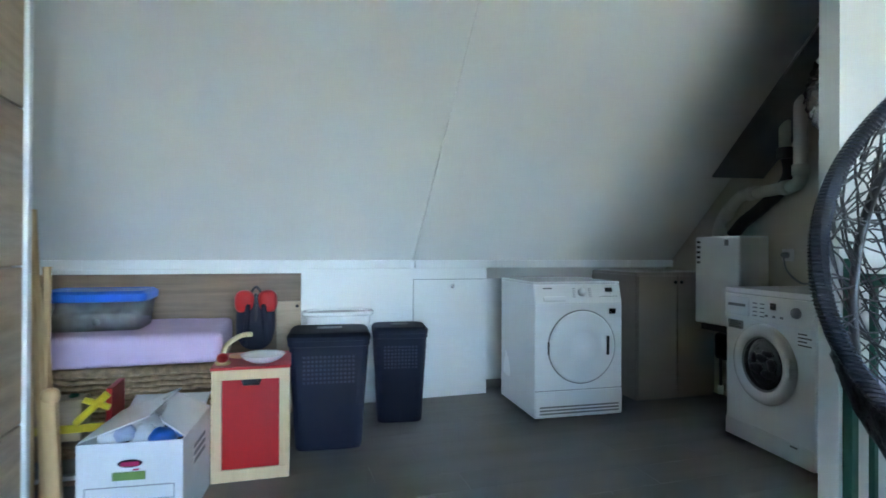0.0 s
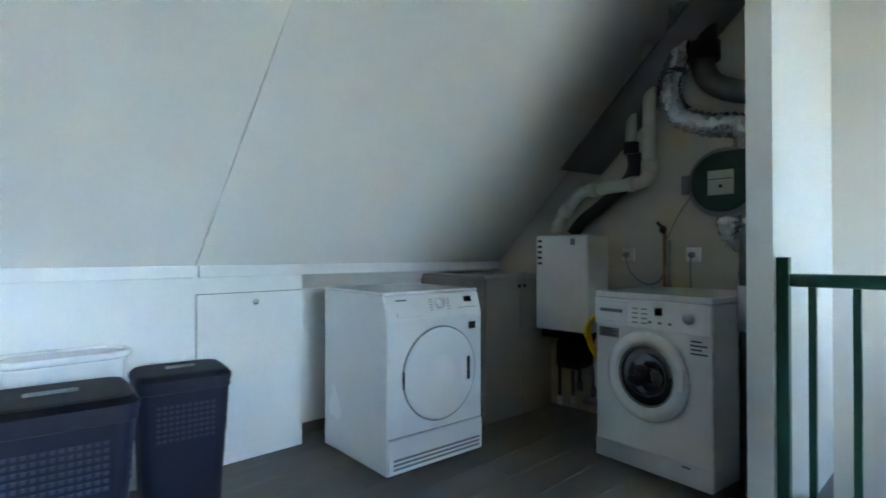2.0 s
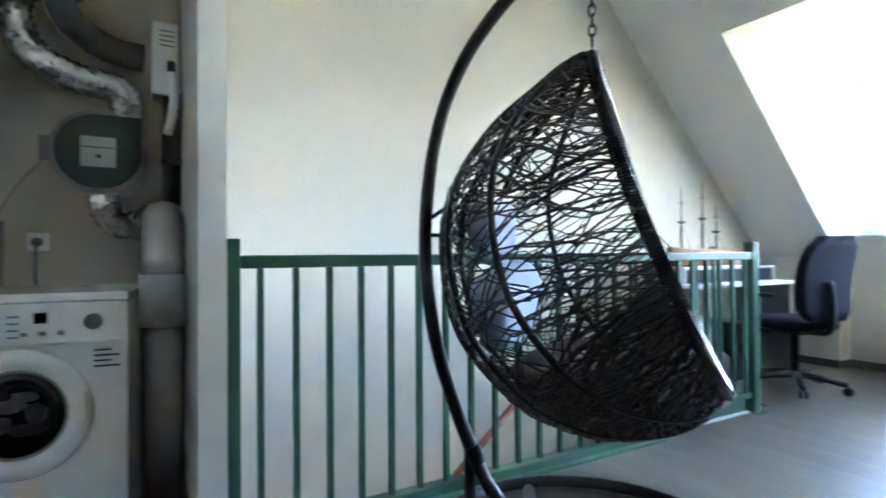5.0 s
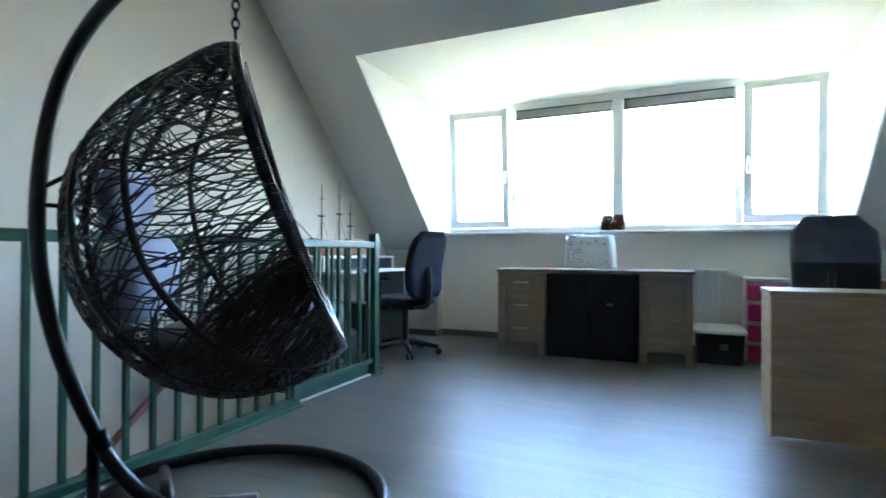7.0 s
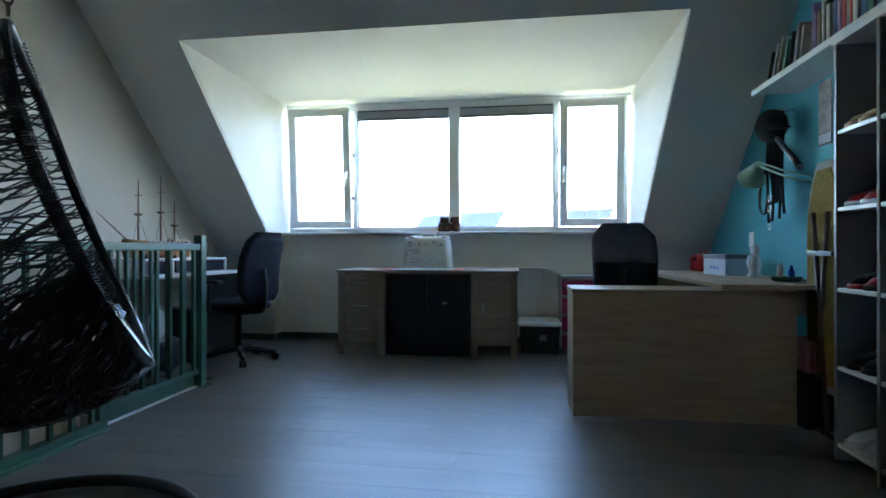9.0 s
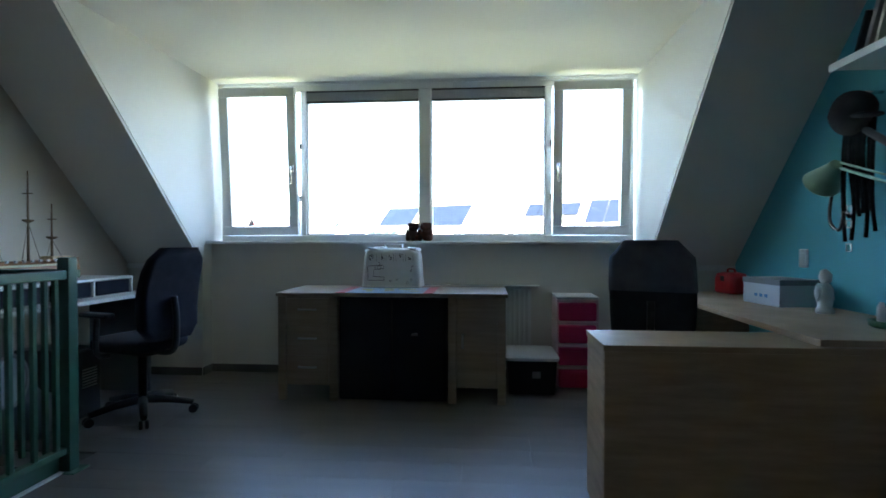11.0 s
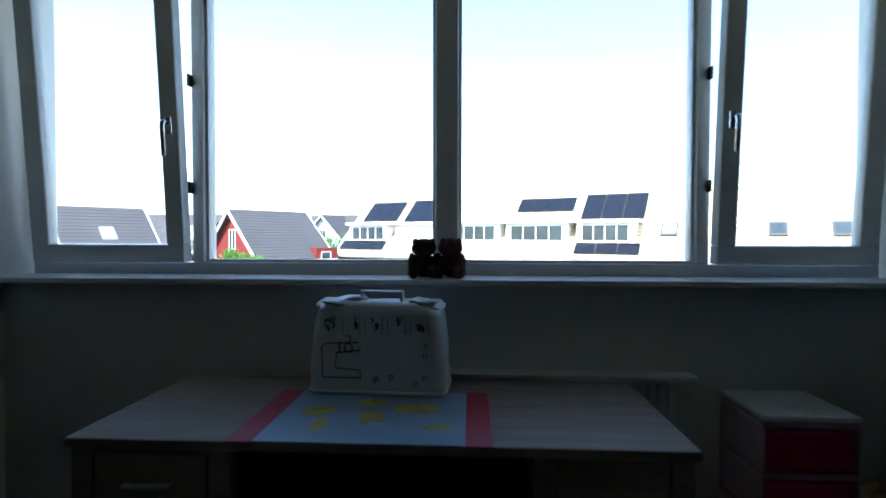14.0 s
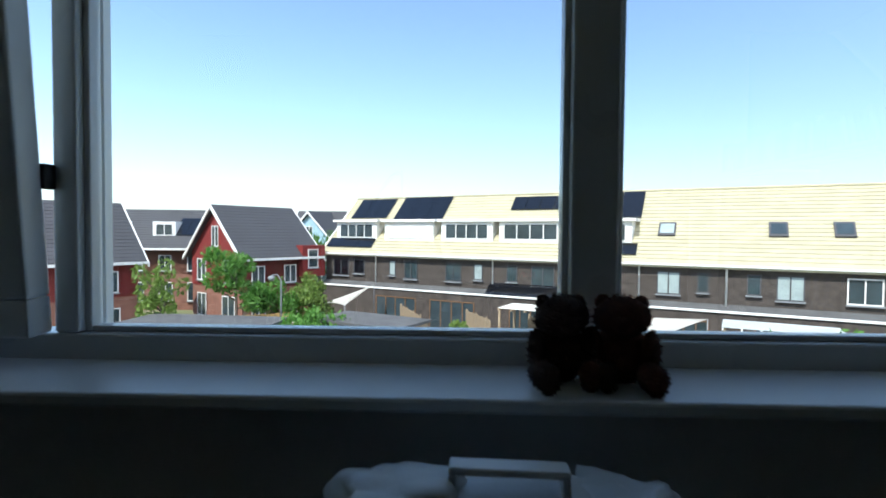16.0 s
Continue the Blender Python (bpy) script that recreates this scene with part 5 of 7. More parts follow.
def office_chair(name, label, m, w, back_h, seat_z, back_w, mat, shape):
    c = thing("office_chair", label, "office chair", m)
    for k in range(5):
        a = 2 * math.pi * k / 5 + 0.3
        d = Vector((math.cos(a), math.sin(a), 0))
        leg = part("leg", tube([d * 0.03 + Vector((0, 0, 0.105)), d * 0.16 + Vector((0, 0, 0.095)), d * 0.30 + Vector((0, 0, 0.068))], [0.028, 0.024, 0.018], 8), BLACK, c)
        cs = bmesh.new()
        side = Vector((-d.y, d.x, 0))
        for s in (-1, 1):
            b = lathe([(0.026, -0.01), (0.028, 0.0), (0.026, 0.01)], 14)
            ax = side.to_track_quat("Z", "Y").to_matrix().to_4x4()
            b.transform(Matrix.Translation(d * 0.30 + Vector((0, 0, 0.0285)) + side * s * 0.016) @ ax)
            merge(cs, b)
        part("castor", cs, BLACK, leg)
    part("gas_lift", tube([(0, 0, 0.08), (0, 0, seat_z - 0.06)], 0.026, 12), STEELB, c)
    part("mechanism", box(-0.08, 0.08, -0.12, 0.10, seat_z - 0.075, seat_z - 0.035, 0.01), BLACK, c)
    part("seat", blob(0, 0.02, seat_z, w / 2, 0.25, 0.05, power=0.6, u=24, v=12), mat, c)
    part("back_bar", tube(smooth_path([(0, -0.08, seat_z - 0.05), (0, -0.27, seat_z - 0.03), (0, -0.30, seat_z + 0.15), (0, -0.28, seat_z + 0.3)], 5), 0.02, 8), BLACK, c)
    secs = []
    for k in range(9):
        t = k / 8
        z = seat_z + shape + (back_h - shape) * t
        ww = back_w * (0.86 + 0.28 * math.sin(math.pi * (0.15 + 0.75 * t)) * 0.5) * (1 - 0.35 * max(0, t - 0.85) / 0.15) * (1 - 0.25 * max(0, 0.12 - t) / 0.12)
        yb = -0.24 - 0.09 * t + 0.05 * math.sin(math.pi * t)
        secs.append([(p[0], p[1], z) for p in round_rect(0, yb, ww, 0.085, 0.038, z, 6)])
    part("backrest", loft(secs), mat, c)
    for s in (-1, 1) if w < 0.5 else ():
        part("armrest", tube(smooth_path([(s * 0.20, 0.02, seat_z - 0.05), (s * (w / 2 + 0.05), 0.02, seat_z - 0.02), (s * (w / 2 + 0.06), 0.0, seat_z + 0.19)], 5), 0.016, 8), BLACK, c)
        part("arm_pad", box(s * (w / 2 + 0.06) - 0.03, s * (w / 2 + 0.06) + 0.03, -0.12, 0.13, seat_z + 0.19, seat_z + 0.22, 0.012), BLACK, c)
    return c


office_chair("office_chair", "navy fabric swivel office chair at the model ship desk", pose(2.57, -1.78, 0, 0, 0, -108), 0.46, 0.60, 0.47, 0.42, NAVYF, 0.04)
tall = office_chair("office_chair", "tall dark grey high-back swivel office chair with lighter upper back", pose(-0.58, -1.72, 0, 0, 0, 158), 0.50, 0.62, 0.49, 0.44, material("charcoal fabric", (0.030, 0.032, 0.042), 0.9, 0.2, 0.08, 0.5, fine=350), 0.06)
# shell over the upper back, its lighter colour stands for the fabric's sheen
secs = []
for k in range(7):
    t = 0.52 + 0.485 * k / 6
    z = 0.49 + 0.06 + 0.56 * t
    ww = 0.44 * (0.86 + 0.28 * math.sin(math.pi * (0.15 + 0.75 * t)) * 0.5) * (1 - 0.35 * max(0, t - 0.85) / 0.15) + 0.008
    secs.append(round_rect(0, -0.24 - 0.09 * t + 0.05 * math.sin(math.pi * t), ww, 0.093, 0.041, z, 6))
part("upper_back_sheen", loft(secs), material("slate grey fabric with sheen in colour", (0.115, 0.13, 0.17), 0.9, 0.18, 0.08, 0.5, fine=350), tall, "upper back coloured lighter slate grey for the fabric sheen")


def corner_desk():
    d = thing("corner_desk", "light oak L-shaped corner desk with solid front panel", "desk", pose(0, 0, 0))
    part("desktop", box(-1.20, -0.05, -0.985, -0.635, 0.690, 0.714, 0.003), OAK, d)
    part("front_panel", box(-1.18, -0.055, -0.66, -0.642, 0.012, 0.690, 0.003), OAK, d)
    part("side_panel", box(-0.078, -0.055, -0.98, -0.661, 0.0, 0.690, 0.003), OAK, d)
    part("return_top", box(-1.486, -0.82, -2.55, -0.62, 0.722, 0.748, 0.003), OAK, d)
    part("side_panel", box(-1.48, -0.95, -2.54, -2.52, 0.0, 0.722, 0.003), OAK, d)
    part("side_panel", box(-1.205, -1.185, -1.0, -0.655, 0.0, 0.69, 0.003), OAK, d)
    part("bearer", box(-1.48, -0.90, -1.0, -0.98, 0.55, 0.722, 0.003), OAK, d)


corner_desk()
kt = thing("lunch_box", "small rounded red lunch box on the desk", "box", pose(-1.30, -2.40, 0.749, 0, 0, 12))
part("body", loft([round_rect(0, 0, w, d, 0.035, z, 6) for z, w, d in ((0.0, 0.12, 0.19), (0.015, 0.135, 0.21), (0.10, 0.135, 0.21), (0.135, 0.12, 0.19), (0.145, 0.08, 0.13))]), REDP, kt)
part("handle", tube(smooth_path([(0.0, -0.04, 0.14), (0.0, -0.03, 0.165), (0.0, 0.03, 0.165), (0.0, 0.04, 0.14)], 5), 0.007, 8), REDP, kt)
part("clasp", box(0.066, 0.072, -0.02, 0.02, 0.085, 0.12, 0.003), BLACK, kt)
gb = thing("filing_box", "grey cardboard filing box with print", "box", pose(-1.28, -1.76, 0.749, 0, 0, 8) @ Matrix.Scale(0.87, 4))
part("box", box(-0.13, 0.13, -0.18, 0.18, 0.0, 0.165, 0.003), material("pale grey card", (0.55, 0.58, 0.62), 0.7, 0.05, 0.2), gb)
part("lid", box(-0.134, 0.134, -0.184, 0.184, 0.135, 0.17, 0.003), GREYP, gb)
for k in range(3):
    part("print", box(0.1305, 0.132, -0.06 + 0.05 * k, -0.03 + 0.05 * k, 0.05, 0.07), material("blue print", (0.1, 0.25, 0.5), 0.7), gb)
st = thing("figurine", "white plaster figurine on the desk", "figurine", pose(-1.29, -1.37, 0.749) @ Matrix.Scale(0.87, 4))
b = bmesh.new()
lathe([(0.045, 0), (0.05, 0.015), (0.035, 0.04), (0.045, 0.09), (0.04, 0.14), (0.022, 0.17), (0.0, 0.175)], 18, bm=b)
blob(0.0, 0, 0.21, 0.032, 0.034, 0.042, bm=b, wobble=0.2)
blob(0.04, 0.01, 0.12, 0.02, 0.02, 0.05, bm=b, wobble=0.3)
part("plaster", b, CARD, st)
jr = thing("glass_dish", "green glass dish with small coloured items", "dish", pose(-1.27, -0.91, 0.749) @ Matrix.Scale(0.87, 4))
part("dish", lathe([(0.07, 0), (0.085, 0.01), (0.09, 0.035), (0.082, 0.035), (0.07, 0.014), (0.0, 0.012)], 22), GREENL, jr)
part("bottle", lathe([(0.02, 0.015), (0.022, 0.07), (0.010, 0.09), (0.010, 0.11)], 12, m=pose(-0.02, 0.02, 0)), BLUEP, jr)
part("bottle", lathe([(0.018, 0.015), (0.018, 0.09), (0.008, 0.12)], 12, m=pose(0.03, -0.02, 0)), CARD, jr)


def wall_lamp():
    l = thing("desk_lamp", "pale green articulated wall lamp", "lamp", pose(-1.4465, -0.782, 1.2506) @ Matrix.Scale(0.87, 4))
    part("bracket", box(-0.045, -0.02, -0.03, 0.03, -0.06, 0.06, 0.004), PVC, l)
    mint = material("mint green enamel", (0.25, 0.42, 0.30), 0.4, 0.06, 0.2)
    part("arm", tube([(-0.02, 0, 0.02), (0.14, -0.28, 0.13), (0.19, -0.54, 0.235)], 0.008, 8), mint, l)
    part("arm", tube([(-0.02, 0.02, 0.05), (0.15, -0.27, 0.165), (0.19, -0.54, 0.265)], 0.006, 8), mint, l)
    d = Vector((0.0, -0.25, -0.18)).normalized()
    q = d.to_track_quat("-Z", "Y").to_matrix().to_4x4()
    part("shade", lathe([(0.028, 0.02), (0.034, 0.0), (0.045, -0.03), (0.095, -0.14), (0.098, -0.145), (0.090, -0.14), (0.04, -0.03), (0.02, 0.0)], 24, m=Matrix.Translation((0.20, -0.57, 0.25)) @ q), mint, l, "mint green conical shade")


wall_lamp()


def riding_gear():
    h = thing("riding_gear", "black riding helmet and hanging leather straps", "riding gear", pose(-1.394, -1.278, 0.12) @ Matrix.Scale(0.87, 4))
    part("helmet", blob(0.05, 0, 1.84, 0.10, 0.14, 0.12, wobble=0.05, u=24, v=14), BLACKF, h)
    part("peak", blob(0.06, 0.13, 1.80, 0.08, 0.06, 0.015), BLACKF, h)
    rng = random.Random(3)
    for k in range(9):
        y = -0.10 + 0.028 * k
        z1 = 1.05 + 0.35 * rng.random()
        part("strap", tube(smooth_path([(0.02, y, 1.80), (0.04, y + 0.02 * rng.random(), 1.6), (0.03, y - 0.02 + 0.05 * rng.random(), 1.35), (0.03, y + 0.03 * rng.random(), z1)], 5), 0.011, 5), BLACKF, h)
    part("strap_loop", tube(smooth_path([(0.05, -0.08, 1.55), (0.06, -0.15, 1.40), (0.05, -0.18, 1.25), (0.05, -0.10, 1.20), (0.05, -0.06, 1.3)], 6), 0.010, 5), BLACK, h)
    for z in (1.25, 1.12, 1.33):
        part("buckle", tube([(0.055, -0.03, z), (0.055, 0.01, z), (0.055, 0.01, z - 0.04), (0.055, -0.03, z - 0.04)], 0.004, 5, closed=True), CHROME, h)
    part("whip", tube([(0.06, 0.12, 1.72), (0.24, 0.80, 1.42)], 0.019, 8), BLACK, h)
    part("hook", tube([(-0.105, 0.0, 1.95), (0.0, 0.0, 1.95)], 0.01, 8), CHROME, h)


riding_gear()


def ironing_board():
    i = thing("ironing_board", "folded ironing board with red spotted cover", "ironing board", pose(-1.31, -0.56, 0, 0, 0, 0))
    pts = []
    for k in range(1, 27):
        t = k / 27
        z = 0.16 + 1.27 * t
        pts.append((-0.005, z, 0.17 * min(1, (t * 9) ** 0.5) * (1 if t < 0.62 else max(0.0, 1 - ((t - 0.62) / 0.38) ** 2.2) ** 0.6)))
    outline = [(-w - 0.02, z) for _, z, w in pts] + [(w - 0.02, z) for _, z, w in pts[::-1]]
    part("cover_edge", prism(outline, "x", -0.03, 0.012), material("grey cotton", (0.33, 0.32, 0.31), 0.9, 0.1, 0.1), i)
    part("mesh_plate", prism([(y * 0.90 - 0.002, 0.79 + (z - 0.79) * 0.93) for y, z in outline], "x", 0.013, 0.018), material("ochre metal mesh", (0.26, 0.17, 0.02), 0.95, 0.3, 0.012, 0.3, fine=150), i)
    for y0, y1 in ((-0.08, 0.05), (0.05, -0.08)):
        part("leg", tube([(0.035, y0, 0.0), (0.035, y1, 1.12)], 0.011, 8), material("brown lacquered tube", (0.10, 0.05, 0.03), 0.4), i)
    part("crossbar", box(0.025, 0.045, -0.13, 0.10, 0.90, 0.925, 0.003), BLACK, i)
    for k, z in enumerate((0.28, 0.55, 0.42)):
        part("spot", blob(0.010, -0.165 + 0.02 * k, z, 0.008, 0.02, 0.035), REDP, i)
    part("foot", tube([(0.035, -0.15, 0.012), (0.035, 0.10, 0.012)], 0.011, 8), BLACK, i)


ironing_board()
pk = thing("fabric_stool", "dark storage stool with a dusty pink top", "stool", pose(-1.42, -0.66, 0))
part("body", box(-0.06, 0.20, -0.22, 0.06, 0.0, 0.29, 0.01), BLACKF, pk)
part("top", box(-0.065, 0.215, -0.225, 0.07, 0.29, 0.45, 0.03), material("dusty pink fabric", (0.30, 0.12, 0.12), 0.9, 0.15, 0.1), pk)


def shoe_shelf():
    s = thing("shoe_shelf", "tall white open shelf unit with shoes", "shelf unit", pose(-1.15, -0.225, 0))
    H, Wd, D = 1.84, 0.80, 0.32
    # sides and back coloured dark for the shade inside the white unit
    SHADEB = material("grey brown board darkened for shade", (0.10, 0.088, 0.08), 0.6, 0.12, 0.3)
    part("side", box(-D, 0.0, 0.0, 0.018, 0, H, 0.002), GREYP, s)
    part("side", box(-D, 0.0, Wd - 0.018, Wd, 0, H, 0.002), SHADEB, s)
    part("side", box(-D, 0.0, 0.285, 0.303, 0.0, H, 0.002), SHADEB, s)
    part("back", box(-D - 0.005, -D, 0.0, Wd, 0, H), SHADEB, s)
    part("top", box(-D, 0.004, -0.01, Wd + 0.01, H, H + 0.02, 0.002), WHITE, s)
    for z in (0.06, 0.40, 0.745, 1.10, 1.44):
        part("shelf", box(-D, -0.004, 0.018, 0.285, z, z + 0.018, 0.002), WHITE, s)
        part("shelf", box(-D, -0.004, 0.303, Wd - 0.018, z, z + 0.018, 0.002), WHITE, s)


def shoe(x, y, z, rz, upper, sole, label):
    s = thing("shoe", label, "shoe", pose(x, y, z, 0, 0, rz), "shoes on the shelf unit")
    so = [[(p[0] * (1 - 0.12 * math.cos(i)), p[1], p[2]) for i, p in enumerate(round_rect(0, 0, 0.09, 0.25, 0.042, h, 6))] for h in (0.0, 0.022)]
    part("sole", loft(so), sole, s)
    up_ = [round_rect(0, 0.0, 0.084, 0.24, 0.04, 0.0225, 6), round_rect(0, -0.01, 0.078, 0.21, 0.036, 0.05, 6), round_rect(0, -0.055, 0.062, 0.115, 0.03, 0.078, 6)]
    part("upper", loft(up_), upper, s)


shoe_shelf()
for y, z, m1, m2, lb_ in ((-0.16, 1.118, REDP, CARD, "red canvas shoe with white sole"), (-0.05, 1.118, REDP, CARD, "red canvas shoe with white sole"),
                          (-0.16, 0.078, CARD, CARD, "worn white canvas sports shoe"), (-0.05, 0.078, CARD, CARD, "worn white canvas sports shoe"),
                          (-0.14, 0.763, BLACKF, REDP, "black and red sports shoe"), (-0.03, 0.763, REDP, BLACKF, "red and black sports shoe"),
                          (-0.15, 0.418, BLACK, BLACK, "flat black leather shoe"), (-0.05, 0.418, BLACK, BLACK, "flat black leather shoe"),
                          (-0.16, 1.458, PALE, PALE, "soft tan leather slipper"), (-0.06, 1.458, PALE, PALE, "soft tan leather slipper")):
    shoe(-1.29, y, z, -90, m1, m2, lb_)


def long_shelf():
    s = thing("wall_shelf", "long white wall shelf carrying books and magazines", "shelf", pose(-1.49, 0.3055, 1.912) @ Matrix.Scale(0.87, 4))
    part("board", box(0.0, 0.30, -1.78, 0.55, 0.0, 0.022, 0.003), WHITE, s)
    part("lip", box(0.30, 0.312, -1.78, 0.55, -0.012, 0.03, 0.003), WHITE, s)


long_shelf()
rng = random.Random(11)
cols = [material("book " + n, c, 0.55, 0.15, 0.1) for n, c in (("cream", (0.55, 0.50, 0.40)), ("red", (0.45, 0.03, 0.03)), ("black", (0.02, 0.02, 0.02)), ("blue", (0.06, 0.12, 0.25)), ("brown", (0.2, 0.12, 0.07)), ("green", (0.06, 0.2, 0.12)), ("grey", (0.3, 0.3, 0.3)), ("violet", (0.18, 0.1, 0.2)))]
names = ["cream", "red", "black", "blue", "brown", "green", "grey", "violet"]
PAPER = material("paper edge", (0.62, 0.58, 0.5), 0.8, 0.1, 0.02)


def book(m, w, h, d, ci):
    b = thing("book", "upright book with a " + names[ci] + " spine", "book", m, "books on the wall shelf")
    part("cover", box(0.0, d, 0.0, w, 0.0, h, 0.002), cols[ci], b)
    part("pages", box(0.004, d - 0.006, 0.002, w - 0.002, h - 0.001, h + 0.0012), PAPER, b)


y = -1.05
while y < 0.5:
    w = 0.015 + 0.03 * rng.random()
    book(pose(-1.43 + 0.02 * rng.random(), 0.3055 + 0.87 * y, 1.9317) @ Matrix.Scale(0.87, 4), w, 0.22 + 0.09 * rng.random(), 0.19, rng.randrange(8))
    y += w + 0.003
for k in range(7):
    book(pose(-1.43, -1.156 + k * 0.065, 1.9317, -24 + 2.0 * k) @ Matrix.Scale(0.87, 4), 0.018 + 0.012 * (k % 2), 0.24 + 0.02 * (k % 3), 0.19, (2, 6, 0, 5, 2, 6, 0)[k])

ps = thing("poster", "pale framed print on the turquoise wall", "poster", pose(-1.487, -0.93, 1.529) @ Matrix.Scale(0.87, 4))
part("print", box(0.0, 0.006, -0.075, 0.075, 0.0, 0.42, 0.001), material("faded print", (0.45, 0.42, 0.38), 0.6, 0.35, 0.08), ps)
part("margin", box(0.0065, 0.0075, -0.07, 0.07, 0.01, 0.07), CARD, ps)
sk = thing("wall_socket", "white light switch on the turquoise wall", "socket", pose(-1.489, -1.887, 1.007, 0, 0, 90), "wall sockets")
part("plate", box(-0.04, 0.04, -0.012, -0.001, -0.055, 0.055, 0.005), PVC, sk)
part("insert", box(-0.02, 0.02, -0.016, -0.011, -0.03, 0.03, 0.003), WHITE, sk)


# ---- model ship corner ----
def ship_desk():
    d = thing("side_desk", "white side desk with grey drawers and open cubbies", "desk", pose(0, 0, 0))
    part("desktop", box(2.83, 3.35, -2.35, -1.10, 0.715, 0.74, 0.003), WHITE, d)
    part("side_panel", box(2.87, 3.34, -1.15, -1.13, 0.0, 0.715, 0.003), GREYP, d)
    part("side_panel", box(2.87, 3.34, -2.32, -2.30, 0.0, 0.715, 0.003), GREYP, d)
    part("cubby_top", box(2.96, 3.34, -2.25, -1.12, 0.845, 0.860, 0.002), WHITE, d)
    for y in (-2.25, -1.88, -1.50, -1.14):
        part("cubby_divider", box(2.96, 3.34, y, y + 0.015, 0.74, 0.845, 0.002), WHITE, d)
    for y in (-2.22, -1.85, -1.47):
        part("drawer", box(2.965, 2.98, y, y + 0.32, 0.745, 0.84, 0.003), NAVY, d)


ship_desk()


def model_ship():
    s = thing("model_ship", "wooden three-masted model ship without sails", "model ship", pose(3.08, -1.45, 0.861))
    secs = []
    for k in range(13):
        t = k / 12
        y = 0.34 - 0.72 * t
        w = 0.075 * (math.sin(math.pi * min(1, 0.06 + t * 0.75)) ** 0.6)
        sheer = 0.018 * abs(2 * t - 1) ** 2
        secs.append([(math.cos(a) * w * (1 if math.sin(a) > 0 else 0.9), y, 0.075 + (0.055 + sheer if math.sin(a) > 0.3 else 0.07 * math.sin(a))) for a in [2 * math.pi * i / 12 for i in range(12)]])
    part("hull", loft(secs), material("varnished hull wood", (0.35, 0.15, 0.05), 0.35, 0.25, 0.05), s)
    part("wale", box(-0.078, -0.070, -0.34, 0.25, 0.10, 0.112), material("cream stripe", (0.6, 0.5, 0.3), 0.5), s)
    part("deck_house", box(-0.04, 0.04, -0.33, -0.18, 0.13, 0.155, 0.003), PALE, s)
    for k in range(9):
        part("gun_port", box(-0.079, -0.07, -0.28 + 0.055 * k, -0.265 + 0.055 * k, 0.125, 0.14), CARD, s)
    part("bowsprit", tube([(0, 0.30, 0.13), (0, 0.60, 0.33)], [0.007, 0.003], 6), WALNUT, s)
    for y, h in ((0.20, 0.60), (-0.05, 0.66), (-0.22, 0.48)):
        part("mast", tube([(0, y, 0.10), (0, y, h)], [0.008, 0.0035], 8), WALNUT, s)
        part("top_platform", lathe([(0.012, 0), (0.030, 0.010), (0.030, 0.018)], 12, m=pose(0, y, h * 0.54)), WALNUT, s)
        part("crosstree", tube([(-0.03, y, h * 0.80), (0.03, y, h * 0.80)], 0.003, 5), WALNUT, s)
        for sx in (-1, 1):
            part("shroud", tube([(sx * 0.06, y - 0.02, 0.13), (0, y, h * 0.54)], 0.0016, 4), WALNUT, s)
    for y in (-0.18, 0.16):
        part("cradle", box(-0.05, 0.05, y - 0.008, y + 0.008, 0.0, 0.05, 0.002), WALNUT, s)


model_ship()
bag = thing("racket", "pale tennis racket leaning under the side desk", "racket", pose(2.78, -1.06, 0))
part("frame", tube([(0.0, 0.10 * math.cos(a), 0.40 + 0.13 * math.sin(a)) for a in [2 * math.pi * i / 24 for i in range(24)]], 0.010, 8, closed=True), GREYP, bag)
part("string_bed", lathe([(0.098, -0.001), (0.098, 0.001)], 24, m=pose(0, 0, 0.40, 0, 90) @ Matrix.Diagonal((1.27, 1, 1, 1))), material("milky string bed", (0.35, 0.4, 0.42), 0.7, 0.1, 0.05), bag)
part("handle", tube([(0, 0, 0.28), (0, 0, 0.0)], 0.014, 8), BLACK, bag)


pc = thing("computer_case", "dark computer case under the side desk", "computer", pose(2.98, -1.70, 0))
part("case", box(-0.10, 0.30, -0.10, 0.10, 0.012, 0.44, 0.008), BLACK, pc)
part("front", box(-0.115, -0.101, -0.095, 0.095, 0.02, 0.43, 0.005), DUCTG, pc)
gr = bmesh.new()
for k in range(7):
    box(-0.119, -0.114, -0.06, 0.06, 0.20 + k * 0.018, 0.209 + k * 0.018, bm=gr)
part("grille", gr, SATIN, pc)["kind"] = "stuff"
for y in (-0.07, 0.07):
    for x in (-0.07, 0.27):
        part("foot", lathe([(0.014, 0), (0.014, 0.0125)], 10, m=pose(x, y, 0)), BLACK, pc)
sbg = thing("sports_bag", "grey blue soft sports bag under the side desk", "bag", pose(3.0, -1.33, 0))
part("body", blob(0, 0, 0.15, 0.20, 0.13, 0.15, power=0.8, wobble=0.25, u=24, v=14), material("grey blue nylon", (0.10, 0.13, 0.17), 0.6, 0.2, 0.1, 0.3), sbg)
part("handle", tube(smooth_path([(-0.08, -0.02, 0.27), (-0.06, -0.03, 0.36), (0.06, 0.02, 0.37), (0.08, 0.0, 0.27)], 6), 0.010, 8), BLACKF, sbg)


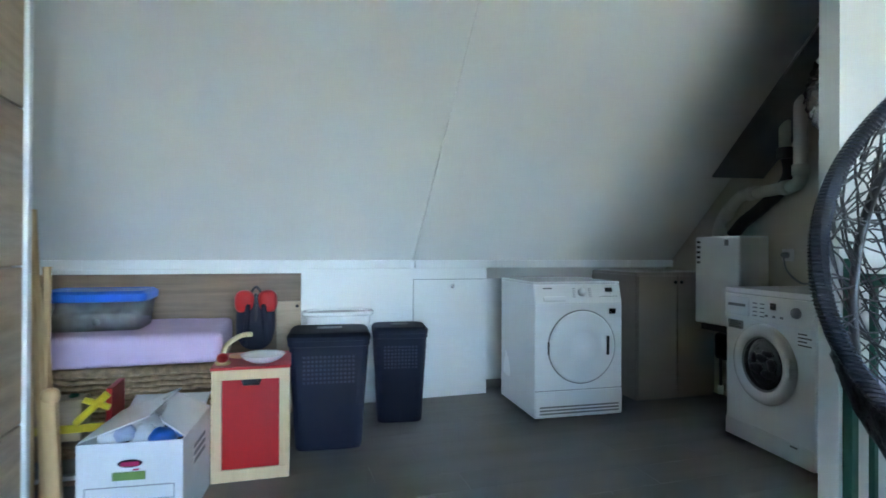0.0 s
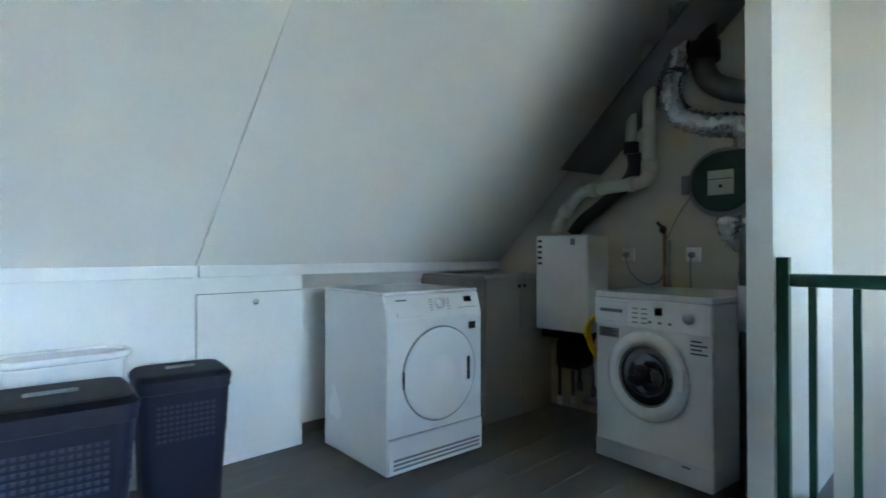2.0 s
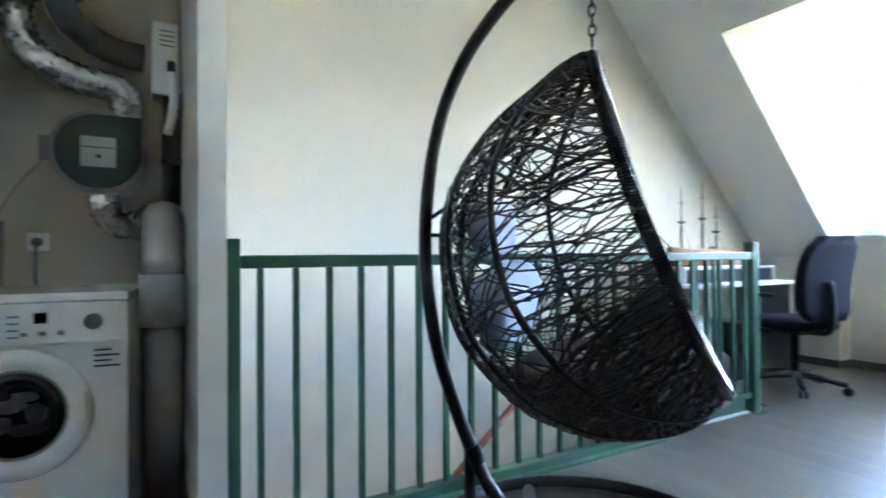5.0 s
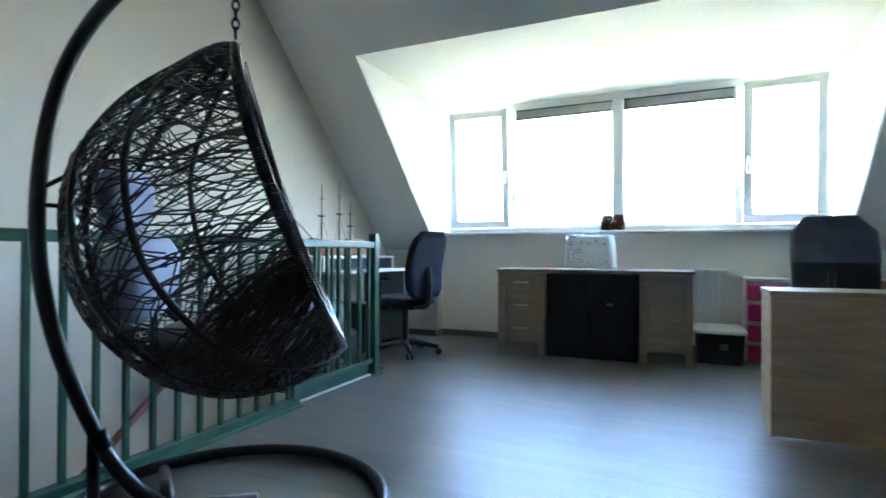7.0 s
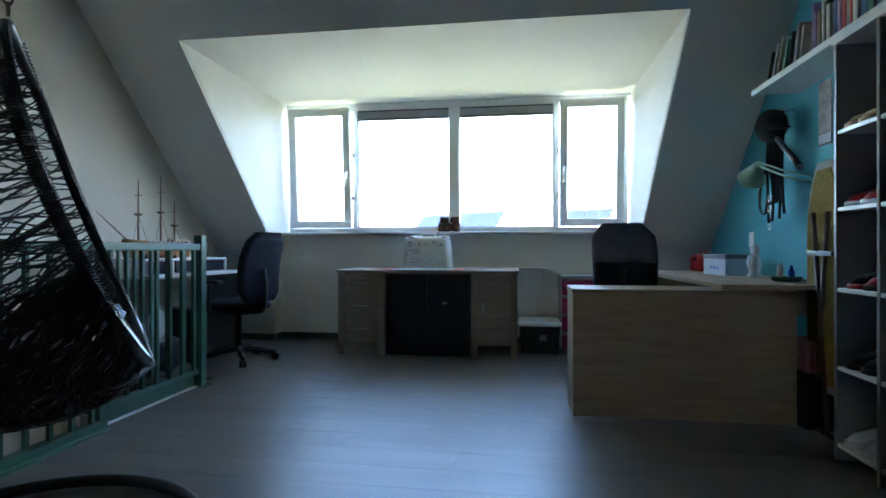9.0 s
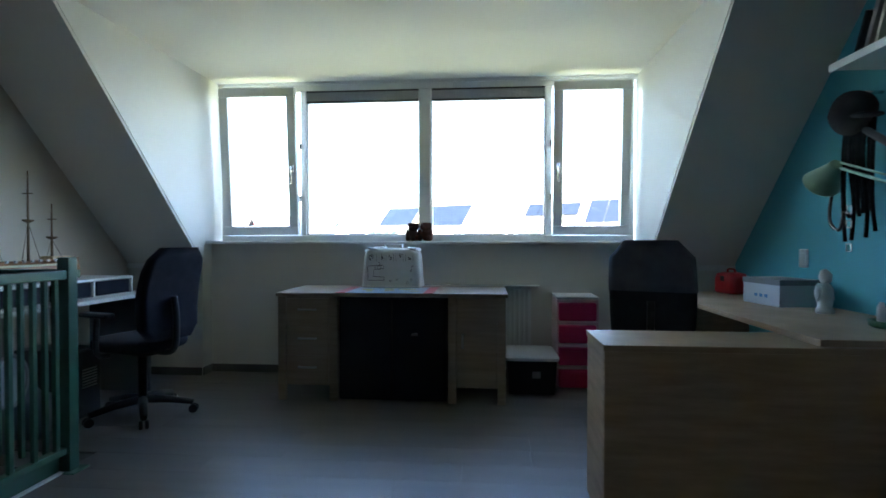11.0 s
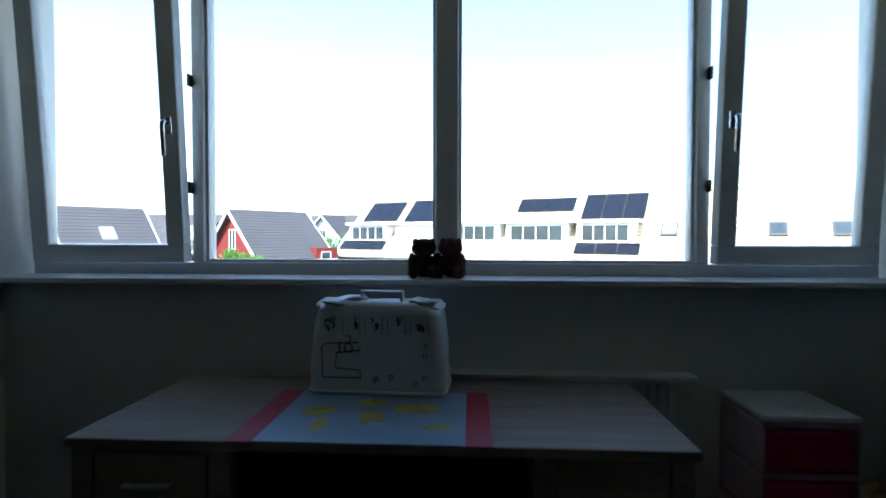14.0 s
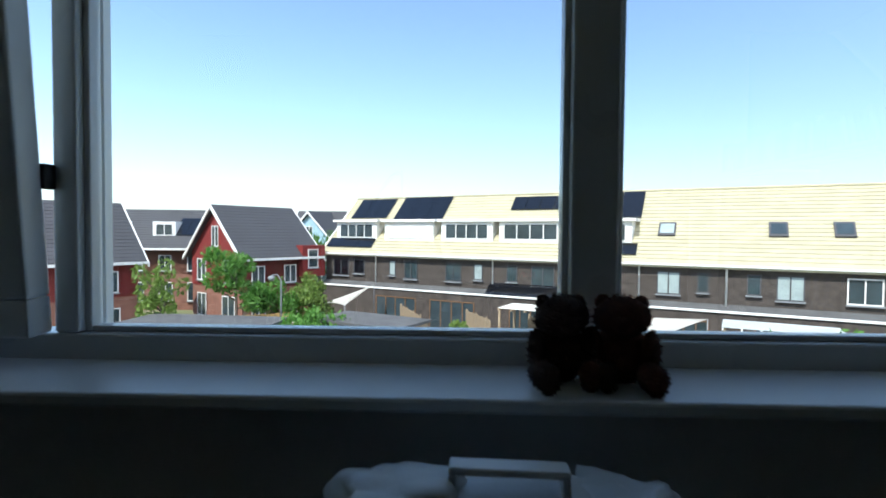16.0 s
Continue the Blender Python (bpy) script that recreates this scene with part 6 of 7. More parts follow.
# ---- outside: gardens and houses across ----
GZ = -5.7
TILE_Y = material("sun-bleached yellow roof tiles", (0.46, 0.415, 0.275), 0.8, 0.12, 1.2, 0.3, fine=7, piece=0.12)
TILE_D = material("dark grey roof tiles", (0.055, 0.055, 0.06), 0.7, 0.15, 1.5, 0.3, fine=5)
BRICK_D = material("dark brown brick", (0.075, 0.060, 0.050), 0.88, 0.32, 0.35, 0.5, fine=12)
BRICK_R = material("brown red brick", (0.24, 0.11, 0.075), 0.85, 0.2, 0.5, 0.4, fine=9)
REDCLAD = material("red timber cladding", (0.19, 0.019, 0.016), 0.7, 0.1, 0.8, 0.2, grain=(1, 1, 6), fine=6)
BLUECLAD = material("pale blue cladding", (0.36, 0.52, 0.60), 0.7, 0.08, 0.8)
TRIMW = material("white exterior paint", (0.75, 0.74, 0.70), 0.6, 0.05, 0.8)
SOLAR = material("solar panel glass", (0.006, 0.007, 0.010), 0.14, 0.2, 0.8, gloss=0.6)
PANEX = material("far window glass", (0.045, 0.065, 0.075), 0.08, 0.35, 0.9, gloss=0.5)
CURTAIN = material("pale blind behind glass", (0.34, 0.40, 0.39), 0.4, 0.15, 0.5)
GRASS = material("garden grass and earth", (0.10, 0.13, 0.045), 0.95, 0.4, 3.0, 0.5, tint=(0.16, 0.13, 0.08), fine=3)
PAVE = material("grey garden paving", (0.30, 0.28, 0.25), 0.9, 0.2, 1.2, 0.3, fine=8)
ROOFING = material("bitumen roofing", (0.10, 0.10, 0.10), 0.9, 0.2, 1.0, 0.3, fine=8)
FENCEW = material("weathered fence wood", (0.36, 0.27, 0.17), 0.85, 0.25, 0.4, 0.3, grain=(1, 1, 0.3), fine=8)
FENCEY = material("new yellow fence wood", (0.55, 0.36, 0.13), 0.8, 0.2, 0.4, 0.3, fine=8)
SAIL = material("cream sail cloth", (0.72, 0.69, 0.62), 0.85, 0.04, 0.6)
LEAF = material("green leaves", (0.12, 0.27, 0.045), 0.6, 0.3, 0.6, tint=(0.06, 0.15, 0.02), fine=3)
LEAF2 = material("yellowish leaves", (0.20, 0.30, 0.06), 0.6, 0.3, 0.6, tint=(0.07, 0.11, 0.02), fine=3)
for leaf in (LEAF, LEAF2):
    nt = leaf.node_tree
    b = nt.nodes["Principled BSDF"]
    thin = nt.nodes.new("ShaderNodeBsdfTranslucent")
    both = nt.nodes.new("ShaderNodeMixShader")
    both.inputs[0].default_value = 0.45
    colour = b.inputs["Base Color"].links[0].from_socket
    nt.links.new(colour, thin.inputs["Color"])
    nt.links.new(b.outputs[0], both.inputs[1])
    nt.links.new(thin.outputs[0], both.inputs[2])
    nt.links.new(both.outputs[0], nt.nodes["Material Output"].inputs["Surface"])
BARK = material("grey bark", (0.14, 0.11, 0.085), 0.9, 0.25, 0.2, 0.5, fine=12)
tagged(part("ground", box(-900, 900, -1800, 8, GZ - 0.5, GZ), GRASS), "garden ground with grass and earth", "", "", "structure")


def pane_window(parent, x0, x1, z0, z1, y, panes=2, frame_mat=TRIMW, glass=PANEX, sill=True):
    """A window on a wall whose face is at y and looks to -y."""
    w = part("window", box(x0 + 0.06, x1 - 0.06, y - 0.012, y + 0.02, z0 + 0.06, z1 - 0.06), glass, parent)
    f = bmesh.new()
    box(x0, x1, y - 0.05, y + 0.01, z1 - 0.07, z1, bm=f)
    box(x0, x1, y - 0.05, y + 0.01, z0, z0 + 0.07, bm=f)
    for k in range(panes + 1):
        x = x0 + (x1 - x0 - 0.07) * k / panes
        box(x, x + 0.07, y - 0.05, y + 0.01, z0 + 0.07, z1 - 0.07, bm=f)
    part("frame", f, frame_mat, w)
    if sill:
        part("sill", box(x0 - 0.05, x1 + 0.05, y - 0.17, y + 0.01, z0 - 0.08, z0 - 0.003), GREYP, w)
    return w


def terrace():
    t = thing("terraced_houses", "long terrace of dark brick houses with yellow tiled roof", "terraced houses", pose(12.2, -46.0, 0, 0, 0, 152.6))
    L = 62.0
    part("wall", box(0.0, L, 0.0, 9.0, GZ, -0.12), BRICK_D, t)
    part("extension_wall", box(0.0, L, -0.9, 0.0, GZ, -2.95), BRICK_D, t)
    part("gutter", box(-0.1, L, -1.0, -0.86, -2.93, -2.80, 0.02), TRIMW, t)
    part("extension_roof", prism([(-0.9, -2.90), (0.0, -2.55), (0.0, -2.95)], "x", 0.0, L), ROOFING, t)
    rz = 4.35
    k = rz / 4.5
    part("roof", prism([(-0.35, -0.35 * k + 0.02), (4.5, rz), (9.3, -0.35 * k), (9.3, -0.3 - 0.35 * k), (-0.35, -0.22 - 0.35 * k + 0.02)], "x", -0.25, L), TILE_Y, t)
    part("gutter", box(-0.25, L, -0.46, -0.34, -0.42, -0.28, 0.02), TRIMW, t)
    for r in range(20):
        y0 = -0.33 + r * 0.24
        part("tile_course", prism([(y0, y0 * k + 0.022), (y0 + 0.25, (y0 + 0.25) * k + 0.022), (y0 + 0.25, (y0 + 0.25) * k + 0.03), (y0 - 0.01, y0 * k + 0.078)], "x", -0.25, L), TILE_Y, t)
    part("ridge", tube([(-0.25, 4.5, rz + 0.03), (L, 4.5, rz + 0.03)], 0.11, 8), TILE_Y, t)
    part("verge", prism([(-0.4, -0.5), (4.5, rz - 0.15), (4.5, rz + 0.1), (-0.4, -0.25)], "x", -0.36, -0.26), TRIMW, t)
    # dormers
    for s0, s1, p in ((0.5, 4.6, 4), (5.4, 9.9, 2), (10.6, 14.8, 4), (15.3, 19.9, 4), (20.5, 24.3, 4)):
        d = part("dormer", box(s0, s1, 0.75, 3.0, 0.72, 2.22), TRIMW, t, "white dormer with flat roof")
        part("dormer_roof", box(s0 - 0.25, s1 + 0.25, 0.5, 3.1, 2.22, 2.42, 0.02), TRIMW, d)
        pane_window(t, s0 + 0.35, s1 - 0.35, 0.95, 2.08, 0.75, p, TRIMW, TRIMW if s0 == 5.4 else PANEX, False)
    def on_roof(name, s0, s1, z0, z1, mat, parent, lift=0.10, th=0.04, label=""):
        y0, y1 = z0 / k, z1 / k
        return part(name, prism([(y0 - lift * 0.7, z0 + lift), (y1 - lift * 0.7, z1 + lift), (y1 - (lift + th) * 0.7, z1 + lift + th), (y0 - (lift + th) * 0.7, z0 + lift + th)], "x", s0, s1), mat, parent, label)
    for s0, s1, z0, z1, n in ((0.6, 4.3, 2.5, 4.15, 3), (5.1, 9.75, 2.35, 4.25, 3), (15.2, 19.6, 3.05, 4.05, 4), (20.3, 24.6, 2.4, 4.2, 3), (0.0, 4.6, 0.08, 0.75, 3), (20.5, 24.7, 0.05, 0.72, 3)):
        w = (s1 - s0) / n
        for i in range(n):
            on_roof("solar_panel", s0 + i * w + 0.02, s0 + (i + 1) * w - 0.02, z0, z1, SOLAR, t)
    for s0, s1 in ((25.75, 26.75), (31.65, 32.6), (34.7, 35.65), (40.0, 41.1), (45.0, 46.1)):
        f = on_roof("skylight", s0, s1, 1.25, 2.05, DUCTG, t, 0.06, 0.08)
        on_roof("pane", s0 + 0.1, s1 - 0.1, 1.36, 1.94, CURTAIN if s0 < 27 else PANEX, f, 0.145, 0.01)
    for s in (5.15, 15.2, 24.9, 29.6, 40.0, 50.0):
        part("downpipe", tube([(s, -0.10, -2.7), (s, -0.10, -0.45), (s, -0.38, -0.32)], 0.06, 8), TRIMW, t)
    wins = ((0.8, 2.4, 2), (2.9, 4.0, 1), (6.4, 7.0, 1), (7.8, 9.0, 2), (11.4, 12.7, 2), (13.7, 14.4, 1), (16.2, 17.0, 1), (18.0, 19.6, 2), (25.9, 27.2, 2), (28.1, 28.7, 1), (30.6, 31.3, 1), (32.0, 33.3, 2), (35.1, 36.6, 2), (38.0, 39.2, 2), (42.0, 43.4, 2))
    for i, (s0, s1, p) in enumerate(wins):
        pane_window(t, s0, s1, -2.15 + (0.2 if p == 1 else 0.0), -0.78, 0.0, p, TRIMW if s0 > 35 else DUCTG, SOLAR if s0 < 4 else (PANEX, PANEX, CURTAIN)[i % 3])
    for i, (s0, s1) in enumerate(((5.8, 9.4), (10.6, 14.2), (16.8, 19.8), (22.0, 24.4), (26.2, 28.8), (31.0, 34.0))):
        pane_window(t, s0, s1, GZ + 0.05, -3.45, -0.9, 4, material("brown door frame", (0.17, 0.09, 0.04), 0.6), PANEX, False)
    part("extension_window", prism([(-0.95, -2.75), (-0.02, -2.05), (-0.02, -2.8)], "x", 15.0, 20.5), SOLAR, t)
    return t


terrace()


def house(label, px, py, rz, L, half, eave, ridge, wall_mat, upper_mat, roof_mat, gable_windows=True, front_windows=0):
    h = thing("house", label, "house", pose(px, py, 0, 0, 0, rz))
    part("wall", box(0.15, L - 0.15, 0.3, 2 * half - 0.3, GZ, eave - 0.05), wall_mat, h)
    part("gable", prism([(0.3, eave - 2.6), (2 * half - 0.3, eave - 2.6), (2 * half - 0.3, eave), (half, ridge - 0.25), (0.3, eave)], "x", 0.10, L - 0.10), upper_mat, h)
    g = (ridge - eave) / half
    part("roof", prism([(-0.3, eave - 0.3 * g), (half, ridge), (2 * half + 0.3, eave - 0.3 * g), (2 * half + 0.3, eave - 0.3 * g - 0.22), (half, ridge - 0.22), (-0.3, eave - 0.3 * g - 0.22)], "x", -0.25, L + 0.25), roof_mat, h)
    for x in (-0.36, L + 0.26):
        part("verge_board", prism([(-0.4, eave - 0.4 * g - 0.3), (half, ridge - 0.22), (2 * half + 0.4, eave - 0.4 * g - 0.3), (2 * half + 0.4, eave - 0.4 * g), (half, ridge + 0.08), (-0.4, eave - 0.4 * g)], "x", x, x + 0.10), TRIMW, h)
    part("gutter", box(-0.3, L + 0.3, -0.45, -0.30, eave - 0.3 * g - 0.20, eave - 0.3 * g - 0.02), TRIMW, h)
    n = int((ridge - eave + 0.3) / 0.22)
    for r in range(n):
        y0 = -0.28 + r * (half + 0.28) / n
        z0 = eave + y0 * g
        part("tile_course", prism([(y0, z0 + 0.01), (y0 + 0.3, z0 + 0.3 * g + 0.01), (y0 + 0.3, z0 + 0.3 * g + 0.02), (y0, z0 + 0.05)], "x", -0.25, L + 0.25), roof_mat, h)
    if gable_windows:
        turn = Matrix.Translation((0.10, 2 * half, 0)) @ pose(0, 0, 0, 0, 0, -90)
        for x0, x1, z0, z1 in ((half - 0.5, half + 0.5, eave + 0.5, eave + 2.1), (1.2, 2.6, eave - 2.2, eave - 0.5), (2 * half - 2.6, 2 * half - 1.2, eave - 2.2, eave - 0.5), (1.2, 2.6, eave - 5.0, eave - 3.2), (2 * half - 3.0, 2 * half - 1.2, eave - 5.2, eave - 3.2)):
            pane_window(h, x0, x1, z0, z1, 0.0, 2).matrix_local = turn
    for k in range(front_windows):
        s = 0.9 + k * (L - 1.2) / front_windows
        pane_window(h, s, s + 1.1, eave - 2.3, eave - 0.9, 0.3, 2)
        pane_window(h, s, s + 1.2, eave - 5.0, eave - 3.3, 0.3, 2)
    return h


ha = house("brick and red clad house with steep dark roof", 16.7, -39.6, 233, 6.8, 4.0, -0.3, 3.35, BRICK_R, REDCLAD, TILE_D, True, 2)
part("side_dormer", box(5.0, 7.2, -0.3, 2.2, -2.2, 0.3), REDCLAD, ha, "red clad corner bay")
pane_window(ha, 5.5, 6.5, -1.5, 0.0, -0.3, 1)
hd_ = house("red clad brick house with steep dark roof", 25.6, -32.4, 233, 5.4, 4.0, -0.4, 3.25, BRICK_R, REDCLAD, TILE_D, True, 2)
part("skylight", prism([(1.5, 1.00), (2.4, 1.82), (2.4, 1.90), (1.5, 1.08)], "x", 2.2, 3.1), CURTAIN, hd_, "pale roof window")
hc_ = house("row of brick houses with dark roof and dormers", 36.0, -47.0, 186, 16.0, 4.2, 0.1, 3.35, BRICK_R, BRICK_R, TILE_D, False, 6)
for s in (3.0, 7.5, 12.6):
    dd = part("dormer", box(s, s + 2.0, 1.0, 3.2, 0.8, 2.2), TRIMW, hc_, "white roof dormer")
    pane_window(hc_, s + 0.25, s + 1.75, 0.95, 2.0, 1.0, 2, sill=False)
for k in range(3):
    part("solar_panel", prism([(1.0, 0.95), (3.0, 2.5), (3.0, 2.56), (1.0, 1.01)], "x", 9.3 + k * 1.05, 10.3 + k * 1.05), SOLAR, hc_)
hb_ = house("pale blue clad house with white verges far behind", 16.6, -68.0, 250, 9.0, 4.0, 0.0, 4.0, BLUECLAD, BLUECLAD, TILE_D, True, 0)
house("dark roofed house beyond the gardens", 23.0, -70.0, 180, 12.0, 4.5, 0.4, 4.2, BRICK_R, BRICK_R, TILE_D, False, 4)


def tree(x, y, h, w, leaf, seed, label, n=1500, trunk_h=None, size=0.17):
    t = thing("tree", label, "tree", pose(x, y, GZ), "garden trees")
    rng = random.Random(seed)
    th = trunk_h if trunk_h is not None else h * 0.3
    part("trunk", tube(smooth_path([(0, 0, 0), (0.06, 0.03, th * 0.6), (-0.03, 0.05, th), (0.02, 0.0, h * 0.8)], 4), [0.13 * h / 5 * (1 - 0.8 * i / 12) for i in range(13)], 8), BARK, t)
    limbs = []
    for k in range(9):
        a = k * 2.4 + rng.random()
        z0 = th * 0.7 + (h * 0.5) * rng.random()
        tip = (w / 2 * 0.75 * math.cos(a), w / 2 * 0.75 * math.sin(a), min(h * 0.93, z0 + h * 0.22))
        limbs.append(Vector(tip))
        part("limb", tube([(0, 0, z0), (tip[0] * 0.5, tip[1] * 0.5, z0 + (tip[2] - z0) * 0.35), tip], [0.05 * h / 5, 0.03 * h / 5, 0.012], 6), BARK, t)
    crown = bmesh.new()
    cs = limbs + [Vector((0, 0, h * 0.85)), Vector((0, 0, h * 0.65)), Vector((0.2 * w, 0, h * 0.6)), Vector((-0.2 * w, 0.1 * w, h * 0.55)), Vector((0.1 * w, -0.2 * w, h * 0.75))]
    rad = [w * (0.14 + 0.12 * rng.random()) for _ in cs]
    for k in range(n):
        i = rng.randrange(len(cs))
        v = Vector((rng.gauss(0, 1), rng.gauss(0, 1), rng.gauss(0, 1))).normalized() * rad[i] * (0.55 + 0.5 * rng.random())
        c = cs[i] + v
        q = Euler((rng.random() * 6.3, rng.random() * 6.3, rng.random() * 6.3)).to_matrix()
        s = size * (0.6 + 0.7 * rng.random())
        vs = [crown.verts.new(c + q @ Vector(p)) for p in ((-s, 0, 0), (0, -s * 0.45, s * 0.1), (s, 0, 0), (0, s * 0.45, s * 0.1))]
        crown.faces.new(vs)
    cr = part("crown", crown, leaf, t)
    cr["kind"] = "stuff"


tree(15.2, -35.0, 6.2, 3.6, LEAF, 1, "leafy green garden tree beside the fence", 2200)
tree(18.0, -31.4, 5.2, 2.8, LEAF2, 2, "slender pale green tree with thin crown", 900)
tree(13.1, -36.5, 4.2, 3.0, LEAF, 3, "bushy green garden tree by the street lamp", 1200, 0.6)
tree(11.2, -37.5, 4.3, 3.2, LEAF2, 4, "rounded bright green garden bush", 1800, 0.4)
tree(13.9, -50.0, 7.2, 3.2, LEAF, 5, "tall green tree behind the houses", 1400)
tree(8.6, -29.0, 3.1, 3.2, LEAF, 6, "leafy green shrub near the shed", 1500, 0.4)
tree(-11.0, -23.0, 2.8, 4.2, LEAF, 7, "broad green shrub below the window", 2200, 0.4)
tree(-8.6, -27.0, 2.2, 2.2, LEAF2, 8, "yellowish garden shrub beside the pergola", 1100, 0.3)
tree(-15.0, -24.0, 2.7, 4.0, LEAF, 9, "broad green hedge shrub in the garden", 1800, 0.4)
tree(0.8, -33.0, 1.9, 1.6, LEAF2, 10, "small garden shrub on the terrace", 700, 0.3)
tree(19.5, -33.5, 2.0, 2.4, LEAF, 12, "low dark green garden bush", 900, 0.3)


def fence(x0, y0, x1, y1, h, mat, label):
    d = Vector((x1 - x0, y1 - y0, 0))
    n = max(2, int(d.length / 0.30))
    f = thing("fence", label, "fence", pose(x0, y0, GZ, 0, 0, math.degrees(math.atan2(d.y, d.x))), "garden fences")
    mesh = None
    for k in range(n):
        ob = part("board", box(0.0, 0.27, -0.015, 0.015, 0.05, h, 0.0), mat, f) if mesh is None else None
        if mesh is None:
            mesh = ob.data
        else:
            ob = new("board", mesh)
            ob.parent = f
        ob.location = (k * 0.30, 0.012 * (k % 2), 0.03 * math.sin(k * 2.1))
    for k in range(0, n + 1, 6):
        part("post", box(k * 0.30 - 0.05, k * 0.30 + 0.05, 0.03, 0.12, 0, h + 0.08), mat, f)


fence(19.5, -35.0, 15.6, -34.2, 1.8, FENCEW, "weathered grey brown garden fence")
fence(15.6, -34.2, 12.0, -36.0, 1.8, FENCEY, "new yellow wooden garden fence")
fence(12.6, -31.5, 8.6, -36.5, 1.6, FENCEW, "brown weathered garden fence")
fence(5.4, -40.6, 3.6, -35.5, 1.8, FENCEW, "pale garden divider fence")
fence(0.6, -38.2, -0.9, -33.8, 1.8, FENCEW, "pale garden divider fence")
fence(-3.4, -36.2, -4.9, -31.6, 1.8, FENCEW, "pale garden divider fence")


def shed(x, y, rz, w, d, h, label):
    s = thing("shed", label, "shed", pose(x, y, GZ, 0, 0, rz))
    part("wall", box(0, w, 0, d, 0, h), FENCEW, s)
    part("roof", box(-0.15, w + 0.15, -0.15, d + 0.15, h, h + 0.16, 0.02), ROOFING, s)
    part("door", box(0.4, 1.3, d, d + 0.03, 0.02, 1.95, 0.0), FENCEY, s)


shed(18.0, -27.5, 175, 7.5, 3.0, 2.35, "flat-roofed garden shed with bitumen roof")
shed(9.0, -30.0, 152, 5.5, 3.0, 2.3, "flat-roofed wooden garden shed")
tagged(part("pavement_garden", box(-30, 24, -44, -24, GZ - 0.05, GZ + 0.012), PAVE), "grey garden paving", "", "", "structure")


def sail(pts, label):
    o = Vector(pts[0])
    s = thing("sail_shade", label, "sail shade", pose(*pts[0]))
    b_ = bmesh.new()
    P = [Vector(p) - o for p in pts]
    n = 10
    rows = []
    cen = (P[0] + P[1] + P[2]) / 3
    for i in range(n + 1):
        row = []
        for j in range(n + 1 - i):
            u, v = i / n, j / n
            w_ = 1 - u - v
            p = P[0] * w_ + P[1] * u + P[2] * v
            edge = 4 * max(u * v, v * w_, u * w_)
            k = 27 * u * v * w_
            p = p + (cen - p) * 0.16 * edge * (1 - k) - Vector((0, 0, 0.25 * k))
            row.append(b_.verts.new(p))
        rows.append(row)
    for i in range(n):
        for j in range(n - i):
            b_.faces.new((rows[i][j], rows[i + 1][j], rows[i][j + 1]))
            if j < n - i - 1:
                b_.faces.new((rows[i + 1][j], rows[i + 1][j + 1], rows[i][j + 1]))
    for f in b_.faces:
        f.smooth = True
    bmesh.ops.solidify(b_, geom=list(b_.faces), thickness=0.01)
    part("cloth", b_, SAIL, s)
    for p in P:
        part("pole", tube([p, (p.x, p.y, GZ - o.z)], 0.03, 8), GREYP, s)


sail([(10.6, -38.6, -3.6), (7.4, -41.0, -2.5), (8.5, -36.0, -3.4)], "cream triangular sail shade on poles")
sail([(-6.6, -31.0, -2.9), (-11.3, -28.6, -2.8), (-7.0, -26.0, -3.9)], "white triangular sail shade on poles")


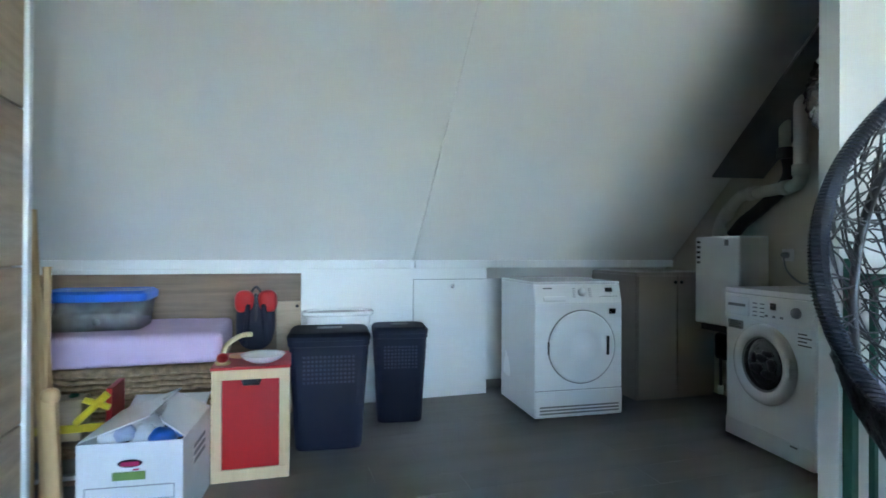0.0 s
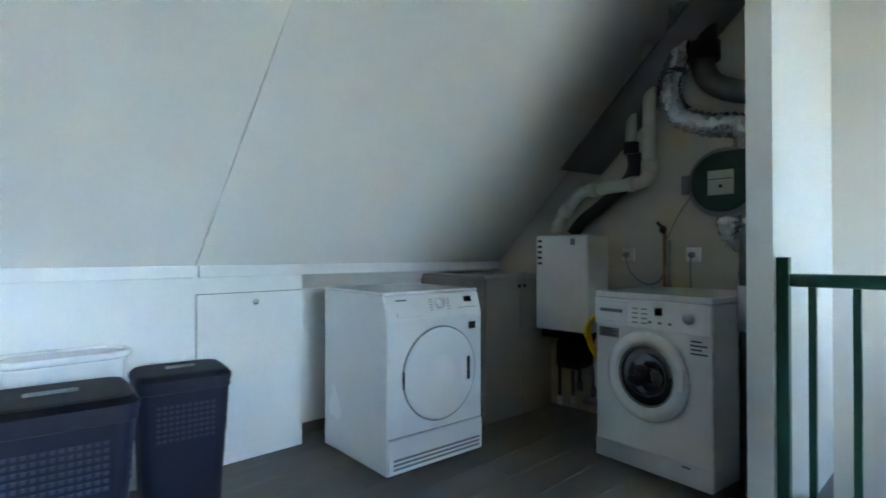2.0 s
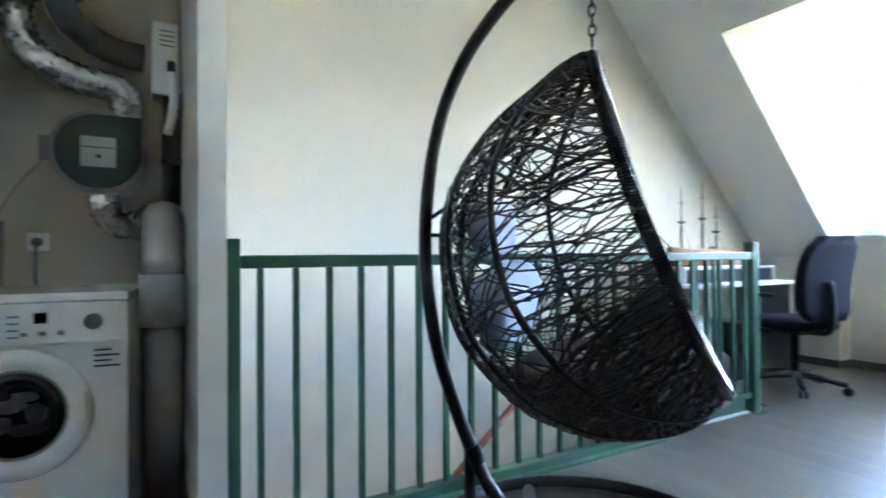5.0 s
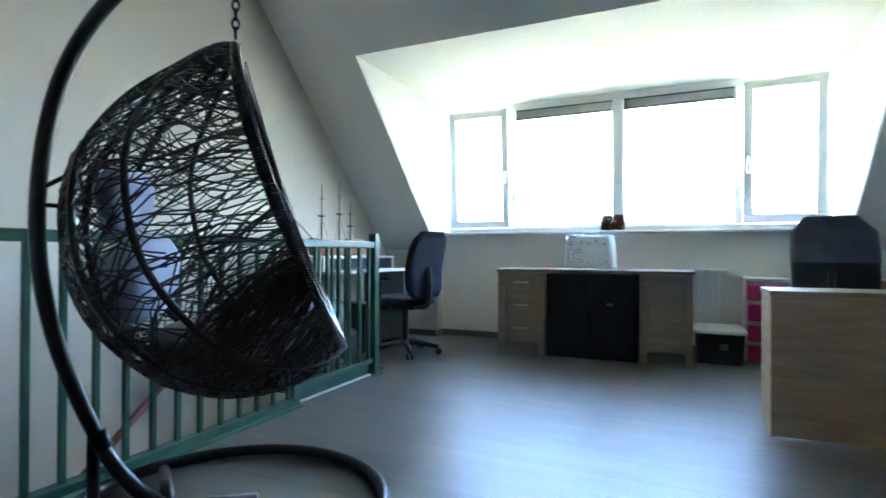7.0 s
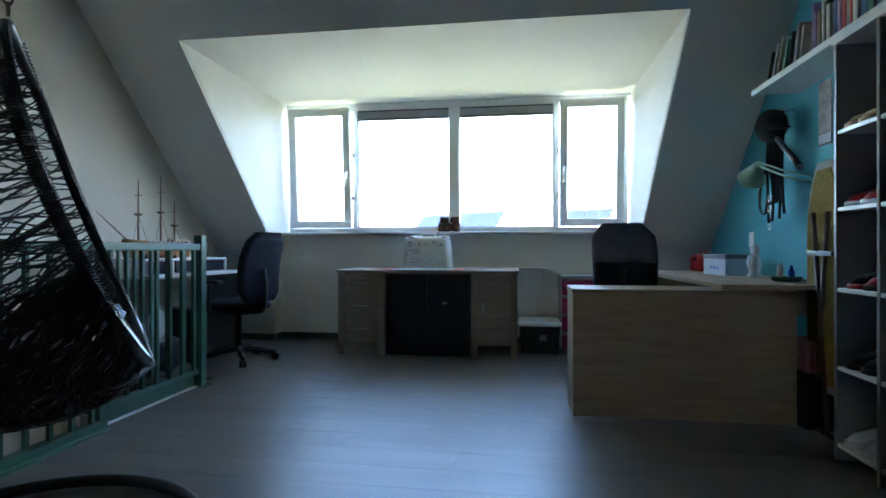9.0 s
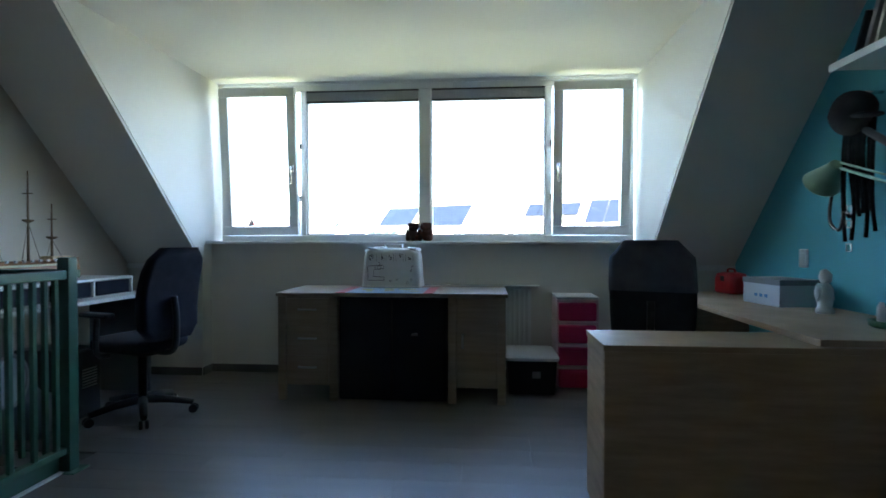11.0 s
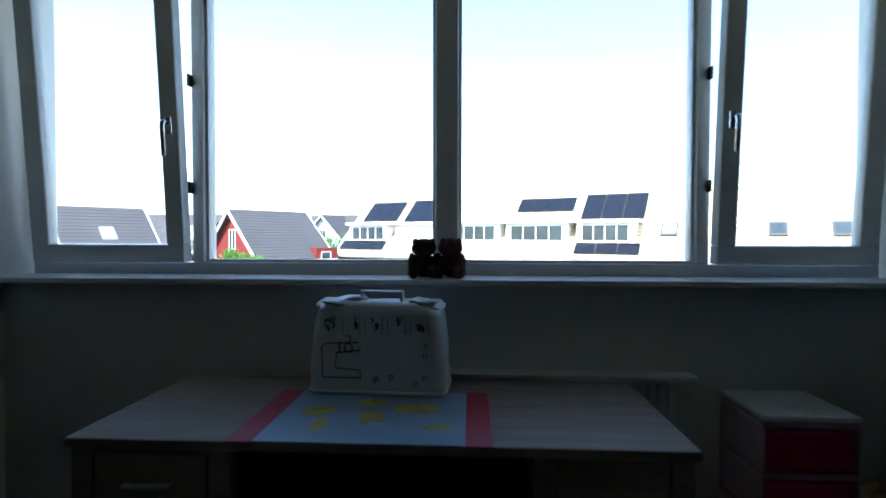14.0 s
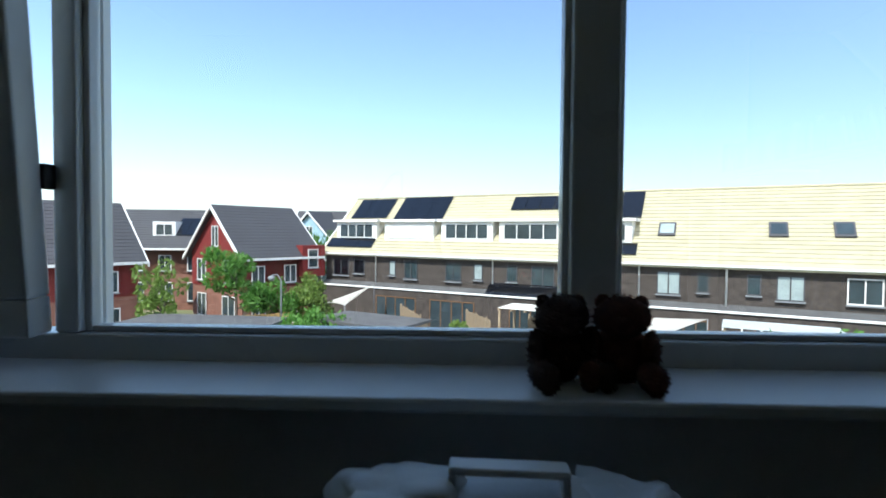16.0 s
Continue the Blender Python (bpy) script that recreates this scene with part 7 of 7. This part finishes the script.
def pergola(x, y, rz, w, d, cover, label):
    p = thing("pergola", label, "pergola", pose(x, y, GZ, 0, 0, rz))
    for px in (0.1, w - 0.1):
        for py in (0.1, d - 0.1):
            part("post", box(px - 0.06, px + 0.06, py - 0.06, py + 0.06, 0, 2.5), FENCEW, p)
    for k in range(7):
        xx = (w - 0.1) * k / 6
        part("beam", box(xx, xx + 0.08, 0, d, 2.5, 2.62), TRIMW if cover else FENCEW, p)
    part("cover", box(0.0, w, 0.05, d - 0.05, 2.63, 2.66), material("milky roof sheet", (0.55, 0.58, 0.56), 0.4, 0.08, 0.8) if cover else SAIL, p)


pergola(-1.2, -33.4, 152.6, 5.0, 2.6, False, "wooden pergola with cream cloth cover")
pergola(-11.6, -27.8, 152.6, 5.0, 2.8, True, "white veranda with milky roof sheets")
pl = thing("pool", "round blue inflatable garden pool", "pool", pose(3.3, -32.6, GZ))
part("wall", lathe([(1.2, 0.0), (1.28, 0.35), (1.2, 0.72), (1.1, 0.72), (1.1, 0.5), (0.0, 0.48)], 28), material("light blue pool", (0.12, 0.42, 0.62), 0.4, 0.1, 0.5), pl)
lp = thing("street_lamp", "dark green street lamp with round lantern", "street lamp", pose(12.4, -35.2, GZ))
part("pole", tube([(0, 0, 0), (0, 0, 4.0), (0.25, 0, 4.35), (0.6, 0, 4.3)], [0.06, 0.05, 0.04, 0.035], 8), GREYP, lp)
part("lantern", lathe([(0.10, 0.12), (0.2, 0.05), (0.24, -0.05), (0.12, -0.22), (0.0, -0.24)], 16, m=pose(0.62, 0, 4.15)), GREYP, lp)


# ---- floor planks ----
plank_mesh = None
rng = random.Random(21)
y = -2.93
PL, PW = 1.28, 0.192


def plank(x0, x1, y0, y1):
    global plank_mesh
    if plank_mesh is None:
        first = part("plank", box(0, 1, 0, 1, -0.011, 0.0), FLOOR, floor)
        plank_mesh = first.data
        ob = first
    else:
        ob = new("plank", plank_mesh)
        ob.parent = floor
    ob.location = (x0 + 0.0006, y0 + 0.0006, 0)
    ob.scale = (x1 - x0 - 0.0012, y1 - y0 - 0.0012, 1)


while y < 4.23:
    y1 = min(y + PW, 4.235)
    x_end = 2.43 if (y1 > -1.03 and y < 2.0) else EX
    x = WX - PL * rng.random()
    while x < x_end:
        a, e = max(x, WX), min(x + PL, x_end)
        if e - a > 0.02:
            plank(a, e, y, y1)
        x += PL
    y += PW
